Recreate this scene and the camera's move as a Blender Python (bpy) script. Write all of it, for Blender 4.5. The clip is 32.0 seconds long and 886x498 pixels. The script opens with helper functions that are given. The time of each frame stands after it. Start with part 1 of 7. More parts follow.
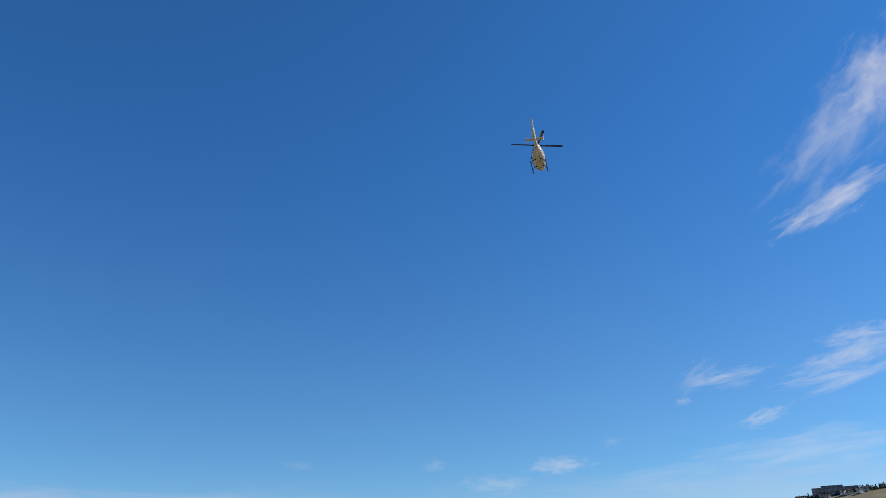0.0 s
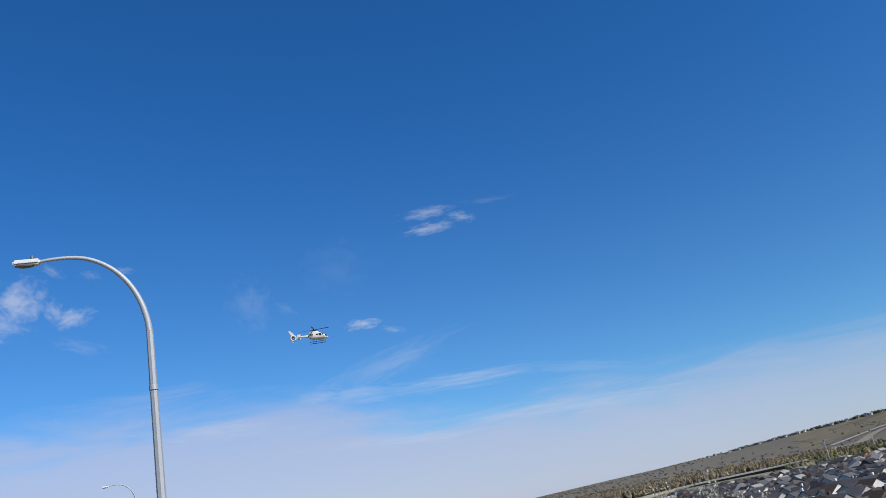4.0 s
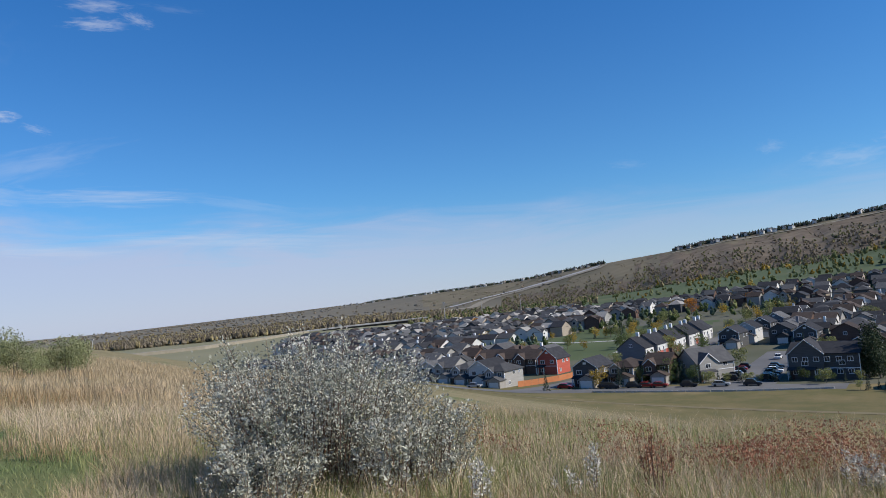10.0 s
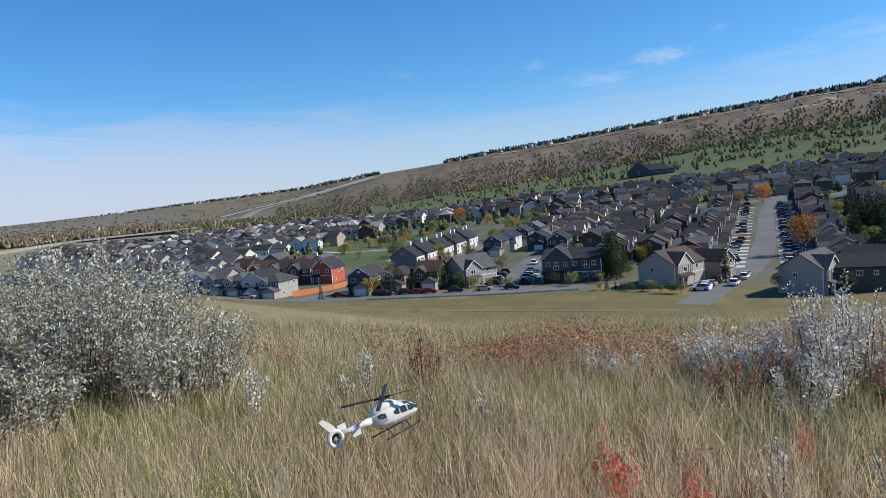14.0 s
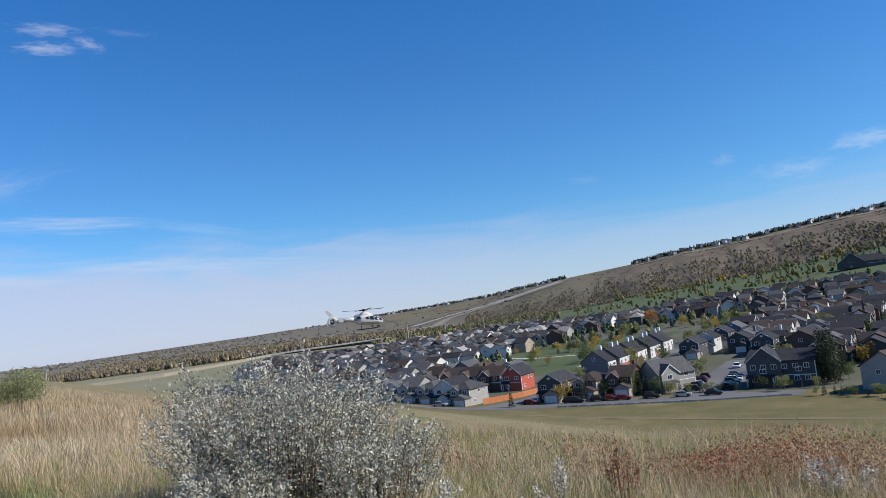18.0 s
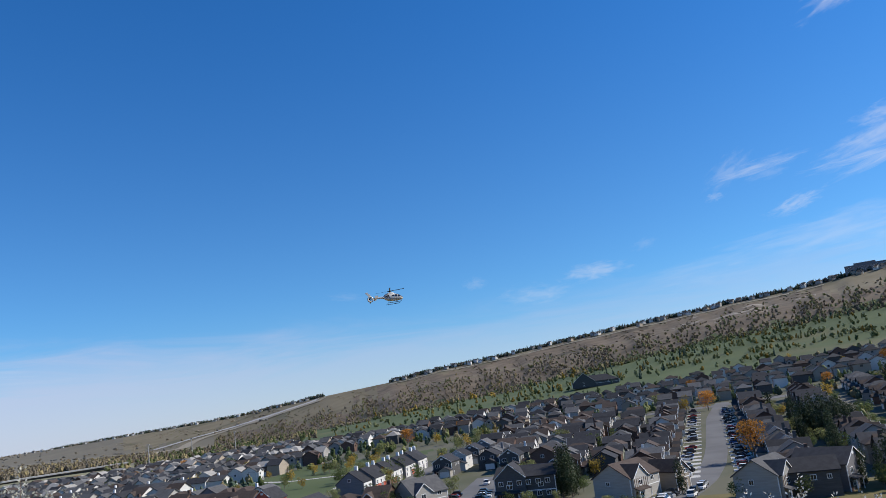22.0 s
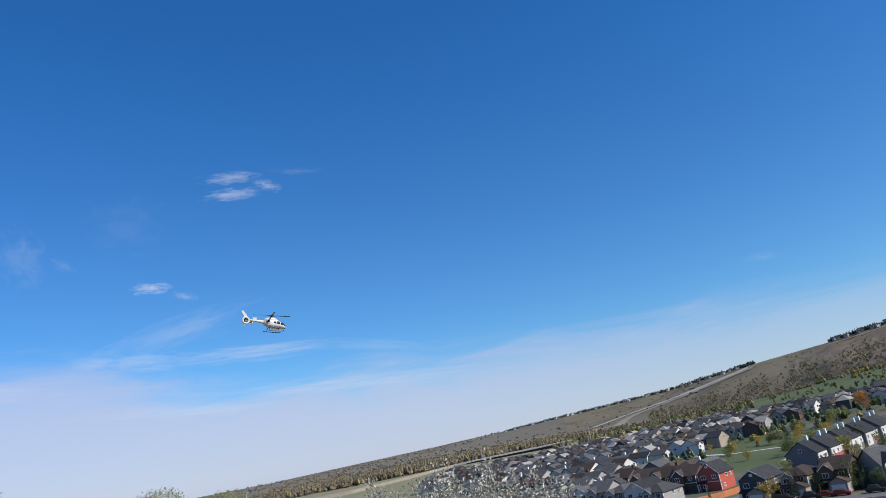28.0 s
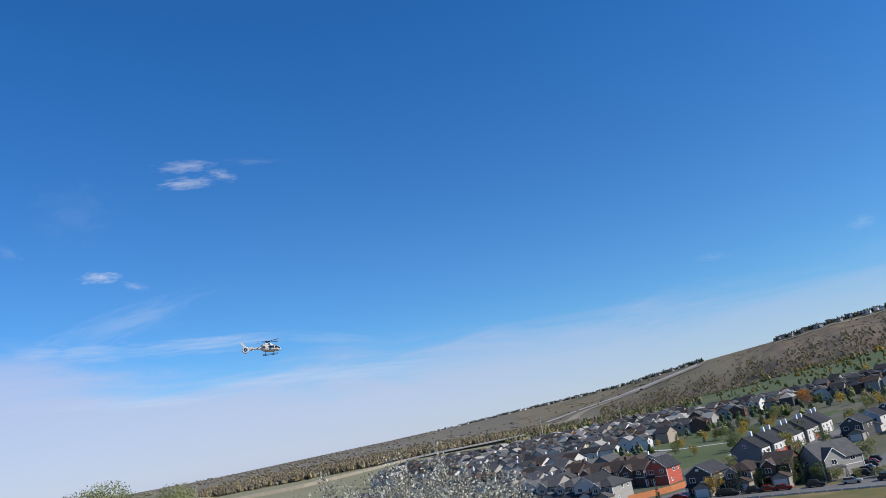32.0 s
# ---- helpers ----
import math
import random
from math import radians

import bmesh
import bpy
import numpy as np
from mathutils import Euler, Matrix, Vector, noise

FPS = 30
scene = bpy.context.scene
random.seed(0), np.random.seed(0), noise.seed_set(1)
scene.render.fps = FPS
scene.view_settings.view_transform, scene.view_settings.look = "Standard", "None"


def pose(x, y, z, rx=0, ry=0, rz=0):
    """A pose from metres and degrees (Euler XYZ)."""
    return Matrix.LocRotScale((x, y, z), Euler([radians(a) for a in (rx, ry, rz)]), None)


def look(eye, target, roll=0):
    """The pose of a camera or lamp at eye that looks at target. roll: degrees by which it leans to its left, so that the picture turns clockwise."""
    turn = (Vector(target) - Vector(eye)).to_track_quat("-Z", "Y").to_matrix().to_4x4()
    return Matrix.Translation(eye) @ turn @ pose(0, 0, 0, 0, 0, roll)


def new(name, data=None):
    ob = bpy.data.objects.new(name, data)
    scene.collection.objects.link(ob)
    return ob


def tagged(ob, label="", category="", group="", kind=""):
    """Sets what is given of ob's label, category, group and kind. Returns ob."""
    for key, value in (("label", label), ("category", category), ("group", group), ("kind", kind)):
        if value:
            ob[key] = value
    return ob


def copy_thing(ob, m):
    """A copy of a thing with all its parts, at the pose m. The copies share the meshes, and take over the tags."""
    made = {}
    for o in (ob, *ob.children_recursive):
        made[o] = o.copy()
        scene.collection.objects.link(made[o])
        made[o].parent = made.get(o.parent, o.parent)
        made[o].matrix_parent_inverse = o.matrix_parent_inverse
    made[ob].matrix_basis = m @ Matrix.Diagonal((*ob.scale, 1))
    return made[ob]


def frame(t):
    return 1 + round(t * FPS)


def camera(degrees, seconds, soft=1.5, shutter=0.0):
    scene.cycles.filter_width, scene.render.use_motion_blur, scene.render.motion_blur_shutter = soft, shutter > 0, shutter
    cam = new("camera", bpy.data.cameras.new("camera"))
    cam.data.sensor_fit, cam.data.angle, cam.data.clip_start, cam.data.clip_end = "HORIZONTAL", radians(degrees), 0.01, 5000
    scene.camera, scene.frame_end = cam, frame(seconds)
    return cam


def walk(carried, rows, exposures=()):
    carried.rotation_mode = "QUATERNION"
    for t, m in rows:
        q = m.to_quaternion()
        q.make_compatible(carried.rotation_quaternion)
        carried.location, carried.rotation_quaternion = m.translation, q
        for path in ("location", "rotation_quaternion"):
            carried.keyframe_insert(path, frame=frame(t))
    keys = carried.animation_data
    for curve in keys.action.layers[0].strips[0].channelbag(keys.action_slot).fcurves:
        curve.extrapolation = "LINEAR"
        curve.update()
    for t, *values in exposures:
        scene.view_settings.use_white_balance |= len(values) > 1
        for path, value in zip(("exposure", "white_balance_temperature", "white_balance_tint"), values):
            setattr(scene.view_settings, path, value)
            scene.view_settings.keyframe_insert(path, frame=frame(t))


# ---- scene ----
cam = camera(60.2, 32.0, soft=0.75)
walk(cam, [
    (0, pose(0, 0, 1.7, 114.02, 1.51, -0.24)),
    (0.5, pose(0, 0, 1.7, 113.78, 1.88, 3.29)),
    (1, pose(0, 0, 1.7, 112.47, 1.02, 8.29)),
    (1.5, pose(0, 0, 1.7, 111.89, 3.23, 16.03)),
    (2, pose(0, 0, 1.7, 111.10, 3.92, 22.04)),
    (2.5, pose(0, 0, 1.7, 110.76, 5.73, 29.47)),
    (3, pose(0, 0, 1.7, 110.07, 8.41, 39.62)),
    (3.5, pose(0, 0, 1.7, 109.64, 10.95, 47.17)),
    (4, pose(0, 0, 1.7, 108.86, 11.03, 50.48)),
    (4.5, pose(0, 0, 1.7, 108.18, 11.06, 54.06)),
    (6.5, pose(0, 0, 1.7, 107.38, 9.68, 52.97)),
    (7, pose(0, 0, 1.7, 105.50, 9.18, 52.31)),
    (7.5, pose(0, 0, 1.7, 103.51, 8.47, 49.88)),
    (8, pose(0, 0, 1.7, 98.33, 7.07, 38.30)),
    (8.5, pose(0, 0, 1.7, 97.48, 5.10, 29.99)),
    (9, pose(0, 0, 1.7, 96.42, 4.85, 27.21)),
    (9.5, pose(0, 0, 1.7, 94.13, 5.63, 28.61)),
    (10, pose(0, 0, 1.7, 93.49, 5.05, 24.30)),
    (10.5, pose(0, 0, 1.7, 93.58, 3.44, 14.67)),
    (11, pose(0, 0, 1.7, 93.71, 3.15, 11.90)),
    (11.5, pose(0, 0, 1.7, 93.66, 3.13, 11.86)),
    (12, pose(0, 0, 1.7, 92.49, 3.07, 10.67)),
    (12.5, pose(0, 0, 1.7, 92.67, 2.67, 9.01)),
    (13, pose(0, 0, 1.7, 89.85, 2.10, -0.49)),
    (13.5, pose(0, 0, 1.7, 85.29, 2.73, 0.52)),
    (14, pose(0, 0, 1.7, 85.33, 4.60, 7.54)),
    (14.5, pose(0, 0, 1.7, 86.11, 5.80, 13.82)),
    (15, pose(0, 0, 1.7, 90.08, 8.77, 29.82)),
    (15.5, pose(0, 0, 1.7, 92.79, 9.95, 35.26)),
    (17.5, pose(0, 0, 1.7, 95.44, 7.67, 27.09)),
    (18, pose(0, 0, 1.7, 94.61, 6.71, 21.51)),
    (18.5, pose(0, 0, 1.7, 94.73, 6.71, 16.19)),
    (19, pose(0, 0, 1.7, 95.33, 6.30, 11.77)),
    (19.5, pose(0, 0, 1.7, 96.05, 7.65, 10.97)),
    (20, pose(0, 0, 1.7, 97.17, 7.33, 10.42)),
    (20.5, pose(0, 0, 1.7, 97.94, 7.30, 10.56)),
    (21, pose(0, 0, 1.7, 99.68, 6.84, 8.27)),
    (21.5, pose(0, 0, 1.7, 101.82, 6.88, 5.20)),
    (22, pose(0, 0, 1.7, 101.17, 6.99, 3.58)),
    (22.5, pose(0, 0, 1.7, 101.03, 6.75, 4.34)),
    (23, pose(0, 0, 1.7, 101.77, 4.71, 7.23)),
    (23.5, pose(0, 0, 1.7, 102.60, 4.84, 6.32)),
    (24, pose(0, 0, 1.7, 101.58, 5.33, 7.29)),
    (24.5, pose(0, 0, 1.7, 105.05, 5.98, 4.08)),
    (26.5, pose(0, 0, 1.7, 109.28, 8.48, 20.32)),
    (27, pose(0, 0, 1.7, 107.41, 9.23, 26.26)),
    (27.5, pose(0, 0, 1.7, 106.78, 10.15, 33.14)),
    (28, pose(0, 0, 1.7, 104.21, 10.40, 34.80)),
    (28.5, pose(0, 0, 1.7, 104.96, 9.82, 34.13)),
    (29, pose(0, 0, 1.7, 103.73, 10.20, 32.92)),
    (29.5, pose(0, 0, 1.7, 103.36, 9.75, 30.55)),
    (30, pose(0, 0, 1.7, 103.85, 10.22, 31.48)),
    (30.5, pose(0, 0, 1.7, 103.70, 10.06, 31.40)),
    (31, pose(0, 0, 1.7, 104.01, 9.89, 31.65)),
    (31.5, pose(0, 0, 1.7, 103.80, 10.03, 31.54)),
    (32, pose(0, 0, 1.7, 103.19, 10.10, 31.35)),
], exposures=((0, 0.15, 7300, 10), (1, 0.24, 7300, 10), (2, 0.02, 6600, 10), (4.5, -0.02, 6500, 10), (7, -0.04, 6500, 10), (8, 0.04, 6500, 10), (11, 0.04, 6500, 10), (13, 0.02, 6500, 10), (14, 0.26, 6550, 10), (15, 0.3, 6500, 10), (15.5, 0.3, 6500, 10), (18, 0.18, 6500, 10), (20, 0.16, 6500, 10), (22, 0.17, 6550, 10), (24, 0.17, 6550, 10), (27, 0.14, 6550, 10), (32, 0.14, 6500, 10)))

# ---- light ----
SUN_AZ, SUN_EL = 82.0, 38.0
scene.view_settings.exposure = 0.0
sun_dir = Vector((math.sin(radians(SUN_AZ)) * math.cos(radians(SUN_EL)), math.cos(radians(SUN_AZ)) * math.cos(radians(SUN_EL)), math.sin(radians(SUN_EL))))
sun_lamp = bpy.data.lights.new("sun", "SUN")
sun_lamp.energy, sun_lamp.angle, sun_lamp.color = 5.0, radians(0.53), (1.0, 0.95, 0.88)
new("sun", sun_lamp).matrix_world = look(sun_dir * 50, (0, 0, 0))


class Nodes:
    """Short notation for node trees."""

    def __init__(self, tree):
        self.tree = tree
        self.tree.nodes.clear()

    def add(self, kind, **inputs):
        n = self.tree.nodes.new(kind)
        for k, v in inputs.items():
            self.put(n, k, v)
        return n

    def put(self, n, key, v):
        sock = n.inputs[key] if not key.isdigit() else n.inputs[int(key)]
        if isinstance(v, bpy.types.NodeSocket):
            self.tree.links.new(v, sock)
        else:
            sock.default_value = v

    def math(self, op, a, b=0.0, clamp=False):
        n = self.tree.nodes.new("ShaderNodeMath")
        n.operation, n.use_clamp = op, clamp
        self.put(n, "0", a), self.put(n, "1", b)
        return n.outputs[0]

    def mix(self, fac, a, b, blend="MIX"):
        n = self.tree.nodes.new("ShaderNodeMix")
        n.data_type, n.blend_type = "RGBA", blend
        for i, v in ((0, fac), (6, a), (7, b)):
            if isinstance(v, bpy.types.NodeSocket):
                self.tree.links.new(v, n.inputs[i])
            else:
                n.inputs[i].default_value = v if i == 0 or len(v) == 4 else (*v, 1)
        return n.outputs[2]

    def ramp(self, fac, lo, hi):
        n = self.tree.nodes.new("ShaderNodeMapRange")
        n.interpolation_type = "SMOOTHSTEP"
        self.put(n, "Value", fac), self.put(n, "From Min", lo), self.put(n, "From Max", hi)
        return n.outputs[0]

    def noise(self, vec, scale, detail=4.0, rough=0.55, warp=0.0):
        n = self.tree.nodes.new("ShaderNodeTexNoise")
        if vec is not None:
            self.put(n, "Vector", vec)
        self.put(n, "Scale", scale), self.put(n, "Detail", detail), self.put(n, "Roughness", rough), self.put(n, "Distortion", warp)
        return n.outputs["Fac"]


def make_sky():
    w = bpy.data.worlds.new("sky")
    scene.world = w
    w.use_nodes = True
    n = Nodes(w.node_tree)
    sky = n.add("ShaderNodeTexSky")
    sky.sky_type, sky.sun_disc = "NISHITA", False
    sky.sun_elevation, sky.sun_rotation = radians(SUN_EL), radians(SUN_AZ)
    sky.air_density, sky.dust_density, sky.ozone_density, sky.altitude = SKY_AIR, SKY_DUST, SKY_OZONE, 1000
    co = n.add("ShaderNodeTexCoord").outputs["Generated"]
    sep = n.add("ShaderNodeSeparateXYZ", Vector=co)
    x, y, z = sep.outputs
    az = n.math("MULTIPLY", n.math("ARCTAN2", x, y), 180 / math.pi)
    el = n.math("MULTIPLY", n.math("ARCSINE", z), 180 / math.pi)

    def plane(a, e, turn, sx, sy):
        """Degrees along and across a streak that is centred at azimuth a, elevation e."""
        u = n.math("MULTIPLY", n.math("SUBTRACT", az, a), math.cos(radians(e)))
        v = n.math("SUBTRACT", el, e)
        c, s = math.cos(radians(turn)), math.sin(radians(turn))
        p = n.math("DIVIDE", n.math("ADD", n.math("MULTIPLY", u, c), n.math("MULTIPLY", v, s)), sx)
        q = n.math("DIVIDE", n.math("SUBTRACT", n.math("MULTIPLY", v, c), n.math("MULTIPLY", u, s)), sy)
        return p, q

    def wisp(a, e, turn, sx, sy, amount, grain=3.0, seed=0.0, bend=0.0):
        p, q = plane(a, e, turn, sx, sy)
        if bend:
            q = n.math("ADD", q, n.math("MULTIPLY", n.math("MULTIPLY", p, p), bend))
        v = n.add("ShaderNodeCombineXYZ", X=p, Y=q, Z=seed).outputs[0]
        nz = n.noise(v, grain * 0.75, 5.0, 0.55, 0.4)
        r = n.math("SQRT", n.math("ADD", n.math("MULTIPLY", p, p), n.math("MULTIPLY", q, q)))
        edge = n.ramp(n.math("ADD", r, n.math("MULTIPLY", n.math("SUBTRACT", nz, 0.5), 2.1)), 1.2, -0.25)
        return n.math("MULTIPLY", edge, amount)

    cover = None
    for k, row in enumerate(CLOUDS):
        c = wisp(*row[:5], row[5] * 0.62, row[6] if len(row) > 6 else 3.0, 1.7 * k, row[7] if len(row) > 7 else 0.0)
        cover = c if cover is None else n.math("MAXIMUM", cover, c)
    # a low veil towards the horizon, with a streaky upper edge
    vs = n.add("ShaderNodeCombineXYZ", X=n.math("MULTIPLY", az, 0.05), Y=n.math("MULTIPLY", el, 0.35), Z=4.0).outputs[0]
    streak = n.noise(vs, 1.6, 5.0, 0.6, 0.6)
    top = n.math("ADD", n.math("MULTIPLY", n.math("SUBTRACT", streak, 0.5), 7.0), el)
    left = n.ramp(az, 8.0, -45.0)
    veil = n.math("MULTIPLY", n.math("MULTIPLY", n.ramp(n.math("SUBTRACT", top, n.math("ADD", n.math("MULTIPLY", n.ramp(az, 0.0, 32.0), 1.6), n.math("MULTIPLY", n.ramp(az, -48.0, -62.0), 4.2))), 7.2, 3.0), n.math("ADD", n.math("MULTIPLY", left, 0.6), n.math("ADD", 0.2, n.math("MULTIPLY", n.ramp(el, 10.0, 5.0), 0.2)))), VEIL)
    deep = n.mix(n.ramp(el, 9.0, -1.0), n.mix(n.ramp(el, 2.0, 34.0), SKY_BLUE, SKY_DEEP), SKY_LOW)
    tint = n.mix(SKY_TINT, sky.outputs[0], deep, "MULTIPLY")
    col = n.mix(cover, n.mix(veil, tint, VEIL_COL), CLOUD_COL)
    bg = n.add("ShaderNodeBackground", Color=col, Strength=0.1)
    out = n.add("ShaderNodeOutputWorld", Surface=bg.outputs[0])


SKY_AIR, SKY_DUST, SKY_OZONE, SKY_TINT, VEIL = 1.0, 0.2, 4.0, 1.0, 0.76
VEIL_COL, CLOUD_COL = (4.85, 5.22, 7.0, 1), (6.5, 6.9, 7.9, 1)
SKY_LOW, SKY_BLUE, SKY_DEEP = (0.70, 0.90, 1.12, 1), (0.51, 0.91, 1.20, 1), (0.25, 0.86, 1.40, 1)
# azimuth, elevation, turn, half length, half height, cover, grain, bend
CLOUDS = [
    (-47.4, 21.4, 0, 2.0, 0.46, 0.55), (-47.5, 20.2, 3, 1.9, 0.46, 0.68), (-44.8, 20.6, -17, 1.0, 0.40, 0.50), (-42.5, 21.4, -6, 2.1, 0.29, 0.13),
    (-53.9, 14.1, 1, 1.3, 0.46, 0.83), (-51.7, 13.3, -14, 0.9, 0.29, 0.39), (-55.5, 9.2, -7, 4.4, 0.74, 0.46), (-47.5, 8.7, -2, 6.5, 0.63, 0.55),
    (-38.3, 7.8, -10, 5.3, 0.51, 0.20), (-52.3, 10.9, 13, 5.2, 1.14, 0.29), (-52.0, 5.3, -4, 6.8, 0.51, 0.39), (-39.8, 5.3, -4, 9.3, 0.63, 0.44),
    (-77.6, 18.2, 11, 1.7, 1.49, 0.83), (-78.6, 16.7, -6, 1.5, 1.03, 0.55), (-75.5, 17.5, -64, 1.0, 0.63, 0.50), (-74.3, 17.0, 16, 1.3, 0.74, 0.72),
    (-75.5, 20.2, -31, 0.9, 0.34, 0.33), (-73.0, 19.8, -12, 0.7, 0.34, 0.22), (-70.8, 20.0, -1, 0.7, 0.29, 0.33), (-73.8, 15.0, -15, 1.8, 0.51, 0.22),
    (-62.1, 16.8, 14, 1.5, 1.83, 0.17), (-59.5, 16.1, -32, 0.9, 0.40, 0.15), (-55.2, 18.5, 9, 2.7, 2.06, 0.07), (-65.3, 8.2, -3, 4.4, 0.74, 0.39),
    (8.8, 7.9, 1, 2.3, 0.69, 0.55), (4.2, 6.8, 0, 2.6, 0.74, 0.36), (-0.1, 8.2, -0, 0.9, 0.46, 0.24), (12.7, 9.3, 9, 0.9, 0.40, 0.17),
    (-9.8, 8.3, -7, 1.5, 0.34, 0.13), (19.3, 13.3, 31, 1.8, 0.80, 0.31), (21.0, 13.1, 7, 3.1, 0.46, 0.55), (18.1, 11.7, 8, 0.6, 0.29, 0.44),
    (23.1, 10.2, 14, 1.9, 0.57, 0.61), (21.8, 12.6, 5, 1.4, 0.46, 0.22), (28.0, 12.3, 4, 3.6, 0.46, 0.55), (27.8, 13.2, 14, 2.6, 0.69, 0.55),
    (30.1, 14.7, 5, 2.3, 0.80, 0.66), (30.4, 13.5, 13, 2.0, 0.80, 0.44), (16.8, 7.0, 6, 6.1, 0.69, 0.22), (25.4, 7.9, 5, 8.0, 1.37, 0.44),
    (16.8, 6.2, 2, 3.6, 0.57, 0.17), (30.8, 23.6, 19, 4.1, 1.03, 0.88), (33.0, 28.5, 37, 6.5, 2.57, 0.55), (35.3, 30.5, 42, 4.0, 2.29, 0.83),
    (29.7, 13.6, 17, 4.0, 0.92, 0.66), (29.3, 12.1, 15, 3.9, 0.46, 0.55),
]
make_sky()


# ---- materials ----
def surface(name, c1, c2, scale=4.0, rough=0.8, metal=0.0, bump=0.0, fine=40.0, c3=None, vary=0.0, stretch=(1, 1, 1), spec=0.25, translucent=0.0, single=None):
    """Two or three colours mottled at two sizes, with fine relief. vary: how far single objects differ."""
    m = bpy.data.materials.new(name)
    m.use_nodes = True
    n = Nodes(m.node_tree)
    geo = n.add("ShaderNodeNewGeometry")
    co = n.add("ShaderNodeTexCoord")
    v = n.add("ShaderNodeMapping", Vector=co.outputs["Object"], Scale=stretch).outputs[0]
    big, small = n.noise(v, scale, 4.0), n.noise(v, fine, 3.0)
    f = n.math("ADD", n.math("MULTIPLY", n.ramp(big, 0.32, 0.68), 0.7), n.math("MULTIPLY", small, 0.3))
    col = n.mix(f, c1, c2)
    if c3:
        col = n.mix(n.ramp(n.noise(v, scale * 0.37, 3.0), 0.52, 0.72), col, c3)
    if vary:
        r = n.math("ADD", n.math("MULTIPLY", n.add("ShaderNodeObjectInfo").outputs["Random"], 2 * (vary if single is None else single)), 1 - (vary if single is None else single))
        i = n.math("ADD", n.math("MULTIPLY", geo.outputs["Random Per Island"], vary), 1 - vary / 2)
        g = n.math("MULTIPLY", r, i)
        col = n.mix(1.0, col, n.add("ShaderNodeCombineColor", Red=g, Green=g, Blue=g).outputs[0], "MULTIPLY")
    b = n.add("ShaderNodeBsdfPrincipled", **{"Base Color": col, "Metallic": metal})
    n.put(b, "Roughness", n.math("ADD", n.math("MULTIPLY", small, 0.16), max(0.02, rough - 0.08)))
    n.put(b, "Specular IOR Level", spec)
    if bump:
        n.put(b, "Normal", n.add("ShaderNodeBump", Strength=bump, Distance=0.02, Height=n.math("ADD", small, big)).outputs[0])
    shade = b.outputs[0]
    if translucent:
        t = n.add("ShaderNodeBsdfTranslucent", Color=col)
        mixer = n.add("ShaderNodeMixShader", Fac=translucent)
        n.tree.links.new(shade, mixer.inputs[1]), n.tree.links.new(t.outputs[0], mixer.inputs[2])
        shade = mixer.outputs[0]
    n.add("ShaderNodeOutputMaterial", Surface=shade)
    return m


def glass(name, col=(0.02, 0.025, 0.03), rough=0.06):
    return surface(name, col, tuple(c * 1.4 for c in col), 0.6, rough, spec=0.8)

M_SOIL = surface("dry_meadow_soil", (0.165, 0.135, 0.065), (0.25, 0.205, 0.105), 0.5, 0.95, bump=0.6, fine=14, c3=(0.125, 0.135, 0.05))
M_FIELD = surface("mown_slope_grass", (0.165, 0.130, 0.054), (0.104, 0.098, 0.034), 0.16, 0.95, bump=0.8, fine=1.8, c3=(0.215, 0.162, 0.076))
M_TOWN = surface("town_lawn", (0.080, 0.084, 0.045), (0.125, 0.118, 0.082), 0.03, 0.95, fine=0.5, c3=(0.165, 0.155, 0.138))
M_GOLF = surface("golf_grass", (0.066, 0.088, 0.034), (0.092, 0.114, 0.046), 0.014, 0.95, fine=0.1, c3=(0.125, 0.118, 0.056))
M_SCRUB = surface("dry_hillside", (0.105, 0.078, 0.052), (0.200, 0.155, 0.102), 0.03, 0.97, fine=0.16, c3=(0.075, 0.062, 0.040), stretch=(1, 1, 3))
M_DRYSLOPE = surface("dry_grass_slope", (0.150, 0.124, 0.074), (0.195, 0.163, 0.10), 0.02, 0.97, fine=0.15, c3=(0.112, 0.10, 0.056))
M_PLAIN = surface("far_plain", (0.165, 0.142, 0.098), (0.135, 0.122, 0.090), 0.006, 0.97, fine=0.04, c3=(0.19, 0.165, 0.11))
M_PASTURE = surface("flat_pasture", (0.185, 0.178, 0.098), (0.225, 0.205, 0.12), 0.01, 0.95, fine=0.08)
M_ASPHALT = surface("weathered_asphalt", (0.115, 0.112, 0.108), (0.16, 0.156, 0.15), 0.08, 0.9, fine=3, bump=0.2)
M_PATH = surface("pale_path_asphalt", (0.33, 0.30, 0.265), (0.40, 0.37, 0.33), 0.5, 0.92, fine=30, bump=0.25, c3=(0.29, 0.265, 0.235))
M_YELLOW = surface("worn_yellow_line", (0.68, 0.47, 0.08), (0.60, 0.42, 0.09), 2.0, 0.8, fine=25)
M_CONCRETE = surface("concrete", (0.40, 0.385, 0.355), (0.48, 0.465, 0.435), 0.6, 0.9, fine=12)
M_VERGE = surface("mown_verge", (0.10, 0.125, 0.04), (0.15, 0.155, 0.06), 0.4, 0.95, bump=0.6, fine=14, c3=(0.19, 0.165, 0.075))
M_TRACK = surface("faint_track", (0.16, 0.13, 0.07), (0.20, 0.165, 0.09), 0.2, 0.95, fine=2)
M_CLIFF = surface("bare_cliff", (0.110, 0.084, 0.055), (0.160, 0.126, 0.083), 0.05, 0.95, fine=0.2, c3=(0.33, 0.285, 0.22), stretch=(1, 1, 1.2))
M_DIRT = surface("bare_track", (0.26, 0.225, 0.165), (0.31, 0.275, 0.205), 0.2, 0.95, fine=4)

TURN = radians(14)
VALLEY = -28.3


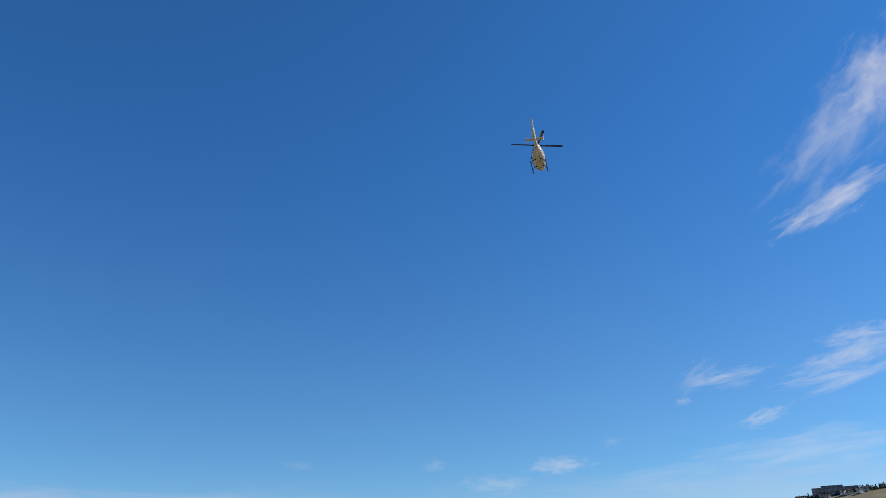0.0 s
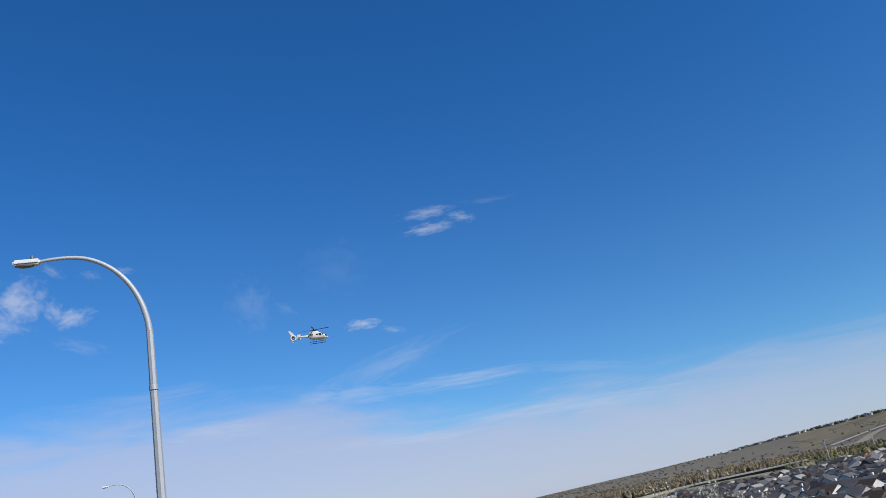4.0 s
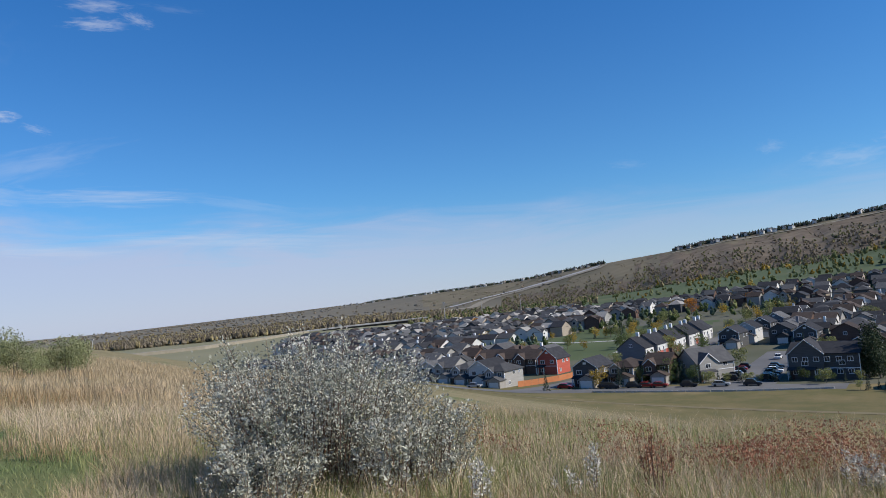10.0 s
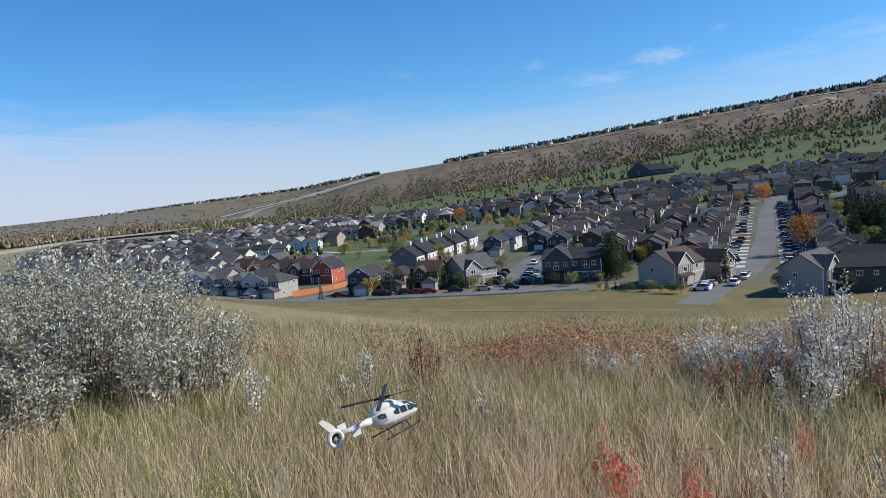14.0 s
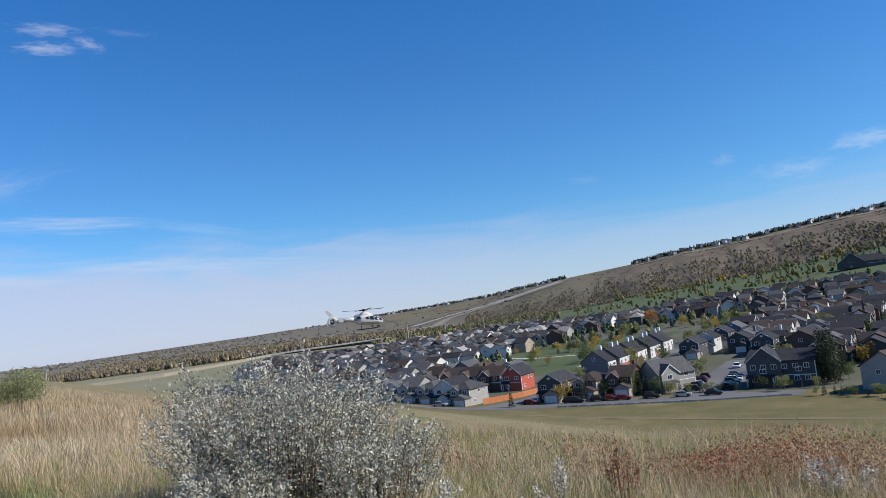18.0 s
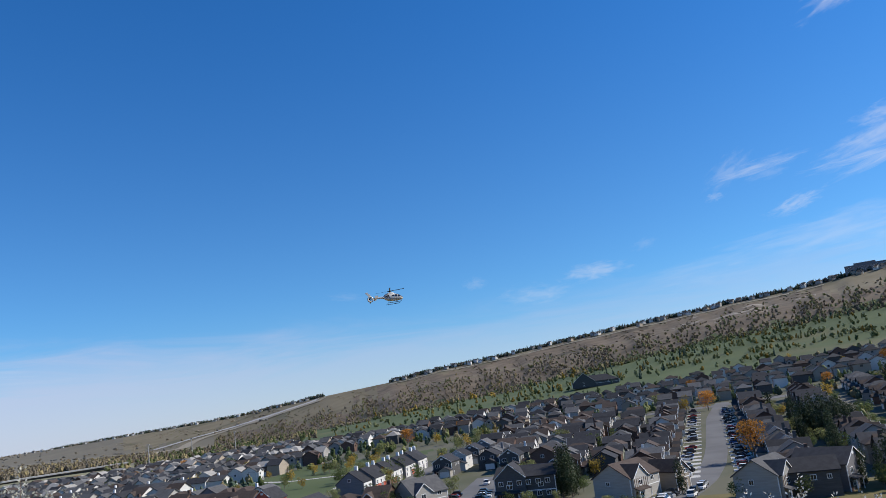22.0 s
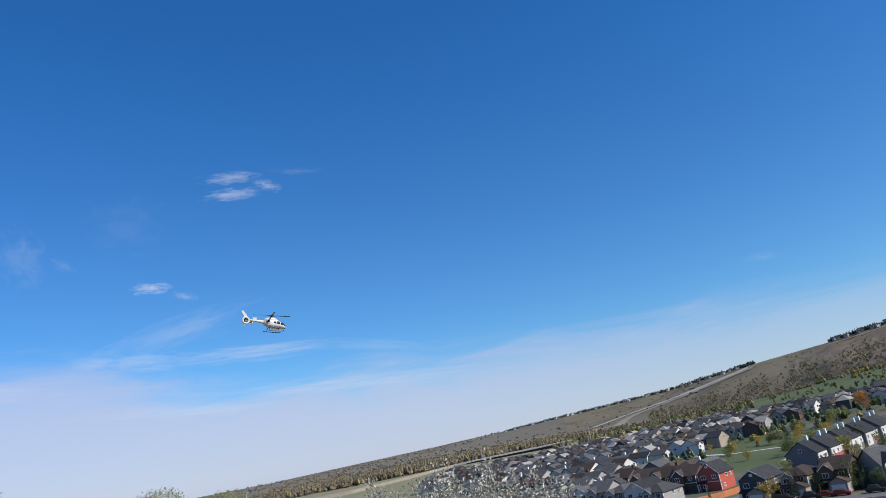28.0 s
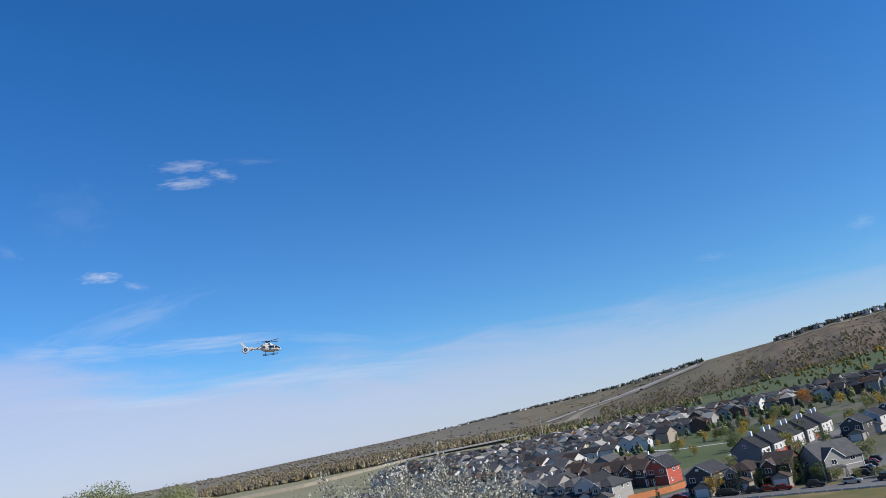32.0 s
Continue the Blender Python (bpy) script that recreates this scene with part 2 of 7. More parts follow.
def town(a, b):
    """Town grid to world: a along the near street, b away along the long street."""
    c, s = math.cos(TURN), math.sin(TURN)
    return a * c + b * s, -a * s + b * c


def smooth(x):
    x = np.clip(x, 0, 1)
    return x * x * (3 - 2 * x)


CREST_X, CREST_Y = (-120, -60, -35, -22, -16.7, -8, -3, 5, 20, 40, 120), (100, 52, 33, 22, 17, 11.5, 8.6, 7.2, 4.5, -2, -32)
AZ = (-180, -100, -60, -50, -43, -35, -30, -26.5, -22.5, -18.5, -15, -11.7, -7.5, -3.5, 0.5, 4.7, 9.7, 13.8, 17.7, 21.5, 25, 28, 31, 40, 80, 180)
RIDGE_EL = (0.6, 0.0, -0.85, -0.72, -0.48, -0.26, -0.06, 0.15, 0.35, 0.58, 0.98, 1.35, 1.72, 2.2, 2.5, 2.95, 3.42, 3.75, 4.12, 4.35, 4.7, 5.0, 5.2, 5.5, 3.5, 0.6)
RIDGE_D = (3000, 3500, 4200, 4200, 4000, 3600, 3300, 3000, 2700, 2400, 2100, 1900, 1720, 1640, 1600, 1560, 1510, 1480, 1450, 1430, 1410, 1400, 1390, 1350, 1700, 3000)
FOOT_EL = (-0.6, -0.6, -0.55, -0.52, -0.55, -0.62, -0.75, -0.95, -1.1, -1.2, -1.15, -1.0, -0.6, -0.28, 0.0, 0.52, 1.12, 1.6, 2.0, 2.3, 2.6, 2.8, 3.0, 3.1, 1.0, -0.6)
# the valley floor climbs to the east behind the suburb: its sight angle 700 m away
EDGE_AZ, EDGE_EL = (-60, -26, -17, -12, -7, 1, 5.4, 9.6, 17.6, 25, 40), (-2.6, -2.5, -2.15, -2.0, -1.65, -1.05, -0.75, -0.55, -0.25, 0.35, 0.9)
SLOPE_AZ, SLOPE_W = (-60, -30, -18, -10, 0, 40), (900, 900, 700, 470, 420, 360)


def foot_distance(az):
    return np.interp(az, AZ, RIDGE_D) - np.interp(az, SLOPE_AZ, SLOPE_W)


def beyond_crest(x, y):
    return (y - np.interp(x, CREST_X, CREST_Y)) * 0.86


def height(x, y):
    x, y = np.asarray(x, float), np.asarray(y, float)
    d, az = np.hypot(x, y), np.degrees(np.arctan2(x, y))
    s = beyond_crest(x, y)
    soft = np.where(s > 60, s, 4 * np.log1p(np.exp(np.clip(s, -60, 60) / 4))) - 0.5
    raw = 0.235 * np.maximum(soft, 0)
    rest = np.clip((-VALLEY - raw) / 2, -40, 40)
    hill = VALLEY + np.where(rest > 30, rest, np.log1p(np.exp(rest))) * 2
    bumps = 0.10 * np.sin(x * 0.31 + 1.0) * np.cos(y * 0.27) + 0.05 * np.sin(x * 0.9 + y * 0.7)
    near = hill + bumps * np.clip(1 - d / 120, 0, 1) * smooth((d - 2.0) / 6)
    near = near + 0.058 * np.clip(d - 40, 0, 45) * smooth((-az - 66) / 6)
    # the golden meadow falls away towards the plain
    near = near - 0.022 * np.clip(d - 14, 0, 60) * np.interp(az, (-62, -53, -42, -36, -28), (0.0, 0.9, 1.5, 0.9, 0.0))
    rd, fd = np.interp(az, AZ, RIDGE_D), foot_distance(az)
    zr, zf = 1.7 + rd * np.tan(np.radians(np.interp(az, AZ, RIDGE_EL))), 1.7 + fd * np.tan(np.radians(np.interp(az, AZ, FOOT_EL)))
    ze = 1.7 + 700 * np.tan(np.radians(np.interp(az, EDGE_AZ, EDGE_EL)))
    far = (ze - VALLEY) * np.clip((d - 290) / 410, 0, 1) ** 1.15
    far = far + (zf - ze) * np.clip((d - 700) / (fd - 700), 0, 1) ** 1.1
    k = np.clip((d - fd) / (rd - fd), 0, 1)
    gully = np.sin(az * 1.7 + 2.2 * k) * 0.4 + np.sin(az * 3.9 + 1.0 + 3 * k) * 0.3 + np.sin(az * 7.3 + np.sin(az * 2.1) * 2 - 2 * k) * 0.3
    gully = gully * np.interp(az, (-28, -25, -11, -8), (1.0, 0.12, 0.12, 1.0))
    k2 = np.clip(k + 0.055 * gully * np.sin(np.pi * k), 0, 1)
    # a flat bench half way up the ridge
    k2 = k2 + 0.05 * np.sin(2 * np.pi * k2) * np.interp(az, (-12, -8, 40), (0, 1, 1))
    far = far + (zr - zf) * (k2 ** 0.9)
    return near + np.where(d > 290, far, 0.0)


PATH_LINE = [(-75, 27.5), (-49, 19), (-38, 15.9), (-27, 12.3), (-20, 9.9), (-16.3, 8.7), (-13.2, 7.2), (-10.1, 5.5), (-8.1, 4.2), (-6.4, 2.8), (-5.3, 0.8), (-4.9, -2), (-5.2, -8)]


def near_path(x, y):
    """Distance to the footpath's middle."""
    best = np.full(np.shape(x), 1e9)
    for (x0, y0), (x1, y1) in zip(PATH_LINE, PATH_LINE[1:]):
        dx, dy = x1 - x0, y1 - y0
        t = np.clip(((x - x0) * dx + (y - y0) * dy) / (dx * dx + dy * dy), 0, 1)
        best = np.minimum(best, np.hypot(x - x0 - t * dx, y - y0 - t * dy))
    return best


def build_ground():
    az = np.concatenate([np.arange(-180, -92, 4.0), np.arange(-92, 44, 0.45), np.arange(44, 180, 4.0)])
    rad = np.concatenate([[0.05], np.arange(1, 16, 0.6), np.geomspace(16, 230, 60), np.geomspace(238, 950, 50), np.geomspace(962, 2400, 130), np.geomspace(2440, 4900, 26)])
    na, nr = len(az), len(rad)
    a, r = np.radians(az)[None, :], rad[:, None]
    x, y = np.sin(a) * r, np.cos(a) * r
    z = height(x, y)
    co = np.stack([x, y, z], -1).reshape(-1, 3)
    i, j = np.meshgrid(np.arange(nr - 1), np.arange(na), indexing="ij")
    q = np.stack([i * na + j, (i + 1) * na + j, (i + 1) * na + (j + 1) % na, i * na + (j + 1) % na], -1).reshape(-1, 4)[:, ::-1]
    me = bpy.data.meshes.new("ground")
    me.from_pydata(co.tolist(), [], q.tolist() + [list(range(na))[::-1]])
    cx, cy = co[q].mean(1)[:, 0], co[q].mean(1)[:, 1]
    d, ca = np.hypot(cx, cy), np.degrees(np.arctan2(cx, cy))
    c, s_ = math.cos(TURN), math.sin(TURN)
    ta, tb = cx * c - cy * s_, cx * s_ + cy * c
    s = beyond_crest(cx, cy)
    wob = 20 * np.sin(ca * 1.3) + 12 * np.sin(ca * 3.1 + 1)
    fd = foot_distance(ca)
    m = np.full(len(q), 2)
    m[(s < 75)] = 0
    m[(s >= 75) & (tb < 203) & (d < 400)] = 1
    m[(d > 645 + wob) & (ca > -14)] = 3
    m[(d > 640 + wob) & (ca <= -14) & (d < 1150)] = 6
    m[(ca < -33) & (s > 75) & (d > 430 + wob) & (d < 1150)] = 6
    m[(d > fd + wob) & (ca > -20)] = 4
    m[(d > 1150 + wob * 3) & (ca <= -20)] = 5
    m[(ca < -92) | (ca > 60)] = np.where(d[(ca < -92) | (ca > 60)] < 90, 0, 5)
    for mat in (M_SOIL, M_FIELD, M_TOWN, M_GOLF, M_SCRUB, M_PLAIN, M_PASTURE, M_VERGE, M_CLIFF, M_DRYSLOPE):
        me.materials.append(mat)
    m[(ta > -218) & (ta < -140) & (tb > 268) & (tb < 415)] = 3
    kk = (d - fd) / (np.interp(ca, AZ, RIDGE_D) - fd)
    rocky = np.sin(ca * 6.1 + 3) + np.sin(ca * 13.7) * 0.7 + np.sin(kk * 9 + ca * 2)
    ridge = (kk > 0) & (kk < 1.2) & (ca > -26) & (ca < 60)
    m[ridge & (kk + 0.05 * rocky > 0.92)] = 9
    m[ridge & (ca > 23.5 + rocky) & (kk > 0.3 + 0.05 * rocky)] = 9
    m[ridge & (ca < -9 + rocky) & (kk + 0.1 * rocky > 0.15)] = 9
    m[ridge & (np.abs(kk - 0.47 - 0.012 * rocky) < 0.025) & (ca > -6)] = 9
    m[(ca > 13 + rocky) & (ca < 24 - rocky) & (kk > 0.34 + 0.03 * rocky) & (kk < 0.8 + 0.04 * rocky)] = 8
    m[(ca < -69) & (ca > -92) & (d > 30) & (d < 260)] = 7
    me.polygons.foreach_set("material_index", np.append(m, 0).astype(np.int32))
    me.polygons.foreach_set("use_smooth", np.ones(len(q) + 1, bool))
    me.update()
    return tagged(new("ground", me), "dry grassy hill over a wide valley and far ridge", "ground", kind="structure")


build_ground()


def ribbon(name, points, width, mat, lift, label, category, step=4.0, thick=0.0):
    """A strip that follows the ground along a line."""
    pts = [Vector(p) for p in points]
    line = []
    for p, q in zip(pts, pts[1:]):
        k = max(1, int((q - p).length / step))
        line += [p.lerp(q, i / k) for i in range(k)]
    line.append(pts[-1])
    for _ in range(3):
        line = [line[0]] + [(line[i - 1] + line[i] * 2 + line[i + 1]) / 4 for i in range(1, len(line) - 1)] + [line[-1]]
    bm = bmesh.new()
    rows = []
    for i, p in enumerate(line):
        t = (line[min(i + 1, len(line) - 1)] - line[max(i - 1, 0)]).normalized()
        nrm = Vector((-t.y, t.x))
        row = []
        for k in (-1, -0.33, 0.33, 1):
            o = p + nrm * (width / 2 * k)
            row.append(bm.verts.new((o.x, o.y, float(height(o.x, o.y)) + lift)))
        rows.append(row)
    for r1, r2 in zip(rows, rows[1:]):
        for k in range(3):
            bm.faces.new((r1[k], r1[k + 1], r2[k + 1], r2[k]))
    bmesh.ops.recalc_face_normals(bm, faces=bm.faces)
    me = bpy.data.meshes.new(name)
    bm.to_mesh(me), bm.free()
    me.materials.append(mat)
    if me.polygons and me.polygons[0].normal.z < 0:
        me.flip_normals()
    return tagged(new(name, me), label, category, kind="structure")


def T2(*ab):
    return [town(*p) for p in ab]


ribbon("road", T2((-420, 262), (-230, 205), (-150, 181), (-128, 180), (-100, 193), (-60, 201), (-40, 203)), 9, M_ASPHALT, 0.05, "pale grey asphalt street below the field", "road")
ribbon("road", T2((-122, 186), (-117, 205), (-113, 240), (-112, 420)), 8, M_ASPHALT, 0.06, "grey asphalt side street between houses", "road")
ribbon("road", T2((-12, 172), (-7, 198), (-1, 225), (3, 260), (5.8, 308), (9, 400), (16, 462)), 7.8, M_ASPHALT, 0.05, "wide grey street with cars parked along it", "road")
ribbon("road", T2((-63, 201), (-68, 235), (-74, 285)), 13, M_ASPHALT, 0.055, "grey asphalt car park between houses", "road")
ribbon("road", T2((-120, 455), (0, 448), (160, 452)), 9, M_ASPHALT, 0.06, "grey asphalt cross street", "road")
ribbon("path", T2((-216, 352), (-190, 338), (-165, 342), (-146, 330), (-142, 290)), 3.0, M_CONCRETE, 0.07, "pale curved footpath through the park", "path")
ribbon("path", T2((-140, 168), (-60, 168), (-14, 165)), 2.2, M_TRACK, 0.06, "bare earth track across the mown slope", "track")
ribbon("verge", PATH_LINE, 5.2, M_VERGE, 0.02, "short mown grass verge beside the footpath", "verge", 0.8)
ribbon("path", PATH_LINE, 2.3, M_PATH, 0.08, "pale asphalt footpath along the hilltop", "path", 0.8)
ribbon("path_line", PATH_LINE, 0.13, M_YELLOW, 0.088, "worn yellow centre line of the footpath", "line", 0.8)


# ---- building helpers ----
def mesh_part(name, bm, mats, parent=None, label="", smooth_shade=False):
    me = bpy.data.meshes.new(name)
    bm.normal_update()
    bm.to_mesh(me), bm.free()
    for m in mats if isinstance(mats, (list, tuple)) else [mats]:
        me.materials.append(m)
    if smooth_shade:
        me.polygons.foreach_set("use_smooth", np.ones(len(me.polygons), bool))
    ob = new(name, me)
    if parent is not None:
        ob.parent = parent
    if label:
        ob["label"] = label
    return ob


def box(bm, x0, y0, z0, x1, y1, z1, mat=0):
    v = [bm.verts.new((x, y, z)) for z in (z0, z1) for x, y in ((x0, y0), (x1, y0), (x1, y1), (x0, y1))]
    for q in ((3, 2, 1, 0), (4, 5, 6, 7), (0, 1, 5, 4), (1, 2, 6, 5), (2, 3, 7, 6), (3, 0, 4, 7)):
        bm.faces.new([v[i] for i in q]).material_index = mat
    return v


def slab(bm, quad, thick, mat=0):
    """A plate with the given top corners (counter-clockwise from above), thick metres deep."""
    top = [bm.verts.new(p) for p in quad]
    low = [bm.verts.new((p[0], p[1], p[2] - thick)) for p in quad]
    n = len(quad)
    bm.faces.new(top).material_index = mat
    bm.faces.new(low[::-1]).material_index = mat
    for i in range(n):
        bm.faces.new((top[i], low[i], low[(i + 1) % n], top[(i + 1) % n])).material_index = mat


SIDING = {
    "white": surface("white_siding", (0.55, 0.535, 0.495), (0.63, 0.615, 0.57), 0.4, 0.7, vary=0.08, fine=6, stretch=(1, 1, 9)),
    "pale grey": surface("pale_grey_siding", (0.30, 0.285, 0.255), (0.37, 0.352, 0.318), 0.4, 0.7, vary=0.12, fine=6, stretch=(1, 1, 9)),
    "dark grey": surface("dark_grey_siding", (0.072, 0.070, 0.068), (0.104, 0.102, 0.098), 0.4, 0.7, vary=0.15, fine=6, stretch=(1, 1, 9)),
    "tan": surface("tan_siding", (0.30, 0.25, 0.19), (0.35, 0.295, 0.23), 0.4, 0.7, vary=0.12, fine=6, stretch=(1, 1, 9)),
    "brown": surface("brown_siding", (0.10, 0.062, 0.046), (0.14, 0.085, 0.064), 0.4, 0.75, vary=0.15, fine=6, stretch=(1, 1, 9)),
    "slate blue": surface("slate_blue_siding", (0.25, 0.28, 0.33), (0.30, 0.33, 0.385), 0.4, 0.7, vary=0.1, fine=6, stretch=(1, 1, 9)),
    "blue grey": surface("blue_grey_siding", (0.165, 0.162, 0.168), (0.205, 0.20, 0.205), 0.4, 0.7, vary=0.12, fine=6, stretch=(1, 1, 9)),
    "red": surface("red_siding", (0.40, 0.085, 0.055), (0.46, 0.11, 0.07), 0.4, 0.7, fine=6, stretch=(1, 1, 9)),
    "sage": surface("sage_siding", (0.20, 0.215, 0.165), (0.245, 0.26, 0.20), 0.4, 0.7, vary=0.12, fine=6, stretch=(1, 1, 9)),
}
ROOFS = {
    "grey": surface("grey_shingle", (0.066, 0.065, 0.066), (0.100, 0.098, 0.096), 0.8, 0.9, vary=0.3, fine=7, bump=0.3),
    "brown": surface("brown_shingle", (0.050, 0.036, 0.029), (0.074, 0.056, 0.046), 0.8, 0.9, vary=0.25, fine=7, bump=0.3),
    "dark": surface("dark_shingle", (0.025, 0.025, 0.028), (0.041, 0.041, 0.044), 0.8, 0.88, vary=0.25, fine=7, bump=0.3),
    "pale": surface("pale_shingle", (0.25, 0.235, 0.21), (0.32, 0.30, 0.27), 0.8, 0.9, vary=0.12, fine=7, bump=0.3),
}
M_TRIM = surface("white_trim", (0.70, 0.70, 0.68), (0.76, 0.76, 0.74), 1.0, 0.6, fine=8)
M_PANE = glass("window_pane")
M_STONE = surface("house_stone", (0.26, 0.24, 0.21), (0.34, 0.315, 0.275), 1.2, 0.9, fine=5, bump=0.4)
M_GARAGE = surface("garage_door_white", (0.60, 0.595, 0.57), (0.67, 0.66, 0.63), 0.6, 0.6, vary=0.1, fine=8)
M_DOOR = surface("front_door", (0.10, 0.05, 0.04), (0.14, 0.07, 0.05), 0.6, 0.5, vary=0.5, fine=8)


def prism(bm, profile, lo, hi, along="y", mat=0):
    """One solid: a closed profile of (across, up) pairs drawn out along y or x."""
    def at(p, t):
        return (p[0], t, p[1]) if along == "y" else (t, p[0], p[1])
    a, b = [bm.verts.new(at(p, lo)) for p in profile], [bm.verts.new(at(p, hi)) for p in profile]
    n = len(profile)
    faces = [bm.faces.new(a), bm.faces.new(b[::-1])] + [bm.faces.new((a[i], b[i], b[(i + 1) % n], a[(i + 1) % n])) for i in range(n)]
    for f in faces:
        f.material_index = mat
    bmesh.ops.recalc_face_normals(bm, faces=faces)


def gable(bm, x0, x1, y0, y1, z, pitch, along="y", over=0.4, thick=0.22, mat=0):
    """A folded gable roof; the ridge runs along x or y. Returns the ridge's height."""
    p0, p1, q0, q1 = (x0, x1, y0, y1) if along == "y" else (y0, y1, x0, x1)
    h, m, e = z + (p1 - p0) / 2 * pitch, (p0 + p1) / 2, z - over * pitch
    prism(bm, [(p0 - over, e), (m, h), (p1 + over, e), (p1 + over, e + thick), (m, h + thick), (p0 - over, e + thick)], q0 - over, q1 + over, along, mat)
    return h + thick


def hip(bm, x0, x1, y0, y1, z, pitch, over=0.45, thick=0.2, mat=0):
    X0, X1, Y0, Y1 = x0 - over, x1 + over, y0 - over, y1 + over
    e = z - over * pitch
    c = [(X0, Y0), (X1, Y0), (X1, Y1), (X0, Y1)]
    low, top = [bm.verts.new((*p, e)) for p in c], [bm.verts.new((*p, e + thick)) for p in c]
    wide = X1 - X0 >= Y1 - Y0
    r = min(X1 - X0, Y1 - Y0) / 2
    h = e + thick + r * pitch
    ra = bm.verts.new((X0 + r, (Y0 + Y1) / 2, h) if wide else ((X0 + X1) / 2, Y0 + r, h))
    rb = bm.verts.new((X1 - r, (Y0 + Y1) / 2, h) if wide else ((X0 + X1) / 2, Y1 - r, h))
    sides = [(top[0], top[1], rb, ra), (top[1], top[2], rb), (top[2], top[3], ra, rb), (top[3], top[0], ra)] if wide else [(top[0], top[1], ra), (top[1], top[2], rb, ra), (top[2], top[3], rb), (top[3], top[0], ra, rb)]
    faces = [bm.faces.new(f) for f in sides] + [bm.faces.new(low[::-1])] + [bm.faces.new((low[i], low[(i + 1) % 4], top[(i + 1) % 4], top[i])) for i in range(4)]
    for f in faces:
        f.material_index = mat
    return h


def gable_wall(bm, x0, x1, y0, y1, z0, z1, pitch, along="y", mat=0):
    """Walls of a block with its gable triangles."""
    p0, p1, q0, q1 = (x0, x1, y0, y1) if along == "y" else (y0, y1, x0, x1)
    prism(bm, [(p0, z0), (p1, z0), (p1, z1), ((p0 + p1) / 2, z1 + (p1 - p0) / 2 * pitch - 0.02), (p0, z1)], q0, q1, along, mat)


def window_part(parent, x, y, z, w, h, side, name="window"):
    """A framed window that stands 6 cm proud of a wall; side: n s e w, the way it faces."""
    bm = bmesh.new()
    f, t = 0.12, 0.06
    xs, zs = (-w / 2, -w / 2 + f, -0.04, 0.04, w / 2 - f, w / 2), (-h / 2, -h / 2 + f, h / 2 - f, h / 2)
    grid = {(i, k): bm.verts.new((x_, -t, z_)) for i, x_ in enumerate(xs) for k, z_ in enumerate(zs)}
    inner = {(i, k): bm.verts.new((xs[i], -0.015, zs[k])) for i in (1, 2, 3, 4) for k in (1, 2)}
    for i in range(5):
        for k in range(3):
            q = [(i, k), (i + 1, k), (i + 1, k + 1), (i, k + 1)]
            if k == 1 and i in (1, 3):
                bm.faces.new([inner[c] for c in q]).material_index = 1
                for a_, b_ in zip(q, q[1:] + q[:1]):
                    bm.faces.new((grid[a_], grid[b_], inner[b_], inner[a_]))
            else:
                bm.faces.new([grid[c] for c in q])
    rim = [(i, 0) for i in range(6)] + [(5, 1), (5, 2)] + [(i, 3) for i in range(5, -1, -1)] + [(0, 2), (0, 1)]
    back = [bm.verts.new((grid[c].co.x, 0.02, grid[c].co.z)) for c in rim]
    for i in range(len(rim)):
        k = (i + 1) % len(rim)
        bm.faces.new((grid[rim[k]], grid[rim[i]], back[i], back[k]))
    ob = mesh_part(name, bm, [M_TRIM, M_PANE], parent)
    ob.matrix_basis = pose(x, y, z, 0, 0, {"s": 0, "e": 90, "n": 180, "w": -90}[side])
    return ob


def rakes(bm, x0, x1, y, z, pitch, over=0.4):
    """Barge boards along both edges of a front gable."""
    m, h, e = (x0 + x1) / 2, z + (x1 - x0) / 2 * pitch, z - over * pitch
    prism(bm, [(x0 - over, e - 0.06), (m, h - 0.06), (x1 + over, e - 0.06), (x1 + over, e + 0.2), (m, h + 0.2), (x0 - over, e + 0.2)], y - over - 0.06, y - over - 0.005, "y")


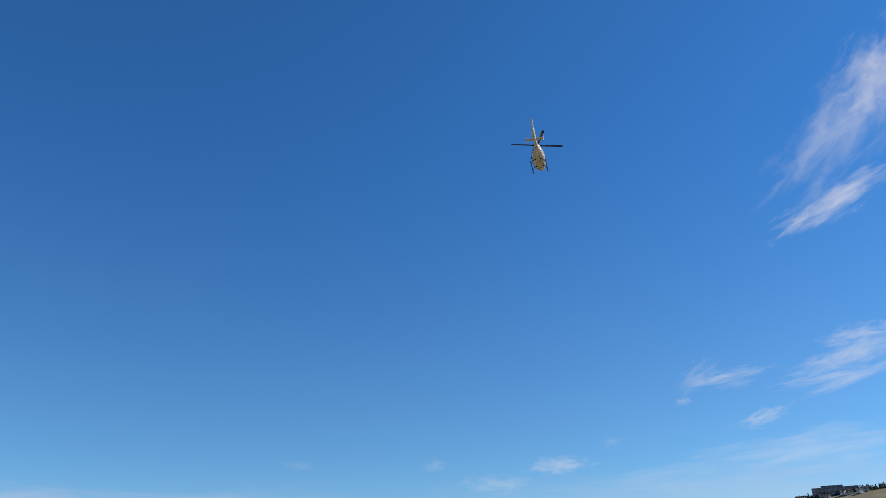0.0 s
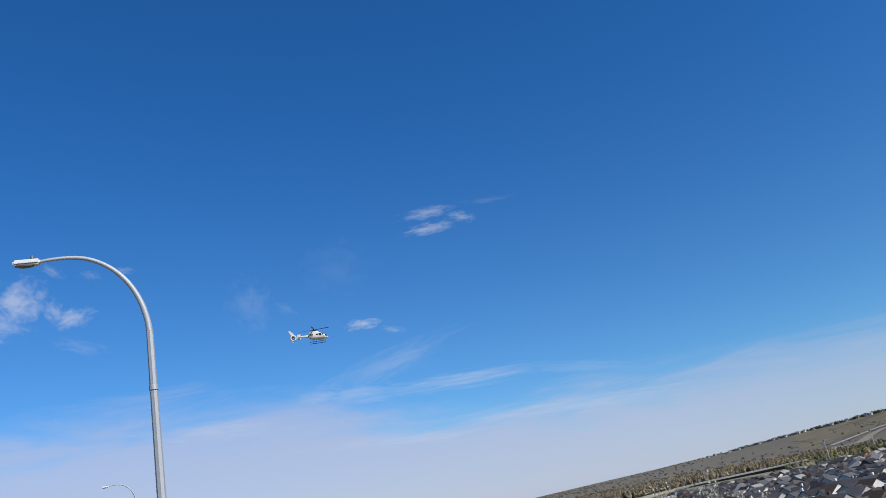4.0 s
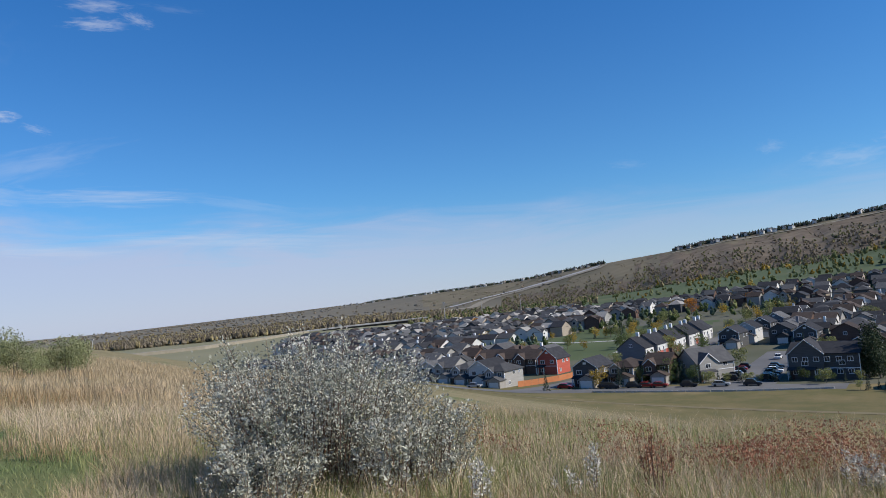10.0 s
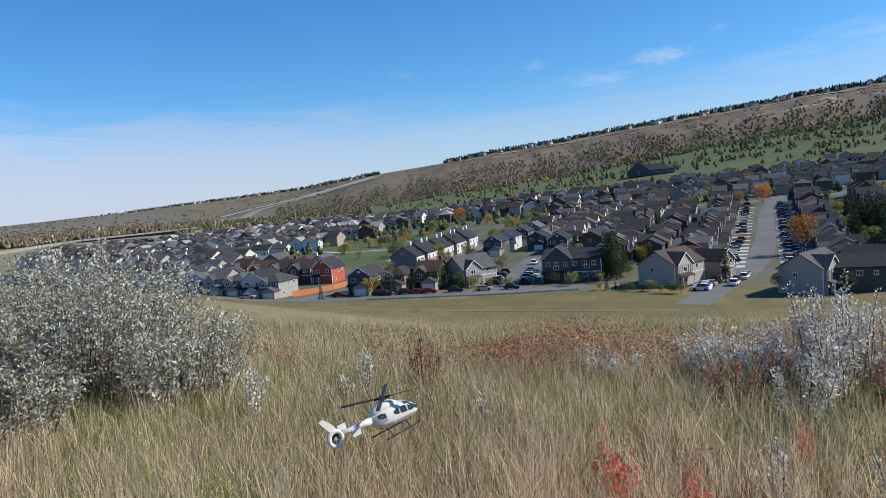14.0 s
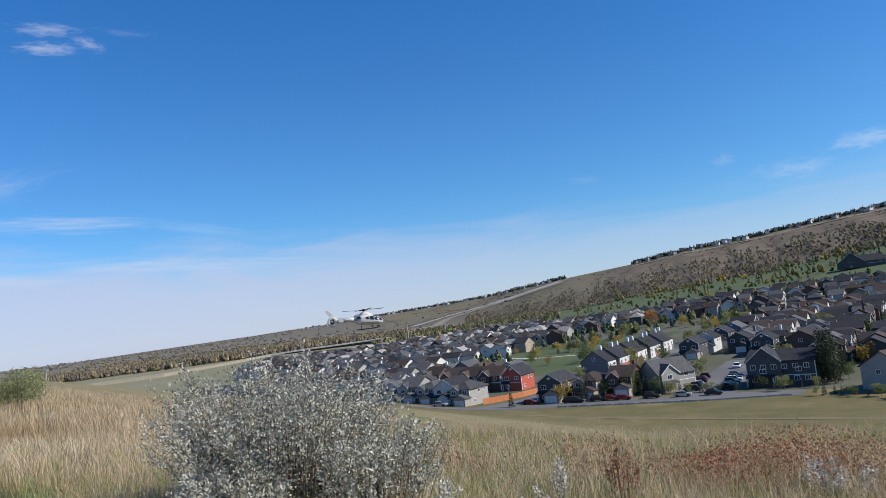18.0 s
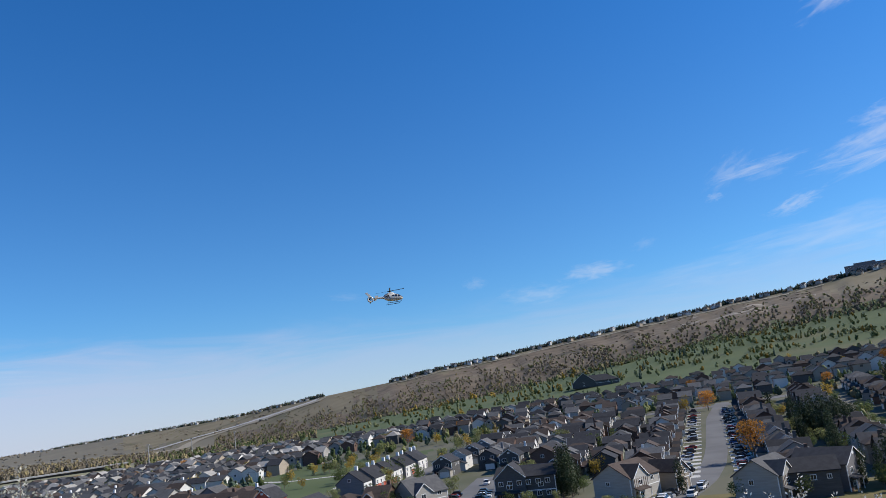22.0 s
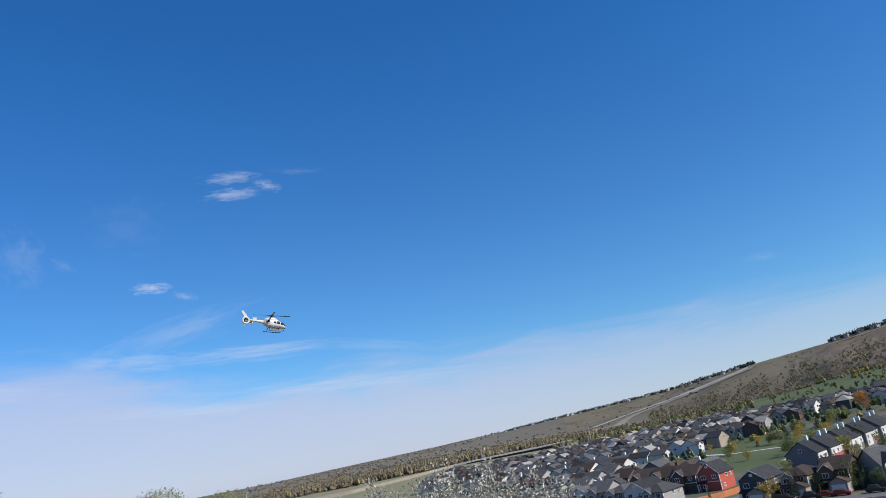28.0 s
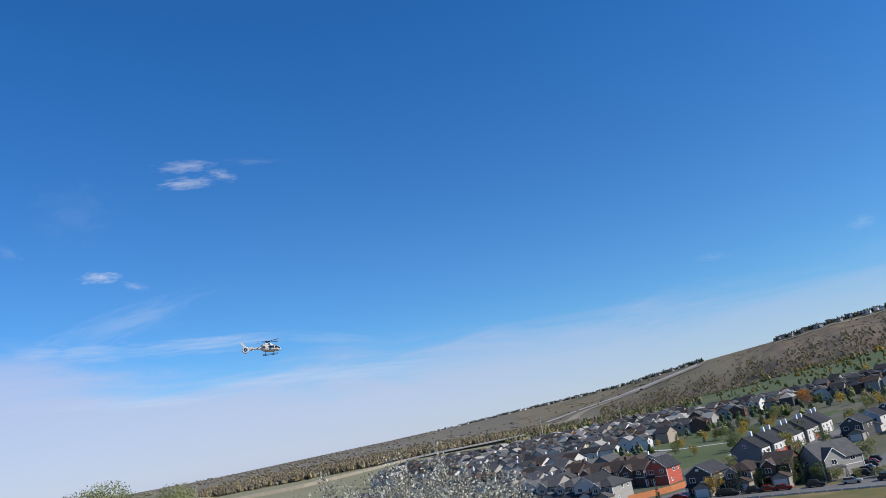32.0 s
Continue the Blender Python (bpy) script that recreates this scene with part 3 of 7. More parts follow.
def house(label, wall, roof, w=9.0, d=11.0, eave=5.6, pitch=0.62, style="front", garage=True, chimney=False, stone=False, porch=True, far=False):
    """A two-storey house; its front faces -y, its base centre is the origin."""
    root = new("house")
    tagged(root, label, "house", "houses of the valley suburb")
    x0, x1, y0, y1 = -w / 2, w / 2, -d / 2, d / 2
    wm = SIDING[wall]
    bm, rf, bay, bay_roof = bmesh.new(), bmesh.new(), bmesh.new(), bmesh.new()
    if style == "front":
        gable_wall(bm, x0, x1, y0, y1, -0.3, eave, pitch, "y")
        top = gable(rf, x0, x1, y0, y1, eave, pitch, "y")
    elif style == "side":
        gable_wall(bm, x0, x1, y0, y1, -0.3, eave, pitch, "x")
        top = gable(rf, x0, x1, y0, y1, eave, pitch, "x")
        gable_wall(bay, x0 + 0.4, x0 + w * 0.52, y0 - 0.8, y0 + 3, -0.3, eave + 0.1, 0.85, "y")
        gable(bay_roof, x0 + 0.4, x0 + w * 0.52, y0 - 0.8, y0 + d * 0.42, eave + 0.1, 0.85, "y", 0.3)
    else:
        box(bm, x0, y0, -0.3, x1, y1, eave)
        top = hip(rf, x0, x1, y0, y1, eave, pitch)
        gable_wall(bay, x0 + 0.4, x0 + w * 0.5, y0 - 0.7, y0 + 3, -0.3, eave - 0.2, 0.8, "y")
        gable(bay_roof, x0 + 0.4, x0 + w * 0.5, y0 - 0.7, y0 + d * 0.35, eave - 0.2, 0.8, "y", 0.3)
    mesh_part("wall", bm, wm, root)
    mesh_part("roof", rf, ROOFS[roof], root)
    if style == "front":
        bay.free(), bay_roof.free()
    else:
        mesh_part("bay", bay, wm, root)
        mesh_part("bay_roof", bay_roof, ROOFS[roof], root)
    if not far:
        bm = bmesh.new()
        if style == "front":
            rakes(bm, x0, x1, y0, eave, pitch)
        elif style == "side":
            rakes(bm, x0 + 0.4, x0 + w * 0.52, y0 - 0.8, eave + 0.1, 0.85, 0.3)
        else:
            rakes(bm, x0 + 0.4, x0 + w * 0.5, y0 - 0.7, eave - 0.2, 0.8, 0.3)
        mesh_part("barge_board", bm, M_TRIM, root)
    yf = y0 - (0.8 if style == "side" else 0.7 if style == "hip" else 0.0)
    if garage:
        bm, rf = bmesh.new(), bmesh.new()
        gx0, gx1 = x0 + w * 0.42, x1 + 0.2
        gable_wall(bm, gx0, gx1, y0 - 3.2, y0 + 0.1, -0.3, 2.7, 0.5, "y")
        gable(rf, gx0, gx1, y0 - 3.2, y0 - 0.05, 2.7, 0.5, "y", 0.3)
        g = mesh_part("garage", bm, M_STONE if stone else wm, root)
        mesh_part("garage_roof", rf, ROOFS[roof], root)
        bm = bmesh.new()
        box(bm, gx0 + 0.5, y0 - 3.26, 0, gx1 - 0.5, y0 - 3.18, 2.15)
        mesh_part("garage_door", bm, M_GARAGE, root)
    if porch and not far:
        bm = bmesh.new()
        slab(bm, [(x0, yf - 1.6, 2.7), (x0 + w * 0.42, yf - 1.6, 2.7), (x0 + w * 0.42, yf + 0.1, 3.3), (x0, yf + 0.1, 3.3)], 0.16)
        mesh_part("porch_roof", bm, ROOFS[roof], root)
        for px in (x0 + 0.15, x0 + w * 0.42 - 0.3):
            bm = bmesh.new()
            box(bm, px, yf - 1.5, -0.1, px + 0.18, yf - 1.32, 2.6)
            mesh_part("porch_post", bm, M_TRIM, root)
        bm = bmesh.new()
        box(bm, x0 + 0.5, yf - 0.05, 0, x0 + 1.45, yf + 0.02, 2.1)
        mesh_part("door", bm, M_DOOR, root)
    low = eave < 4
    if not low:
        window_part(root, x0 + w * 0.25, yf - 0.01, 4.2, 1.7, 1.3, "s")
        window_part(root, x0 + w * 0.76, y0 - 0.01, 4.3, 1.5, 1.2, "s")
        window_part(root, x1 + 0.01, 0, 4.2, 1.3, 1.2, "e")
    elif not garage:
        window_part(root, x0 + w * 0.76, y0 - 0.01, 1.35, 1.6, 1.1, "s")
    if not far:
        window_part(root, x0 + w * 0.25, yf - 0.01, 1.4, 1.6, 1.1, "s")
        window_part(root, x1 + 0.01, -d * 0.25, 1.4, 1.0, 1.1, "e")
    if not far and not low:
        for cx, cy in ((x0, y0), (x1, y0)):
            bm = bmesh.new()
            box(bm, cx - 0.1, cy - 0.1, -0.2, cx + 0.1, cy + 0.1, eave - 0.15)
            mesh_part("corner_board", bm, M_TRIM, root)
        bm = bmesh.new()
        box(bm, x0 + 0.1, y0 - 0.05, 2.75, x1 - 0.1, y0 + 0.02, 2.95)
        mesh_part("belt_board", bm, M_TRIM, root)
        window_part(root, x1 + 0.01, d * 0.3, 4.2, 1.0, 1.0, "e")
        window_part(root, x0 - 0.01, d * 0.1, 4.2, 1.2, 1.2, "w")
        window_part(root, 0, y1 + 0.01, 4.2, 1.8, 1.3, "n")
    if not far:
        bm = bmesh.new()
        if style == "front" and not low:
            box(bm, -0.5, y0 - 0.06, top - 1.75, 0.5, y0 + 0.02, top - 1.15)
            mesh_part("vent", bm, M_TRIM, root)
        else:
            bm.free()
    if chimney:
        bm = bmesh.new()
        box(bm, x1 - 1.6, 1.2, eave - 0.5, x1 - 0.7, 2.0, top + 1.0)
        mesh_part("chimney", bm, M_TRIM if wall == "white" else wm, root)
    return root


# ---- the suburb ----
rng = random.Random(7)
KINDS = [
    ("white", "grey", "front", "white two-storey house with a grey gable roof"), ("pale grey", "grey", "side", "pale grey house with a grey shingle roof"),
    ("dark grey", "dark", "front", "dark grey two-storey house with white trim"), ("tan", "brown", "hip", "tan house with a brown hip roof"),
    ("brown", "brown", "side", "brown house with a steep brown roof"), ("blue grey", "grey", "front", "blue-grey house with a grey shingle roof"),
    ("pale grey", "grey", "hip", "pale grey house with a grey hip roof"), ("white", "brown", "side", "white house with a brown shingle roof"),
    ("dark grey", "grey", "hip", "dark grey house with a low hip roof"), ("sage", "dark", "front", "sage green house with a dark gable roof"),
    ("tan", "grey", "front", "tan house with a grey gable roof"), ("white", "dark", "front", "white house with a dark gable roof"),
]
near_kinds, far_kinds = [], []
for k, (wall, roof, style, label) in enumerate(KINDS):
    near_kinds.append(house(label, wall, roof, 7.0 + 0.35 * (k % 3), 9.6 + 0.5 * (k % 4), 5.2 + 0.2 * (k % 3), 0.5 + 0.06 * (k % 3), style, True, k % 4 == 0, k % 2 == 0))
    far_kinds.append(house(label, wall, roof, 7.2 + 0.3 * (k % 3), 9.4 + 0.5 * (k % 4), 5.1, 0.54, style, k % 2 == 0, k % 5 == 0, far=True))

used = set()


def set_house(kinds, k, a, b, turn):
    """The first of a kind is moved to its place, later ones are copies."""
    ob = kinds[k]
    x, y = town(a, b)
    m = pose(x, y, float(height(x, y)), 0, 0, -14 + turn)
    if ob.name in used:
        return copy_thing(ob, m)
    used.add(ob.name)
    ob.matrix_basis = m
    return ob


def row(kinds, a0, b0, a1, b1, step, turn, pick, jitter=1.0, mix=(0,)):
    n = max(1, int(math.hypot(a1 - a0, b1 - b0) / step))
    for i in range(n + 1):
        t = i / n
        set_house(kinds, pick[i % len(pick)] if i < len(pick) else rng.choice(pick), a0 + (a1 - a0) * t + rng.uniform(-1, 1) * 0.3, b0 + (b1 - b0) * t + rng.uniform(-1, 1) * jitter, turn + rng.choice(mix) + rng.uniform(-2, 2))


# front rows by the near street
row(near_kinds, -186, 212, -135, 199, 7.9, 0, [1, 6, 0, 1, 6, 11])
row(near_kinds, -198, 229, -174, 225, 8.2, 180, [6, 1, 0, 6, 7])
row(near_kinds, -216, 252, -181, 246, 8.4, 0, [0, 4, 1, 6])
row(near_kinds, -214, 272, -156, 262, 8.4, 180, [6, 1, 3, 0, 5])
row(near_kinds, -108, 204, -89, 212, 9.6, 0, [2, 3, 4])
# both sides of the long street
row(near_kinds, -17, 232, -12, 430, 8.8, 90, [3, 4, 10, 0, 7, 9, 2, 4])
row(near_kinds, 22, 190, 28, 430, 8.8, -90, [2, 9, 4, 3, 1, 2, 8], 1.2, (0, 0, 0, 90))
row(near_kinds, 46, 215, 52, 430, 9.0, 90, [2, 4, 3, 9, 1], 1.2, (0, 0, 90))
# behind the car park
row(near_kinds, -44, 246, -44, 430, 9.4, -90, [2, 9, 4, 1, 11, 3], 1.6, (0, 90, 180))
row(near_kinds, -97, 300, -94, 352, 14, 0, [2, 11, 2, 5])
row(near_kinds, -95, 372, -93, 430, 12, 90, [2, 0, 4, 10])
row(near_kinds, -70, 300, -68, 430, 9.4, -90, [2, 9, 0, 7, 1], 1.6, (0, 90, 90))
row(far_kinds, -30.5, 262, -29, 432, 9.6, 90, [2, 4, 9, 8, 3, 2, 11], 1.5, (0, 0, 180, 90))
row(far_kinds, -57, 300, -56, 432, 9.8, 90, [4, 2, 8, 1, 9, 3], 1.5, (0, 0, 180, 90))
row(far_kinds, -82, 312, -80.5, 432, 10.2, -90, [2, 5, 8, 4, 6, 9], 1.5, (0, 0, 180, 90))
# farther rows, still single houses
row(far_kinds, -112, 470, 40, 474, 10.5, 180, [2, 3, 6, 8, 1, 9, 4, 10, 0], 2.0)
for a in (78, 107, 140):
    row(far_kinds, a, 235 + (a - 75) * 0.7, a + 4, 440, 9.6, 90 if a % 2 else -90, [8, 4, 3, 2, 6], 1.5)
for b in (300, 330):
    row(far_kinds, -330 - (b - 300) * 0.62, b, -222, b, 9.2, 0 if b == 300 else 90, [0, 6, 11, 7, 0, 10, 1, 0, 11], 1.5)
for b, a1 in ((222, -192), (262, -212)):
    row(far_kinds, -320, b + 24, a1, b, 8.8, 0, [6, 1, 0, 8, 3, 6], 1.5)


def small_house(wall, roof, hipped):
    """A plain two-storey house of the farther rows."""
    root = new("house")
    tagged(root, f"distant {wall} house with a {roof} roof", "house", "houses of the valley suburb")
    w, d, e, p = 7.0, 8.8, 5.2, 0.54
    bm, rf = bmesh.new(), bmesh.new()
    if hipped:
        box(bm, -w / 2, -d / 2, -0.3, w / 2, d / 2, e), hip(rf, -w / 2, w / 2, -d / 2, d / 2, e, p)
    else:
        gable_wall(bm, -w / 2, w / 2, -d / 2, d / 2, -0.3, e, p, "x"), gable(rf, -w / 2, w / 2, -d / 2, d / 2, e, p, "x")
    mesh_part("wall", bm, SIDING[wall], root), mesh_part("roof", rf, ROOFS[roof], root)
    bm, rf = bmesh.new(), bmesh.new()
    gable_wall(bm, -w / 2 + 0.3, 0.2, -d / 2 - 1.2, 0, -0.3, e - 0.3, 0.8, "y"), gable(rf, -w / 2 + 0.3, 0.2, -d / 2 - 1.2, 0, e - 0.3, 0.8, "y", 0.3)
    mesh_part("bay", bm, SIDING[wall], root), mesh_part("bay_roof", rf, ROOFS[roof], root)
    window_part(root, -1.8, -d / 2 - 1.21, e - 1.4, 1.5, 1.3, "s"), window_part(root, w / 2 + 0.01, 0, e - 1.3, 1.4, 1.2, "e")
    window_part(root, -w / 2 - 0.01, 0.5, e - 1.3, 1.4, 1.2, "w")
    return root


def far_suburb():
    """The suburb beyond, too many to count: small gabled houses joined in one piece for each wall colour."""
    plots = []
    for b in (362, 386, 422, 446, 484, 508, 548, 572, 612, 640, 684, 716, 764, 800, 850):
        lo, hi = -440 - min(b - 362, 200) * 1.0, -220 + (b - 362) * 0.03
        if b > 600:
            hi = -150
        a = lo
        while a < hi:
            plots.append((a, b + rng.uniform(-2.5, 2.5), rng.choice((0, 90, 180, 270))))
            a += rng.uniform(8.6, 10.2)
    for b in (496, 522, 560, 588, 628, 660):
        a = -205
        while a < 175:
            plots.append((a, b + rng.uniform(-3, 3), rng.choice((0, 90, 180, 270))))
            a += rng.uniform(9.0, 11.5)
    for a in (172, 205, 240, 275):
        b = 300 + (a - 172) * 0.6
        while b < 640:
            plots.append((a + rng.uniform(-2, 2), b, rng.choice((90, 270))))
            b += rng.uniform(10, 12)
    # the nearer rows are houses of their own
    kinds = [small_house(w_, r_, k % 2) for k, (w_, r_) in enumerate((("white", "grey"), ("pale grey", "dark"), ("white", "pale"), ("tan", "brown"), ("dark grey", "dark"), ("white", "brown")))]
    for k, (a, b, turn) in enumerate(plots):
        if b < 368:
            set_house(kinds, k % 6 if k < 6 else rng.randrange(6), a, b, turn + rng.uniform(-3, 3))
    plots = [p for p in plots if p[1] >= 368]
    plots = [(*town(a, b), -14 + turn + rng.uniform(-3, 3), int(abs(a * 7.3 + b * 3.1)) % 7) for a, b, turn in plots]
    plots = [p for p in plots if math.hypot(p[0], p[1]) < np.interp(math.degrees(math.atan2(p[0], p[1])), (-22, -16, -12, -8, 40), (735, 720, 650, 630, 630))]
    joined_houses("far_houses", plots, "of the valley suburb")


def joined_houses(name, plots, where):
    """Far gabled houses at (x, y, turn, pick), one piece for each wall colour."""
    walls = ["white", "pale grey", "dark grey", "white", "tan", "pale grey", "brown"]
    for kind in sorted(set(walls)):
        bm = bmesh.new()
        for x, y, turn, pick in plots:
            if walls[pick] != kind:
                continue
            part_ = bmesh.new()
            w, d, e, p = rng.uniform(6.6, 8.0), rng.uniform(8.0, 9.6), rng.uniform(5.0, 5.8), rng.uniform(0.46, 0.66)
            # pale roofs (6), only to the left, stand in for sunlit slopes
            r = rng.choice((1, 1, 6, 3, 1, 2) if x < -y * 0.13 else (2, 2, 1, 3, 2, 2))
            if rng.random() < 0.5:
                gable_wall(part_, -w / 2, w / 2, -d / 2, d / 2, -0.3, e, p, "x"), gable(part_, -w / 2, w / 2, -d / 2, d / 2, e, p, "x", mat=r)
            else:
                box(part_, -w / 2, -d / 2, -0.3, w / 2, d / 2, e), hip(part_, -w / 2, w / 2, -d / 2, d / 2, e, p, mat=r)
            gable_wall(part_, -w / 2 + 0.3, 0.2, -d / 2 - 1.2, 0, -0.3, e - 0.3, 0.8, "y"), gable(part_, -w / 2 + 0.3, 0.2, -d / 2 - 1.2, 0, e - 0.3, 0.8, "y", 0.3, mat=r)
            for wx, wz in ((-w / 4, e - 1.4), (w / 4, e - 1.3)):
                box(part_, wx - 0.7, -d / 2 - (1.26 if wx < 0 else 0.06), wz - 0.6, wx + 0.7, -d / 2 + 0.1, wz + 0.6, 4)
            box(part_, w / 2 - 0.05, -0.7, e - 1.9, w / 2 + 0.05, 0.7, e - 0.7, 4)
            box(part_, 0.5, -d / 2 - 0.08, 0, w / 2 - 0.4, -d / 2 + 0.1, 2.2, 5)
            part_.transform(pose(x, y, float(height(x, y)), 0, 0, turn))
            tmp = bpy.data.meshes.new("tmp")
            part_.to_mesh(tmp), part_.free()
            bm.from_mesh(tmp)
            bpy.data.meshes.remove(tmp)
        ob = mesh_part(name, bm, [SIDING[kind], ROOFS["grey"], ROOFS["dark"], ROOFS["brown"], M_PANE, M_GARAGE, ROOFS["pale"]])
        tagged(ob, f"distant {kind} gabled houses {where}", "houses", kind="stuff")


far_suburb()
for ob in near_kinds + far_kinds:
    if ob.name not in used:
        for o in [*ob.children_recursive, ob]:
            bpy.data.objects.remove(o)


# ---- plants ----
nrng = np.random.default_rng(11)
M_STRAW = surface("straw_grass", (0.64, 0.475, 0.31), (0.80, 0.655, 0.46), 0.3, 0.85, vary=0.5, fine=3, c3=(0.50, 0.34, 0.16), translucent=0.4, single=0.0)
M_GOLDGRASS = surface("golden_grass", (0.46, 0.35, 0.205), (0.62, 0.485, 0.31), 0.3, 0.85, vary=0.5, fine=3, c3=(0.38, 0.25, 0.12), translucent=0.4, single=0.0)
M_GREENGRASS = surface("green_grass", (0.21, 0.235, 0.085), (0.37, 0.365, 0.16), 0.5, 0.85, vary=0.7, fine=3, c3=(0.40, 0.36, 0.16), translucent=0.42, single=0.0)
M_RUST = surface("rust_leaves", (0.33, 0.125, 0.07), (0.30, 0.20, 0.115), 0.6, 0.85, vary=0.45, fine=3, translucent=0.3, single=0.0)
# wide tone spread paints lit leaves against the bush's shaded gaps
M_SILVER = surface("silver_leaves", (0.29, 0.29, 0.215), (0.54, 0.525, 0.44), 3.0, 0.6, vary=0.9, fine=4, c3=(0.17, 0.185, 0.11), spec=0.25, translucent=0.2, single=0.08)
# whiter, warmer copy for the right-hand bushes; sun on the leaves is in the colour
M_SILVER_PALE = surface("pale_silver_leaves", (0.44, 0.41, 0.34), (0.72, 0.69, 0.60), 3.0, 0.5, vary=0.9, fine=4, c3=(0.25, 0.26, 0.17), spec=0.25, translucent=0.25, single=0.08)
M_TWIG = surface("grey_twigs", (0.085, 0.05, 0.035), (0.13, 0.082, 0.06), 2.0, 0.9, fine=12)
M_BARK = surface("bark", (0.14, 0.115, 0.09), (0.22, 0.185, 0.145), 1.0, 0.95, fine=6, stretch=(1, 1, 0.3))
M_LEAF = {
    "green": surface("green_leaves", (0.085, 0.12, 0.04), (0.14, 0.17, 0.06), 0.3, 0.8, vary=0.3, fine=2, translucent=0.4),
    "olive": surface("olive_leaves", (0.19, 0.207, 0.0784), (0.258, 0.258, 0.106), 0.3, 0.8, vary=0.3, fine=2, translucent=0.4),
    "dull yellow": surface("dull_yellow_leaves", (0.213, 0.172, 0.0851), (0.276, 0.221, 0.108), 0.3, 0.8, vary=0.35, fine=2, translucent=0.2),
    "grey green": surface("grey_green_leaves", (0.20, 0.22, 0.10), (0.30, 0.305, 0.15), 0.3, 0.8, vary=0.4, fine=2, translucent=0.4),
    "yellow": surface("yellow_leaves", (0.36, 0.24, 0.04), (0.42, 0.30, 0.07), 0.3, 0.8, vary=0.3, fine=2, translucent=0.4),
    "orange": surface("orange_leaves", (0.40, 0.17, 0.03), (0.46, 0.22, 0.045), 0.3, 0.8, vary=0.3, fine=2, translucent=0.4),
    "dark green": surface("dark_poplar_leaves", (0.036, 0.052, 0.026), (0.062, 0.08, 0.036), 0.3, 0.8, vary=0.3, fine=2, translucent=0.15),
    "spruce": surface("spruce_needles", (0.032, 0.05, 0.034), (0.052, 0.074, 0.046), 0.4, 0.85, vary=0.3, fine=3),
    # distance haze put into the colour: greyed far woods, lightened scrub and brush
    "hazy": surface("dim_far_woods", (0.14, 0.137, 0.127), (0.189, 0.181, 0.161), 0.02, 0.95, vary=0.3, fine=0.2, translucent=0.4),
    "scrub": surface("low_scrub", (0.198, 0.165, 0.111), (0.277, 0.23, 0.159), 0.02, 0.95, vary=0.35, fine=0.2, translucent=0.4),
    "brush": surface("bare_brush", (0.216, 0.178, 0.123), (0.298, 0.249, 0.176), 0.02, 0.95, vary=0.35, fine=0.2, translucent=0.4),
}


def cards(centres, ways, length, width, bend=None):
    """Leaf cards as diamond quads: vertices and faces."""
    c, w = np.asarray(centres, float), np.asarray(ways, float)
    w /= np.linalg.norm(w, axis=1, keepdims=True) + 1e-9
    r = nrng.normal(size=w.shape)
    s = np.cross(w, r)
    s /= np.linalg.norm(s, axis=1, keepdims=True) + 1e-9
    L, W = np.asarray(length).reshape(-1, 1) / 2, np.asarray(width).reshape(-1, 1) / 2
    v = np.stack([c - w * L, c + s * W, c + w * L, c - s * W], 1).reshape(-1, 3)
    f = np.arange(len(v)).reshape(-1, 4)
    return v, f


def blades(x, y, z, h, w, lean, way=None):
    """Bent grass blades: five points each."""
    n = len(x)
    a = nrng.uniform(0, 2 * np.pi, n)
    side = np.stack([np.cos(a), np.sin(a), np.zeros(n)], 1) * np.asarray(w).reshape(-1, 1) / 2
    b = nrng.uniform(0, 2 * np.pi, n) if way is None else way
    tip = np.stack([np.cos(b), np.sin(b), np.zeros(n)], 1) * (np.asarray(h) * np.asarray(lean)).reshape(-1, 1)
    p = np.stack([x, y, z], 1)
    up = np.array([0, 0, 1.0])
    H = np.asarray(h).reshape(-1, 1)
    v = np.stack([p - side, p + side, p + up * H * 0.6 + tip * 0.35 + side * 0.8, p + up * H * 0.6 + tip * 0.35 - side * 0.8, p + up * H + tip], 1).reshape(-1, 3)
    k = np.arange(n)[:, None] * 5
    quads = k + np.array([[0, 1, 2, 3]])
    tris = k + np.array([[3, 2, 4]])
    return v, quads.tolist() + tris.tolist()


def stuff_mesh(name, v, f, mat, label, category, kind="stuff", parent=None):
    me = bpy.data.meshes.new(name)
    me.from_pydata(np.asarray(v).tolist(), [], f if isinstance(f, list) else f.tolist())
    me.materials.append(mat)
    ob = new(name, me)
    if parent is not None:
        ob.parent = parent
        if label:
            ob["label"] = label
        return ob
    return tagged(ob, label, category, kind=kind)


def scatter(n, az0, az1, d0, d1, power=1.0):
    """Random places in a fan round the camera; power above 1 favours the near ones."""
    a = np.radians(nrng.uniform(az0, az1, n))
    u = nrng.uniform(0, 1, n) ** power
    d = np.sqrt(d0 * d0 + u * (d1 * d1 - d0 * d0))
    return np.sin(a) * d, np.cos(a) * d, d, np.degrees(a)


def patchy(x, y, scale, seed):
    return 0.5 + 0.25 * (np.sin(x * scale + seed) + np.sin(y * scale * 1.3 + 2 * seed + np.sin(x * scale * 0.7) * 1.5)) * 0.9


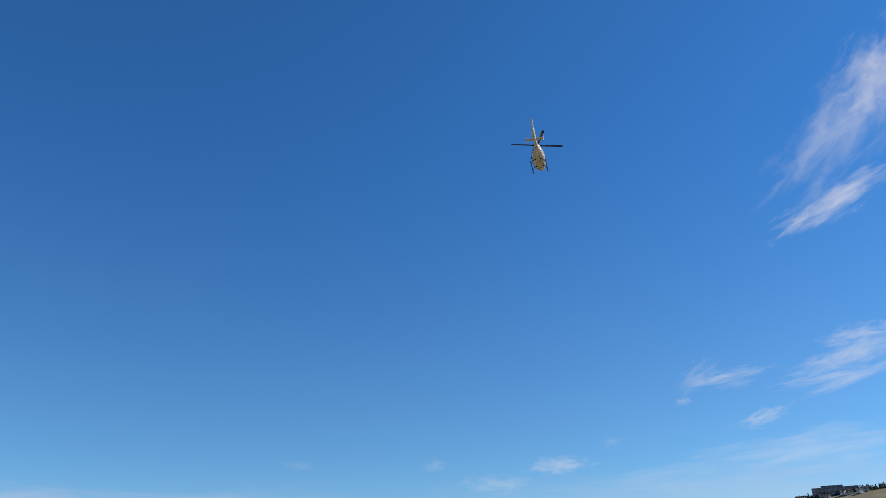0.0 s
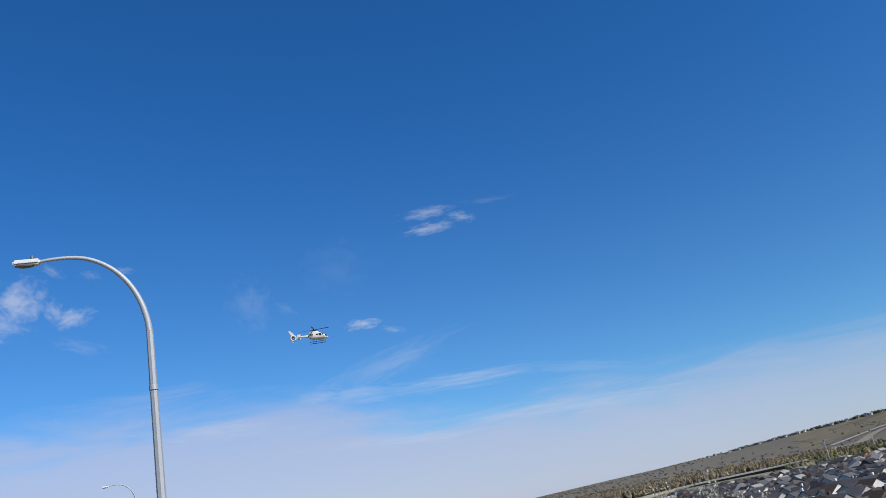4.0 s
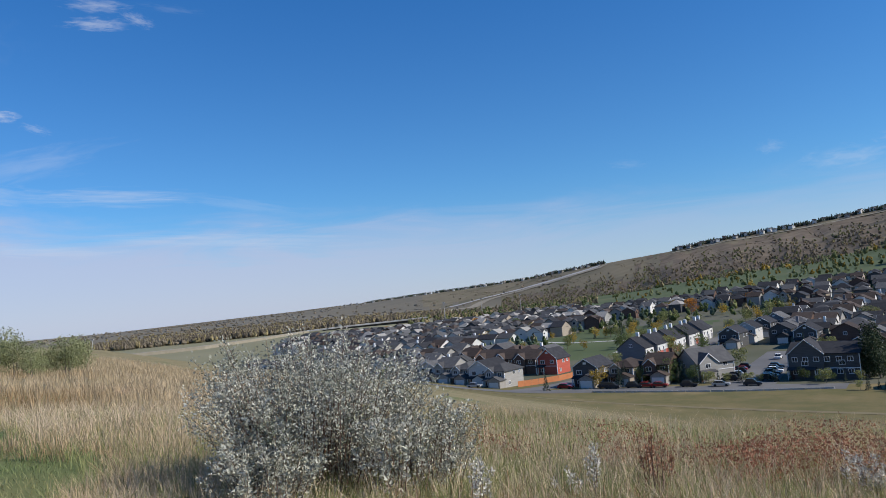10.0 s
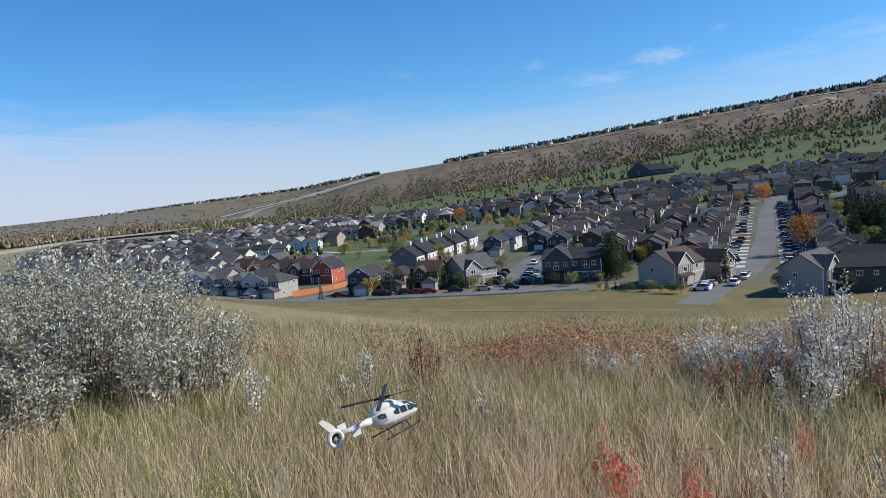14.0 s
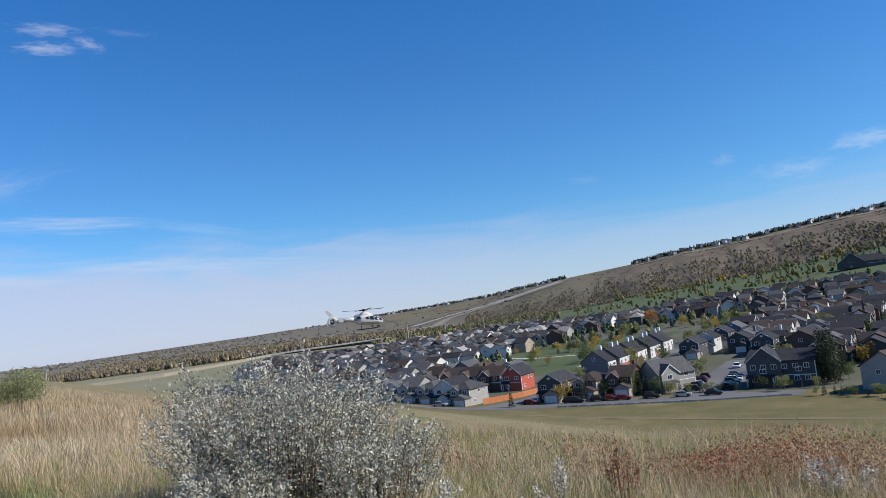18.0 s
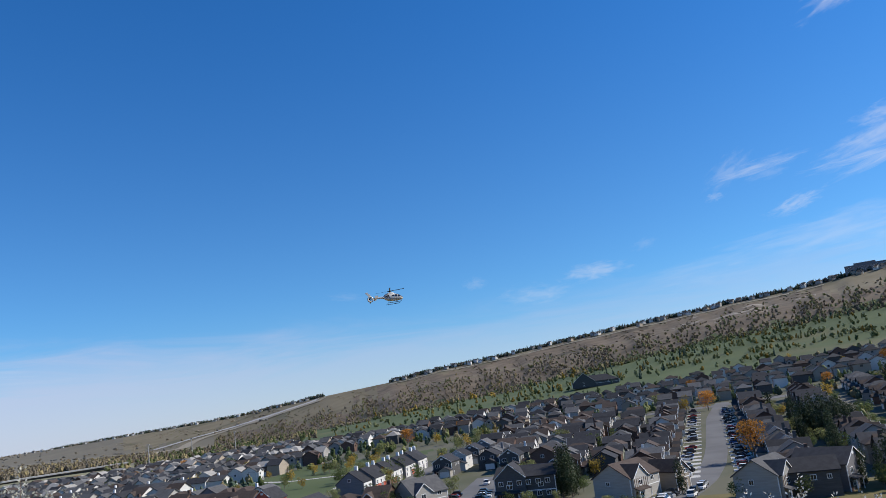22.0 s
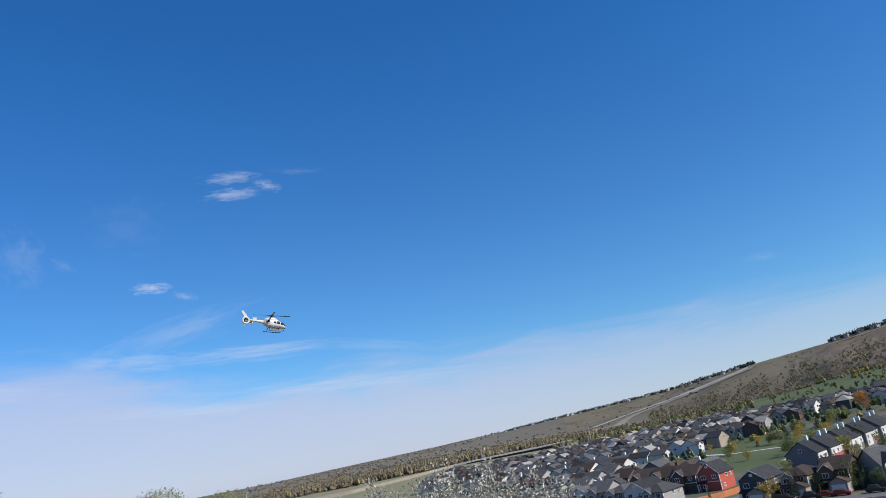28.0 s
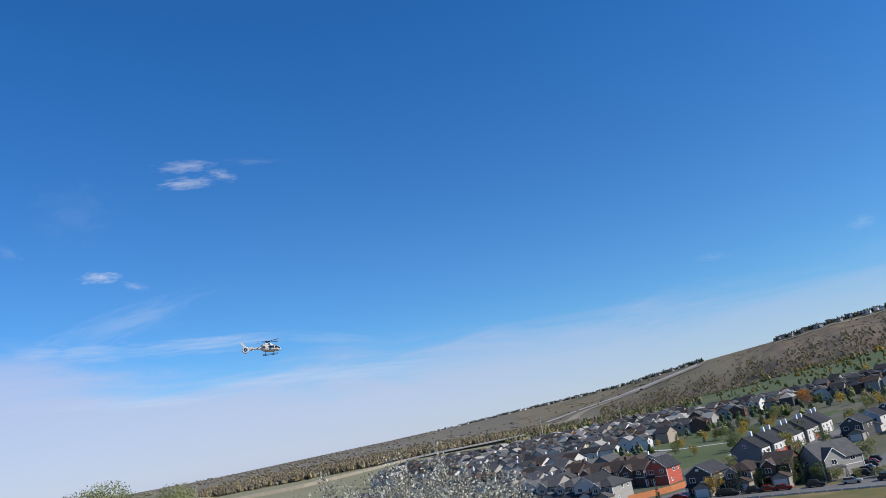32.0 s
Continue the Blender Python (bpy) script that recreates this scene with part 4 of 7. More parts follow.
def tufts(n, k, az0, az1, d0, d1, power, spread):
    """Places of blades in tufts of k, and the way each leans out of its tuft."""
    x, y, d, a = scatter(n, az0, az1, d0, d1, power)
    x, y = np.repeat(x, k), np.repeat(y, k)
    b = nrng.uniform(0, 2 * np.pi, n * k)
    r = spread * np.abs(nrng.normal(size=n * k))
    x, y = x + np.cos(b) * r, y + np.sin(b) * r
    return x, y, np.hypot(x, y), np.degrees(np.arctan2(x, y)), b, np.repeat(nrng.uniform(0.6, 1.2, n), k)


def grass(name, mat, label, n, k, az0, az1, d0, d1, tall, wide, spread, lean, keep, power=1.15):
    x, y, d, a, b, size = tufts(n, k, az0, az1, d0, d1, power, spread)
    s = keep(x, y, d, a)
    x, y, b, size = x[s], y[s], b[s], size[s]
    h = tall * size * nrng.uniform(0.5, 1.1, len(x))
    v, f = blades(x, y, height(x, y) - 0.02, h, wide * nrng.uniform(0.7, 1.4, len(x)), nrng.uniform(0.05, lean, len(x)), b)
    return stuff_mesh(name, v, f, mat, label, "grass")


def meadow():
    chance = lambda a: nrng.uniform(0, 1, len(a))
    gold = lambda a: np.clip((-a - 30) / 14, 0, 1)
    off = lambda x, y, w: near_path(x, y) > w + 0.35 * np.sin(x * 1.3) + 0.2 * np.sin(y * 3.1)
    dry, lush = "dry straw-coloured meadow grass on the hilltop", "yellow-green grass among the dry stalks"
    # straw-coloured grass, tallest to the west
    thin = lambda x, y, d, a: off(x, y, 2.0) & (chance(a) < 0.22 + 0.5 * patchy(x, y, 0.9, 2.0) + 0.58 * gold(a) + 0.48 * np.clip(5.2 - d, 0, 1))
    grass("straw_grass", M_STRAW, dry, 6400, 13, -78, 48, 3.0, 10, 0.40, 0.0050, 0.07, 0.6, thin)
    grass("straw_grass", M_GOLDGRASS, dry, 5200, 12, -74, 48, 9, 26, 0.46, 0.008, 0.13, 0.9, lambda x, y, d, a: thin(x, y, d, a) & (beyond_crest(x, y) < 30))
    grass("straw_grass", M_GOLDGRASS, dry, 8000, 10, -69, -33, 22, 105, 0.55, 0.02, 0.3, 0.5, lambda x, y, d, a: off(x, y, 2.0) & (beyond_crest(x, y) < 48) & ((a > -65) | (d < 30)))
    low = lambda x, y, d, a: off(x, y, 1.8) & (patchy(x, y, 0.45, 6.0) + 0.1 * nrng.normal(size=len(x)) > 0.55)
    grass("green_grass", M_GREENGRASS, lush, 2600, 12, -72, -30, 7, 26, 0.36, 0.009, 0.14, 0.9, low)
    grass("straw_grass", M_STRAW, dry, 1800, 12, -72, -30, 9, 30, 0.50, 0.008, 0.14, 1.1, lambda x, y, d, a: off(x, y, 2.2) & (patchy(x, y, 0.6, 9.0) > 0.5) & (beyond_crest(x, y) < 30))
    # yellow-green grass
    green = lambda x, y, d, a: off(x, y, 1.7) & (chance(a) < (1 - 0.85 * gold(a)) * (0.7 + 0.8 * patchy(x, y, 0.8, 3.0)) * (1 - 0.5 * np.clip(5.2 - d, 0, 1)))
    grass("green_grass", M_GREENGRASS, lush, 6400, 13, -60, 48, 3.0, 10, 0.33, 0.0058, 0.08, 0.6, green)
    grass("green_grass", M_GREENGRASS, lush, 2500, 13, -56, 48, 9, 24, 0.34, 0.010, 0.15, 0.7, lambda x, y, d, a: green(x, y, d, a) & (beyond_crest(x, y) < 22))
    # trodden turf round the standing place
    near = lambda x, y, d, a: (near_path(x, y) > 1.5) & (d > 0.5)
    grass("turf", M_GREENGRASS, "short trodden grass round the standing place", 2600, 12, -180, 180, 0.5, 9, 0.14, 0.005, 0.1, 0.9, near, 1.4)
    grass("turf", M_GOLDGRASS, "short trodden grass round the standing place", 1800, 12, -180, 180, 0.5, 9, 0.16, 0.005, 0.1, 0.9, near, 1.4)
    behind = lambda x, y, d, a: (near_path(x, y) > 2.0) & ((a > 46) | (a < -80))
    grass("straw_grass", M_GOLDGRASS, dry, 3400, 12, -180, 180, 4, 30, 0.4, 0.01, 0.15, 0.7, behind)
    # russet grass in drifts
    drift = lambda x, y, d, a: off(x, y, 2.2) & (patchy(x, y, 0.75, 8.0) + 0.12 * nrng.normal(size=len(x)) > 0.64 - 0.06 * (a > 0))
    grass("russet_grass", M_RUST, "russet autumn grass in drifts", 2800, 11, -30, 48, 3.2, 10.5, 0.34, 0.0056, 0.09, 0.8, drift)
    # short verge by the path
    x, y, d, a = scatter(90000, -82, -36, 6, 34, 1.6)
    r = near_path(x, y)
    keep = (r > 1.22) & (r < 2.7)
    x, y = x[keep], y[keep]
    v, f = blades(x, y, height(x, y) - 0.01, nrng.uniform(0.04, 0.13, len(x)), nrng.uniform(0.006, 0.013, len(x)), nrng.uniform(0.2, 0.9, len(x)))
    stuff_mesh("verge_grass", v, f, M_VERGEGRASS, "short green grass along the footpath", "grass")
    # tall single stalks, some bent far over, and their seed heads
    x, y, d, a = scatter(1900, -70, 46, 3.4, 16, 1.1)
    keep = near_path(x, y) > 2.4
    x, y = x[keep], y[keep]
    h = nrng.uniform(0.4, 0.68, len(x))
    z = height(x, y)
    v, f = blades(x, y, z, h, np.full(len(x), 0.005), nrng.uniform(0.1, 1.1, len(x)))
    stuff_mesh("seed_stalk", v, f, M_STRAW, "tall pale seed stalks over the meadow", "stalks")
    x, y, d, a, b, size = tufts(1300, 20, -60, 47, 3.3, 11, 1.1, 0.06)
    keep = near_path(x, y) > 2.2
    x, y, size = x[keep], y[keep], size[keep]
    p = np.stack([x, y, height(x, y) + 0.36 * size + nrng.normal(size=len(x)) * 0.06], 1)
    v, f = cards(p, nrng.normal(size=p.shape) + [0, 0, 0.6], nrng.uniform(0.008, 0.02, len(x)), nrng.uniform(0.004, 0.009, len(x)))
    stuff_mesh("seed_heads", v, f, M_STRAW, "pale tufted seed heads in the meadow", "seed heads")
    x, y, d, a, b, size = tufts(2400, 16, -50, 47, 3.0, 6.0, 1.1, 0.07)
    p = np.stack([x, y, height(x, y) + 0.30 * size + nrng.normal(size=len(x)) * 0.07], 1)
    v, f = cards(p, nrng.normal(size=p.shape) + [0, 0, 0.6], nrng.uniform(0.007, 0.016, len(x)), nrng.uniform(0.004, 0.008, len(x)))
    stuff_mesh("seed_heads", v, f, M_GOLDGRASS, "tawny seed heads low in the meadow", "seed heads")
    # rusty low brush along the crest
    x, y, d, a = scatter(95000, -24, 45, 6.2, 12.5, 1.0)
    clump = patchy(x, y, 1.1, 7.0) + 0.5 * patchy(x, y, 3.1, 2.0) + 0.1 * nrng.normal(size=len(x))
    keep = (clump > np.where(a > 9, 0.62, np.where(a > -14, 0.70, 0.88))) & (beyond_crest(x, y) > 0.2) & (d < 11 + nrng.normal(size=len(x)))
    x, y = x[keep], y[keep]
    v, f = cards(np.stack([x, y, height(x, y) + nrng.uniform(0.1, 0.6, len(x)) * (0.6 + 0.6 * patchy(x, y, 2.3, 1.0))], 1), nrng.normal(size=(len(x), 3)) + [0, 0, 0.4], nrng.uniform(0.02, 0.05, len(x)), nrng.uniform(0.012, 0.024, len(x)))
    stuff_mesh("rust_brush", v, f, M_RUST, "low rust-red autumn brush along the crest", "brush")
    x, y, d, a = scatter(2600, -20, 45, 6.5, 11.5, 1.0)
    v, f = blades(x, y, height(x, y), nrng.uniform(0.2, 0.45, len(x)), np.full(len(x), 0.005), nrng.uniform(0.2, 0.9, len(x)))
    stuff_mesh("bare_stems", v, f, M_TWIG, "bare brown stems among the crest brush", "stems")


M_VERGEGRASS = surface("verge_blades", (0.16, 0.215, 0.085), (0.24, 0.28, 0.12), 0.8, 0.85, vary=0.4, fine=4, c3=(0.36, 0.32, 0.16), translucent=0.35, single=0.0)
meadow()


def red_plant(az, d, size):
    """A small scarlet weed."""
    x, y = math.sin(radians(az)) * d, math.cos(radians(az)) * d
    n = 170
    p = nrng.normal(size=(n, 3)) * [size * 0.17, size * 0.17, size * 0.36] + [0, 0, size * 0.85]
    v, f = cards(p, nrng.normal(size=(n, 3)) + [0, 0, 1], np.full(n, size * 0.13), np.full(n, size * 0.06))
    root = new("red_weed")
    tagged(root, "small scarlet autumn weed in the grass", "weed", "scarlet weeds")
    ob = stuff_mesh("foliage", v, f, M_SCARLET, "", "", parent=root)
    v, f = blades(np.zeros(4), np.zeros(4), np.zeros(4), np.full(4, size * 0.7), np.full(4, 0.008), np.full(4, 0.4))
    stuff_mesh("stem", v, f, M_TWIG, "", "", parent=root)
    root.location = (x, y, float(height(x, y)))
    return root


M_SCARLET = surface("scarlet_leaves", (0.60, 0.15, 0.09), (0.66, 0.22, 0.12), 2.0, 0.8, vary=0.3, fine=4, translucent=0.4, single=0.0)
for az_, d_, s_ in ((3.7, 4.1, 0.34), (4.3, 4.0, 0.26), (1.2, 4.0, 0.14), (9.5, 3.9, 0.26), (-3.5, 4.4, 0.1), (17.0, 5.3, 0.2)):
    red_plant(az_, d_, s_)


def tube(v, f, pts, r0, r1, sides=4, across=None):
    """A tapered stem through points, added to vertex and face lists."""
    base = len(v)
    n = len(pts)
    for i, p in enumerate(pts):
        t = Vector(pts[min(i + 1, n - 1)]) - Vector(pts[max(i - 1, 0)])
        t.normalize()
        s = Vector(across) if across else t.orthogonal().normalized()
        u = t.cross(s)
        r = r0 + (r1 - r0) * i / max(1, n - 1)
        for k in range(sides):
            a = 2 * math.pi * k / sides
            q = Vector(p) + (s * math.cos(a) + u * math.sin(a)) * r
            v.append((q.x, q.y, q.z))
    for i in range(n - 1):
        for k in range(sides):
            f.append((base + i * sides + k, base + i * sides + (k + 1) % sides, base + (i + 1) * sides + (k + 1) % sides, base + (i + 1) * sides + k))


def silver_bush(x, y, radius, tall, stems, leaves, label, leaf=0.05, mat=None):
    """Stems that fan out of one base, set with small pale leaves."""
    root = new("silver_bush")
    tagged(root, label, "bush", "silver-leaved bushes")
    sv, sf, pts, ways = [], [], [], []
    for _ in range(stems):
        a, u = rng.uniform(0, 2 * math.pi), rng.random() ** 0.6
        top = Vector((math.cos(a) * radius * u, math.sin(a) * radius * u, tall * (rng.uniform(0.7, 1.06) + (0.14 if rng.random() < 0.12 else 0) - 0.3 * u ** 3)))
        foot = Vector((top.x * 0.45, top.y * 0.45, 0)) + Vector((rng.uniform(-1, 1), rng.uniform(-1, 1), 0)) * radius * 0.12
        line = [foot.lerp(top, t) + Vector((rng.uniform(-1, 1), rng.uniform(-1, 1), 0)) * 0.03 * tall * t + Vector((0, 0, math.sin(t * 3.14) * 0.06 * tall)) for t in (0, 0.25, 0.5, 0.75, 1.0)]
        tube(sv, sf, line, 0.0065 * tall ** 0.5, 0.0018, 3)
        k = int(leaves / stems)
        for _ in range(k):
            t = rng.random() ** 0.62
            i = min(3, int(t * 4))
            p = line[i].lerp(line[i + 1], t * 4 - i)
            side = Vector((rng.gauss(0, 1), rng.gauss(0, 1), rng.gauss(0, 0.7)))
            side.normalize()
            spread = 0.02 + 0.09 * radius * rng.random() ** 1.6
            p = p + side * spread
            pts.append(tuple(p)), ways.append((side.x, side.y, side.z + 0.55))
    stuff_mesh("branchwork", sv, sf, M_TWIG, "", "", parent=root)
    n = len(pts)
    v, f = cards(pts, ways, leaf * nrng.uniform(0.6, 1.3, n), leaf * 0.5 * nrng.uniform(0.7, 1.3, n))
    stuff_mesh("foliage", v, f, mat or M_SILVER, "small silver-grey leaves", "", parent=root)
    root.location = (x, y, float(height(x, y)) - 0.02)
    return root


def polar(az, d):
    return math.sin(radians(az)) * d, math.cos(radians(az)) * d


BUSH = "silver-leaved bush on the grassy hilltop"
silver_bush(*polar(-35.0, 8.7), 1.52, 1.60, 250, 42000, "large dense silver-leaved bush on the grassy hilltop", 0.037)
silver_bush(*polar(-25.5, 8.3), 0.42, 0.95, 16, 900, "small open silver-leaved shrub beside the large bush", 0.05)
silver_bush(*polar(-27.6, 8.2), 0.85, 1.02, 70, 8400, "low spreading silver-leaved shrub beside the large bush", 0.035)
silver_bush(*polar(-38.2, 7.5), 0.65, 0.8, 50, 7000, "low spreading silver-leaved shrub beside the large bush", 0.037)
silver_bush(*polar(-29.0, 7.6), 0.45, 0.8, 16, 900, "small open silver-leaved shrub beside the large bush", 0.05)
for az_, d_, r_, h_, n_ in ((10.8, 8.2, 0.34, 0.55, 1500), (12.8, 7.9, 0.42, 0.66, 2400), (15.4, 7.7, 0.45, 0.66, 2400), (18.2, 7.6, 0.46, 0.80, 3200), (20.8, 7.8, 0.44, 0.82, 3000), (23.6, 8.2, 0.40, 0.66, 1800), (26.6, 7.9, 0.46, 0.88, 3200), (29.4, 8.0, 0.46, 0.88, 3000), (32.6, 7.8, 0.46, 0.9, 2800), (36.5, 7.9, 0.46, 0.9, 2200),
                        (17.0, 6.3, 0.26, 0.62, 900), (19.4, 6.6, 0.28, 0.60, 1000), (25.6, 6.6, 0.26, 0.52, 700), (22.4, 6.9, 0.22, 0.5, 500),
                        (3.7, 8.4, 0.32, 0.44, 1300), (5.0, 8.5, 0.25, 0.34, 700), (-14.8, 8.0, 0.16, 0.62, 360), (-16.4, 7.6, 0.14, 0.4, 220), (-23.2, 6.6, 0.18, 0.55, 420), (15.0, 4.3, 0.10, 0.46, 170), (-6.0, 6.2, 0.12, 0.4, 160), (22.4, 4.5, 0.12, 0.5, 220)):
    silver_bush(*polar(az_, d_), r_ * 1.2, h_ * (1.25 if az_ > 17 else 1.06), max(6, n_ // 85), int(n_ * 1.15), BUSH if n_ > 500 else "thin silver-leaved sapling in the meadow", 0.034, M_SILVER_PALE)
for az_, d_, r_, h_, n_ in ((-10.2, 8.3, 0.16, 0.82, 300), (-9.4, 8.6, 0.2, 0.5, 260), (12.4, 6.9, 0.25, 0.55, 420), (22.8, 6.6, 0.3, 0.6, 520), (26.0, 7.4, 0.3, 0.75, 520), (31.4, 7.2, 0.3, 0.7, 420), (15.2, 7.2, 0.22, 0.6, 320)):
    rust = silver_bush(*polar(az_, d_), r_, h_, max(7, n_ // 26), n_, "rust-red autumn shrub along the crest", 0.042, M_RUST)
    rust["group"] = "rust-red shrubs"
    rust.name = "rust_bush"


def crown_points(n, w, h, z0, lobes, power=0.5):
    """Points in a lumpy crown: several overlapping lobes, thinner at the rim."""
    c = [(rng.uniform(-0.32, 0.32) * w, rng.uniform(-0.32, 0.32) * w, z0 + h * rng.uniform(0.18, 0.85), rng.uniform(0.26, 0.42)) for _ in range(lobes)]
    out = []
    for i in range(n):
        x, y, z, r = c[i % lobes]
        d = nrng.normal(size=3)
        d /= np.linalg.norm(d)
        k = nrng.uniform(0.25, 1.0) ** power
        out.append((x + d[0] * w * r * k, y + d[1] * w * r * k, z + d[2] * h * r * 0.75 * k))
    return np.array(out)


def tree(name, label, leaf, tall, wide, n=420, size=0.5, lobes=9, limbs=0, low=0.12, category="tree", group="trees of the valley", bark=None):
    root = new(name)
    tagged(root, label, category, group)
    z0 = tall * low
    v, f = [], []
    tube(v, f, [(0, 0, -0.1), (0.03, 0.02, tall * 0.3), (0.06, -0.04, tall * 0.62), (0.02, 0.03, tall * 0.9)], tall * 0.022, tall * 0.005, 6)
    stuff_mesh("trunk", v, f, bark or M_BARK, "", "", parent=root)
    for k in range(limbs):
        v, f = [], []
        a = k * 1.05 + rng.random()
        zz = tall * rng.uniform(0.25, 0.6)
        tube(v, f, [(0.03, 0, zz), (math.cos(a) * wide * 0.16, math.sin(a) * wide * 0.16, zz + tall * 0.1), (math.cos(a) * wide * 0.36, math.sin(a) * wide * 0.36, zz + tall * 0.24)], tall * 0.009, tall * 0.003, 4)
        stuff_mesh("limb", v, f, bark or M_BARK, "", "", parent=root)
    p = crown_points(n, wide, tall - z0, z0, lobes)
    v, f = cards(p, nrng.normal(size=p.shape), size * nrng.uniform(0.6, 1.3, n), size * 0.7 * nrng.uniform(0.6, 1.2, n))
    stuff_mesh("crown", v, f, M_LEAF[leaf], "", "", parent=root)
    return root


def spruce(name, label, tall, wide, n=420, leaf="spruce", category="spruce", group="conifers of the valley"):
    root = new(name)
    tagged(root, label, category, group)
    v, f = [], []
    tube(v, f, [(0, 0, -0.1), (0, 0, tall * 0.5), (0, 0, tall * 0.97)], tall * 0.02, tall * 0.003, 5)
    stuff_mesh("trunk", v, f, M_BARK, "", "", parent=root)
    t = nrng.uniform(0, 1, n) ** 0.75
    tier = np.round(t * 13) / 13 * 0.3 + t * 0.7
    a = nrng.uniform(0, 2 * np.pi, n)
    r = (1 - tier) ** 0.9 * wide / 2 * nrng.uniform(0.3, 1.0, n) * (0.85 + 0.22 * np.sin(a * 5 + tier * 40)) + 0.04
    z = tall * (0.06 + 0.94 * tier) - r * 0.25
    p = np.stack([np.cos(a) * r, np.sin(a) * r, z], 1)
    w = np.stack([np.cos(a), np.sin(a), np.full(n, -0.35)], 1)
    v, f = cards(p, w, tall * 0.085 * nrng.uniform(0.6, 1.3, n) * (1.15 - tier), tall * 0.034 * nrng.uniform(0.6, 1.2, n) * (1.2 - tier))
    stuff_mesh("crown", v, f, M_LEAF[leaf], "", "", parent=root)
    return root


# ---- special houses of the suburb ----
def show(ob, a, b, turn):
    x, y = town(a, b)
    ob.matrix_basis = pose(x, y, float(height(x, y)), 0, 0, -14 + turn)
    return ob


def battens(root, x0, x1, y, z0, z1, n):
    """Dark upright timbers on a pale gable."""
    for k in range(n):
        x = x0 + (x1 - x0) * k / (n - 1)
        bm = bmesh.new()
        box(bm, x - 0.07, y - 0.05, z0, x + 0.07, y + 0.02, z1)
        mesh_part("timber", bm, SIDING["brown"], root)


show(house("red gabled house at the end of a brown row", "red", "dark", 7.5, 9, 5.4, 0.85, "front", False, False), -137, 232, 0)
for k in range(3):
    show(house("dark brown two-storey house in a row", "brown", "brown", 8.6, 9.5, 5.2, 0.6, "side", False, k == 1), -147 - 9.6 * k, 234 + 1.6 * k, 0)
tudor = house("pale grey half-timbered house with a brown roof", "pale grey", "brown", 13.5, 11, 5.5, 0.62, "side", False, False)
battens(tudor, -6.0, 0.0, -6.32, 3.2, 5.3, 8)
show(tudor, -19.5, 208, 62)
show(house("pale brick-red gabled house near the long street", "tan", "brown", 6.5, 9, 4.8, 0.8, "front", False, False), -9.5, 217, 60)
big = house("large dark grey three-storey terraced block", "dark grey", "dark", 17, 13, 6.6, 0.36, "side", False, False)
for k in range(6):
    window_part(big, -6.6 + 2.6 * k, -6.52 if k > 3 else -7.33, 5.2, 1.4, 1.3, "s")
    window_part(big, -6.6 + 2.6 * k, -6.52 if k > 3 else -7.33, 2.0, 1.4, 1.3, "s")
show(big, -47.5, 221.5, 0)
show(house("pale grey house with twin white gables", "pale grey", "grey", 12, 10, 5.0, 0.75, "side", False, False), -79, 217, 55)
def row_house(red):
    """A terraced unit: the ridge runs along the row, its white front faces the lane."""
    root = new("house")
    tagged(root, "terraced house with a dark roof, white front and " + ("red" if red else "grey") + " ground floor", "house", "terraced row by the lane")
    bm, rf = bmesh.new(), bmesh.new()
    gable_wall(bm, -5.4, 5.4, -4.0, 4.0, -0.3, 4.6, 0.72, "y")
    top = gable(rf, -5.4, 5.4, -4.0, 4.0, 4.6, 0.72, "y", 0.25)
    mesh_part("wall", bm, SIDING["blue grey"], root)
    mesh_part("roof", rf, ROOFS["dark"], root)
    bm = bmesh.new()
    box(bm, 5.38, -3.6, 2.3, 5.55, 3.5, 4.4)
    mesh_part("front_cladding", bm, SIDING["white"], root, "white upper cladding")
    bm = bmesh.new()
    box(bm, 5.38, -3.7, 0, 5.5, 1.4, 2.3)
    mesh_part("front_panel", bm, SIDING["red" if red else "white"], root)
    bm = bmesh.new()
    box(bm, -0.6, 2.6, 7.2, 0.5, 3.5, top + 1.3)
    mesh_part("chimney", bm, M_TRIM, root)
    for yy in (-2.2, 1.6):
        window_part(root, 5.55, yy, 3.15, 1.4, 1.4, "e")
    for yy in (-2.4,):
        window_part(root, 5.5, yy, 1.2, 1.3, 1.5, "e")
    window_part(root, 0, -4.0, 5.6, 1.2, 1.2, "s")
    return root


row_units = [row_house(False), row_house(True)]
for k in range(9):
    x, y = town(-121.5 + (0.8 if k % 2 else -0.4) - 0.1 * k, 266 + 8.3 * k)
    m = pose(x, y, float(height(x, y)) + 0.25 * (k % 2), 0, 0, -14)
    if k < 2:
        row_units[k].matrix_basis = m
    else:
        copy_thing(row_units[1 if k in (2, 3, 6) else 0], m)
# the dark hall by the golf course
hall = house("large dark hall with a broad roof by the golf course", "dark grey", "dark", 44, 22, 5.0, 0.5, "hip", False, False, porch=False)
x, y = polar(7.6, 760)
hall.matrix_basis = pose(x, y, float(height(x, y)), 0, 0, -6)

# right-hand pair below the brush
pair = [house("grey house with white half-timbered gables", "pale grey", "grey", 12.5, 10, 5.6, 0.66, "side", False, False), house("purple-grey house with a dark roof", "blue grey", "dark", 11, 12, 5.8, 0.55, "front", False, False)]
battens(pair[0], -5.6, 0.0, -5.82, 3.2, 5.4, 8)
show(pair[0], 13.0, 190, 62), show(pair[1], 26.5, 197, 62)
show(house("dark grey house behind the brush", "dark grey", "dark", 8, 11, 5.6, 0.6, "front", False, False), 43, 198, -8)

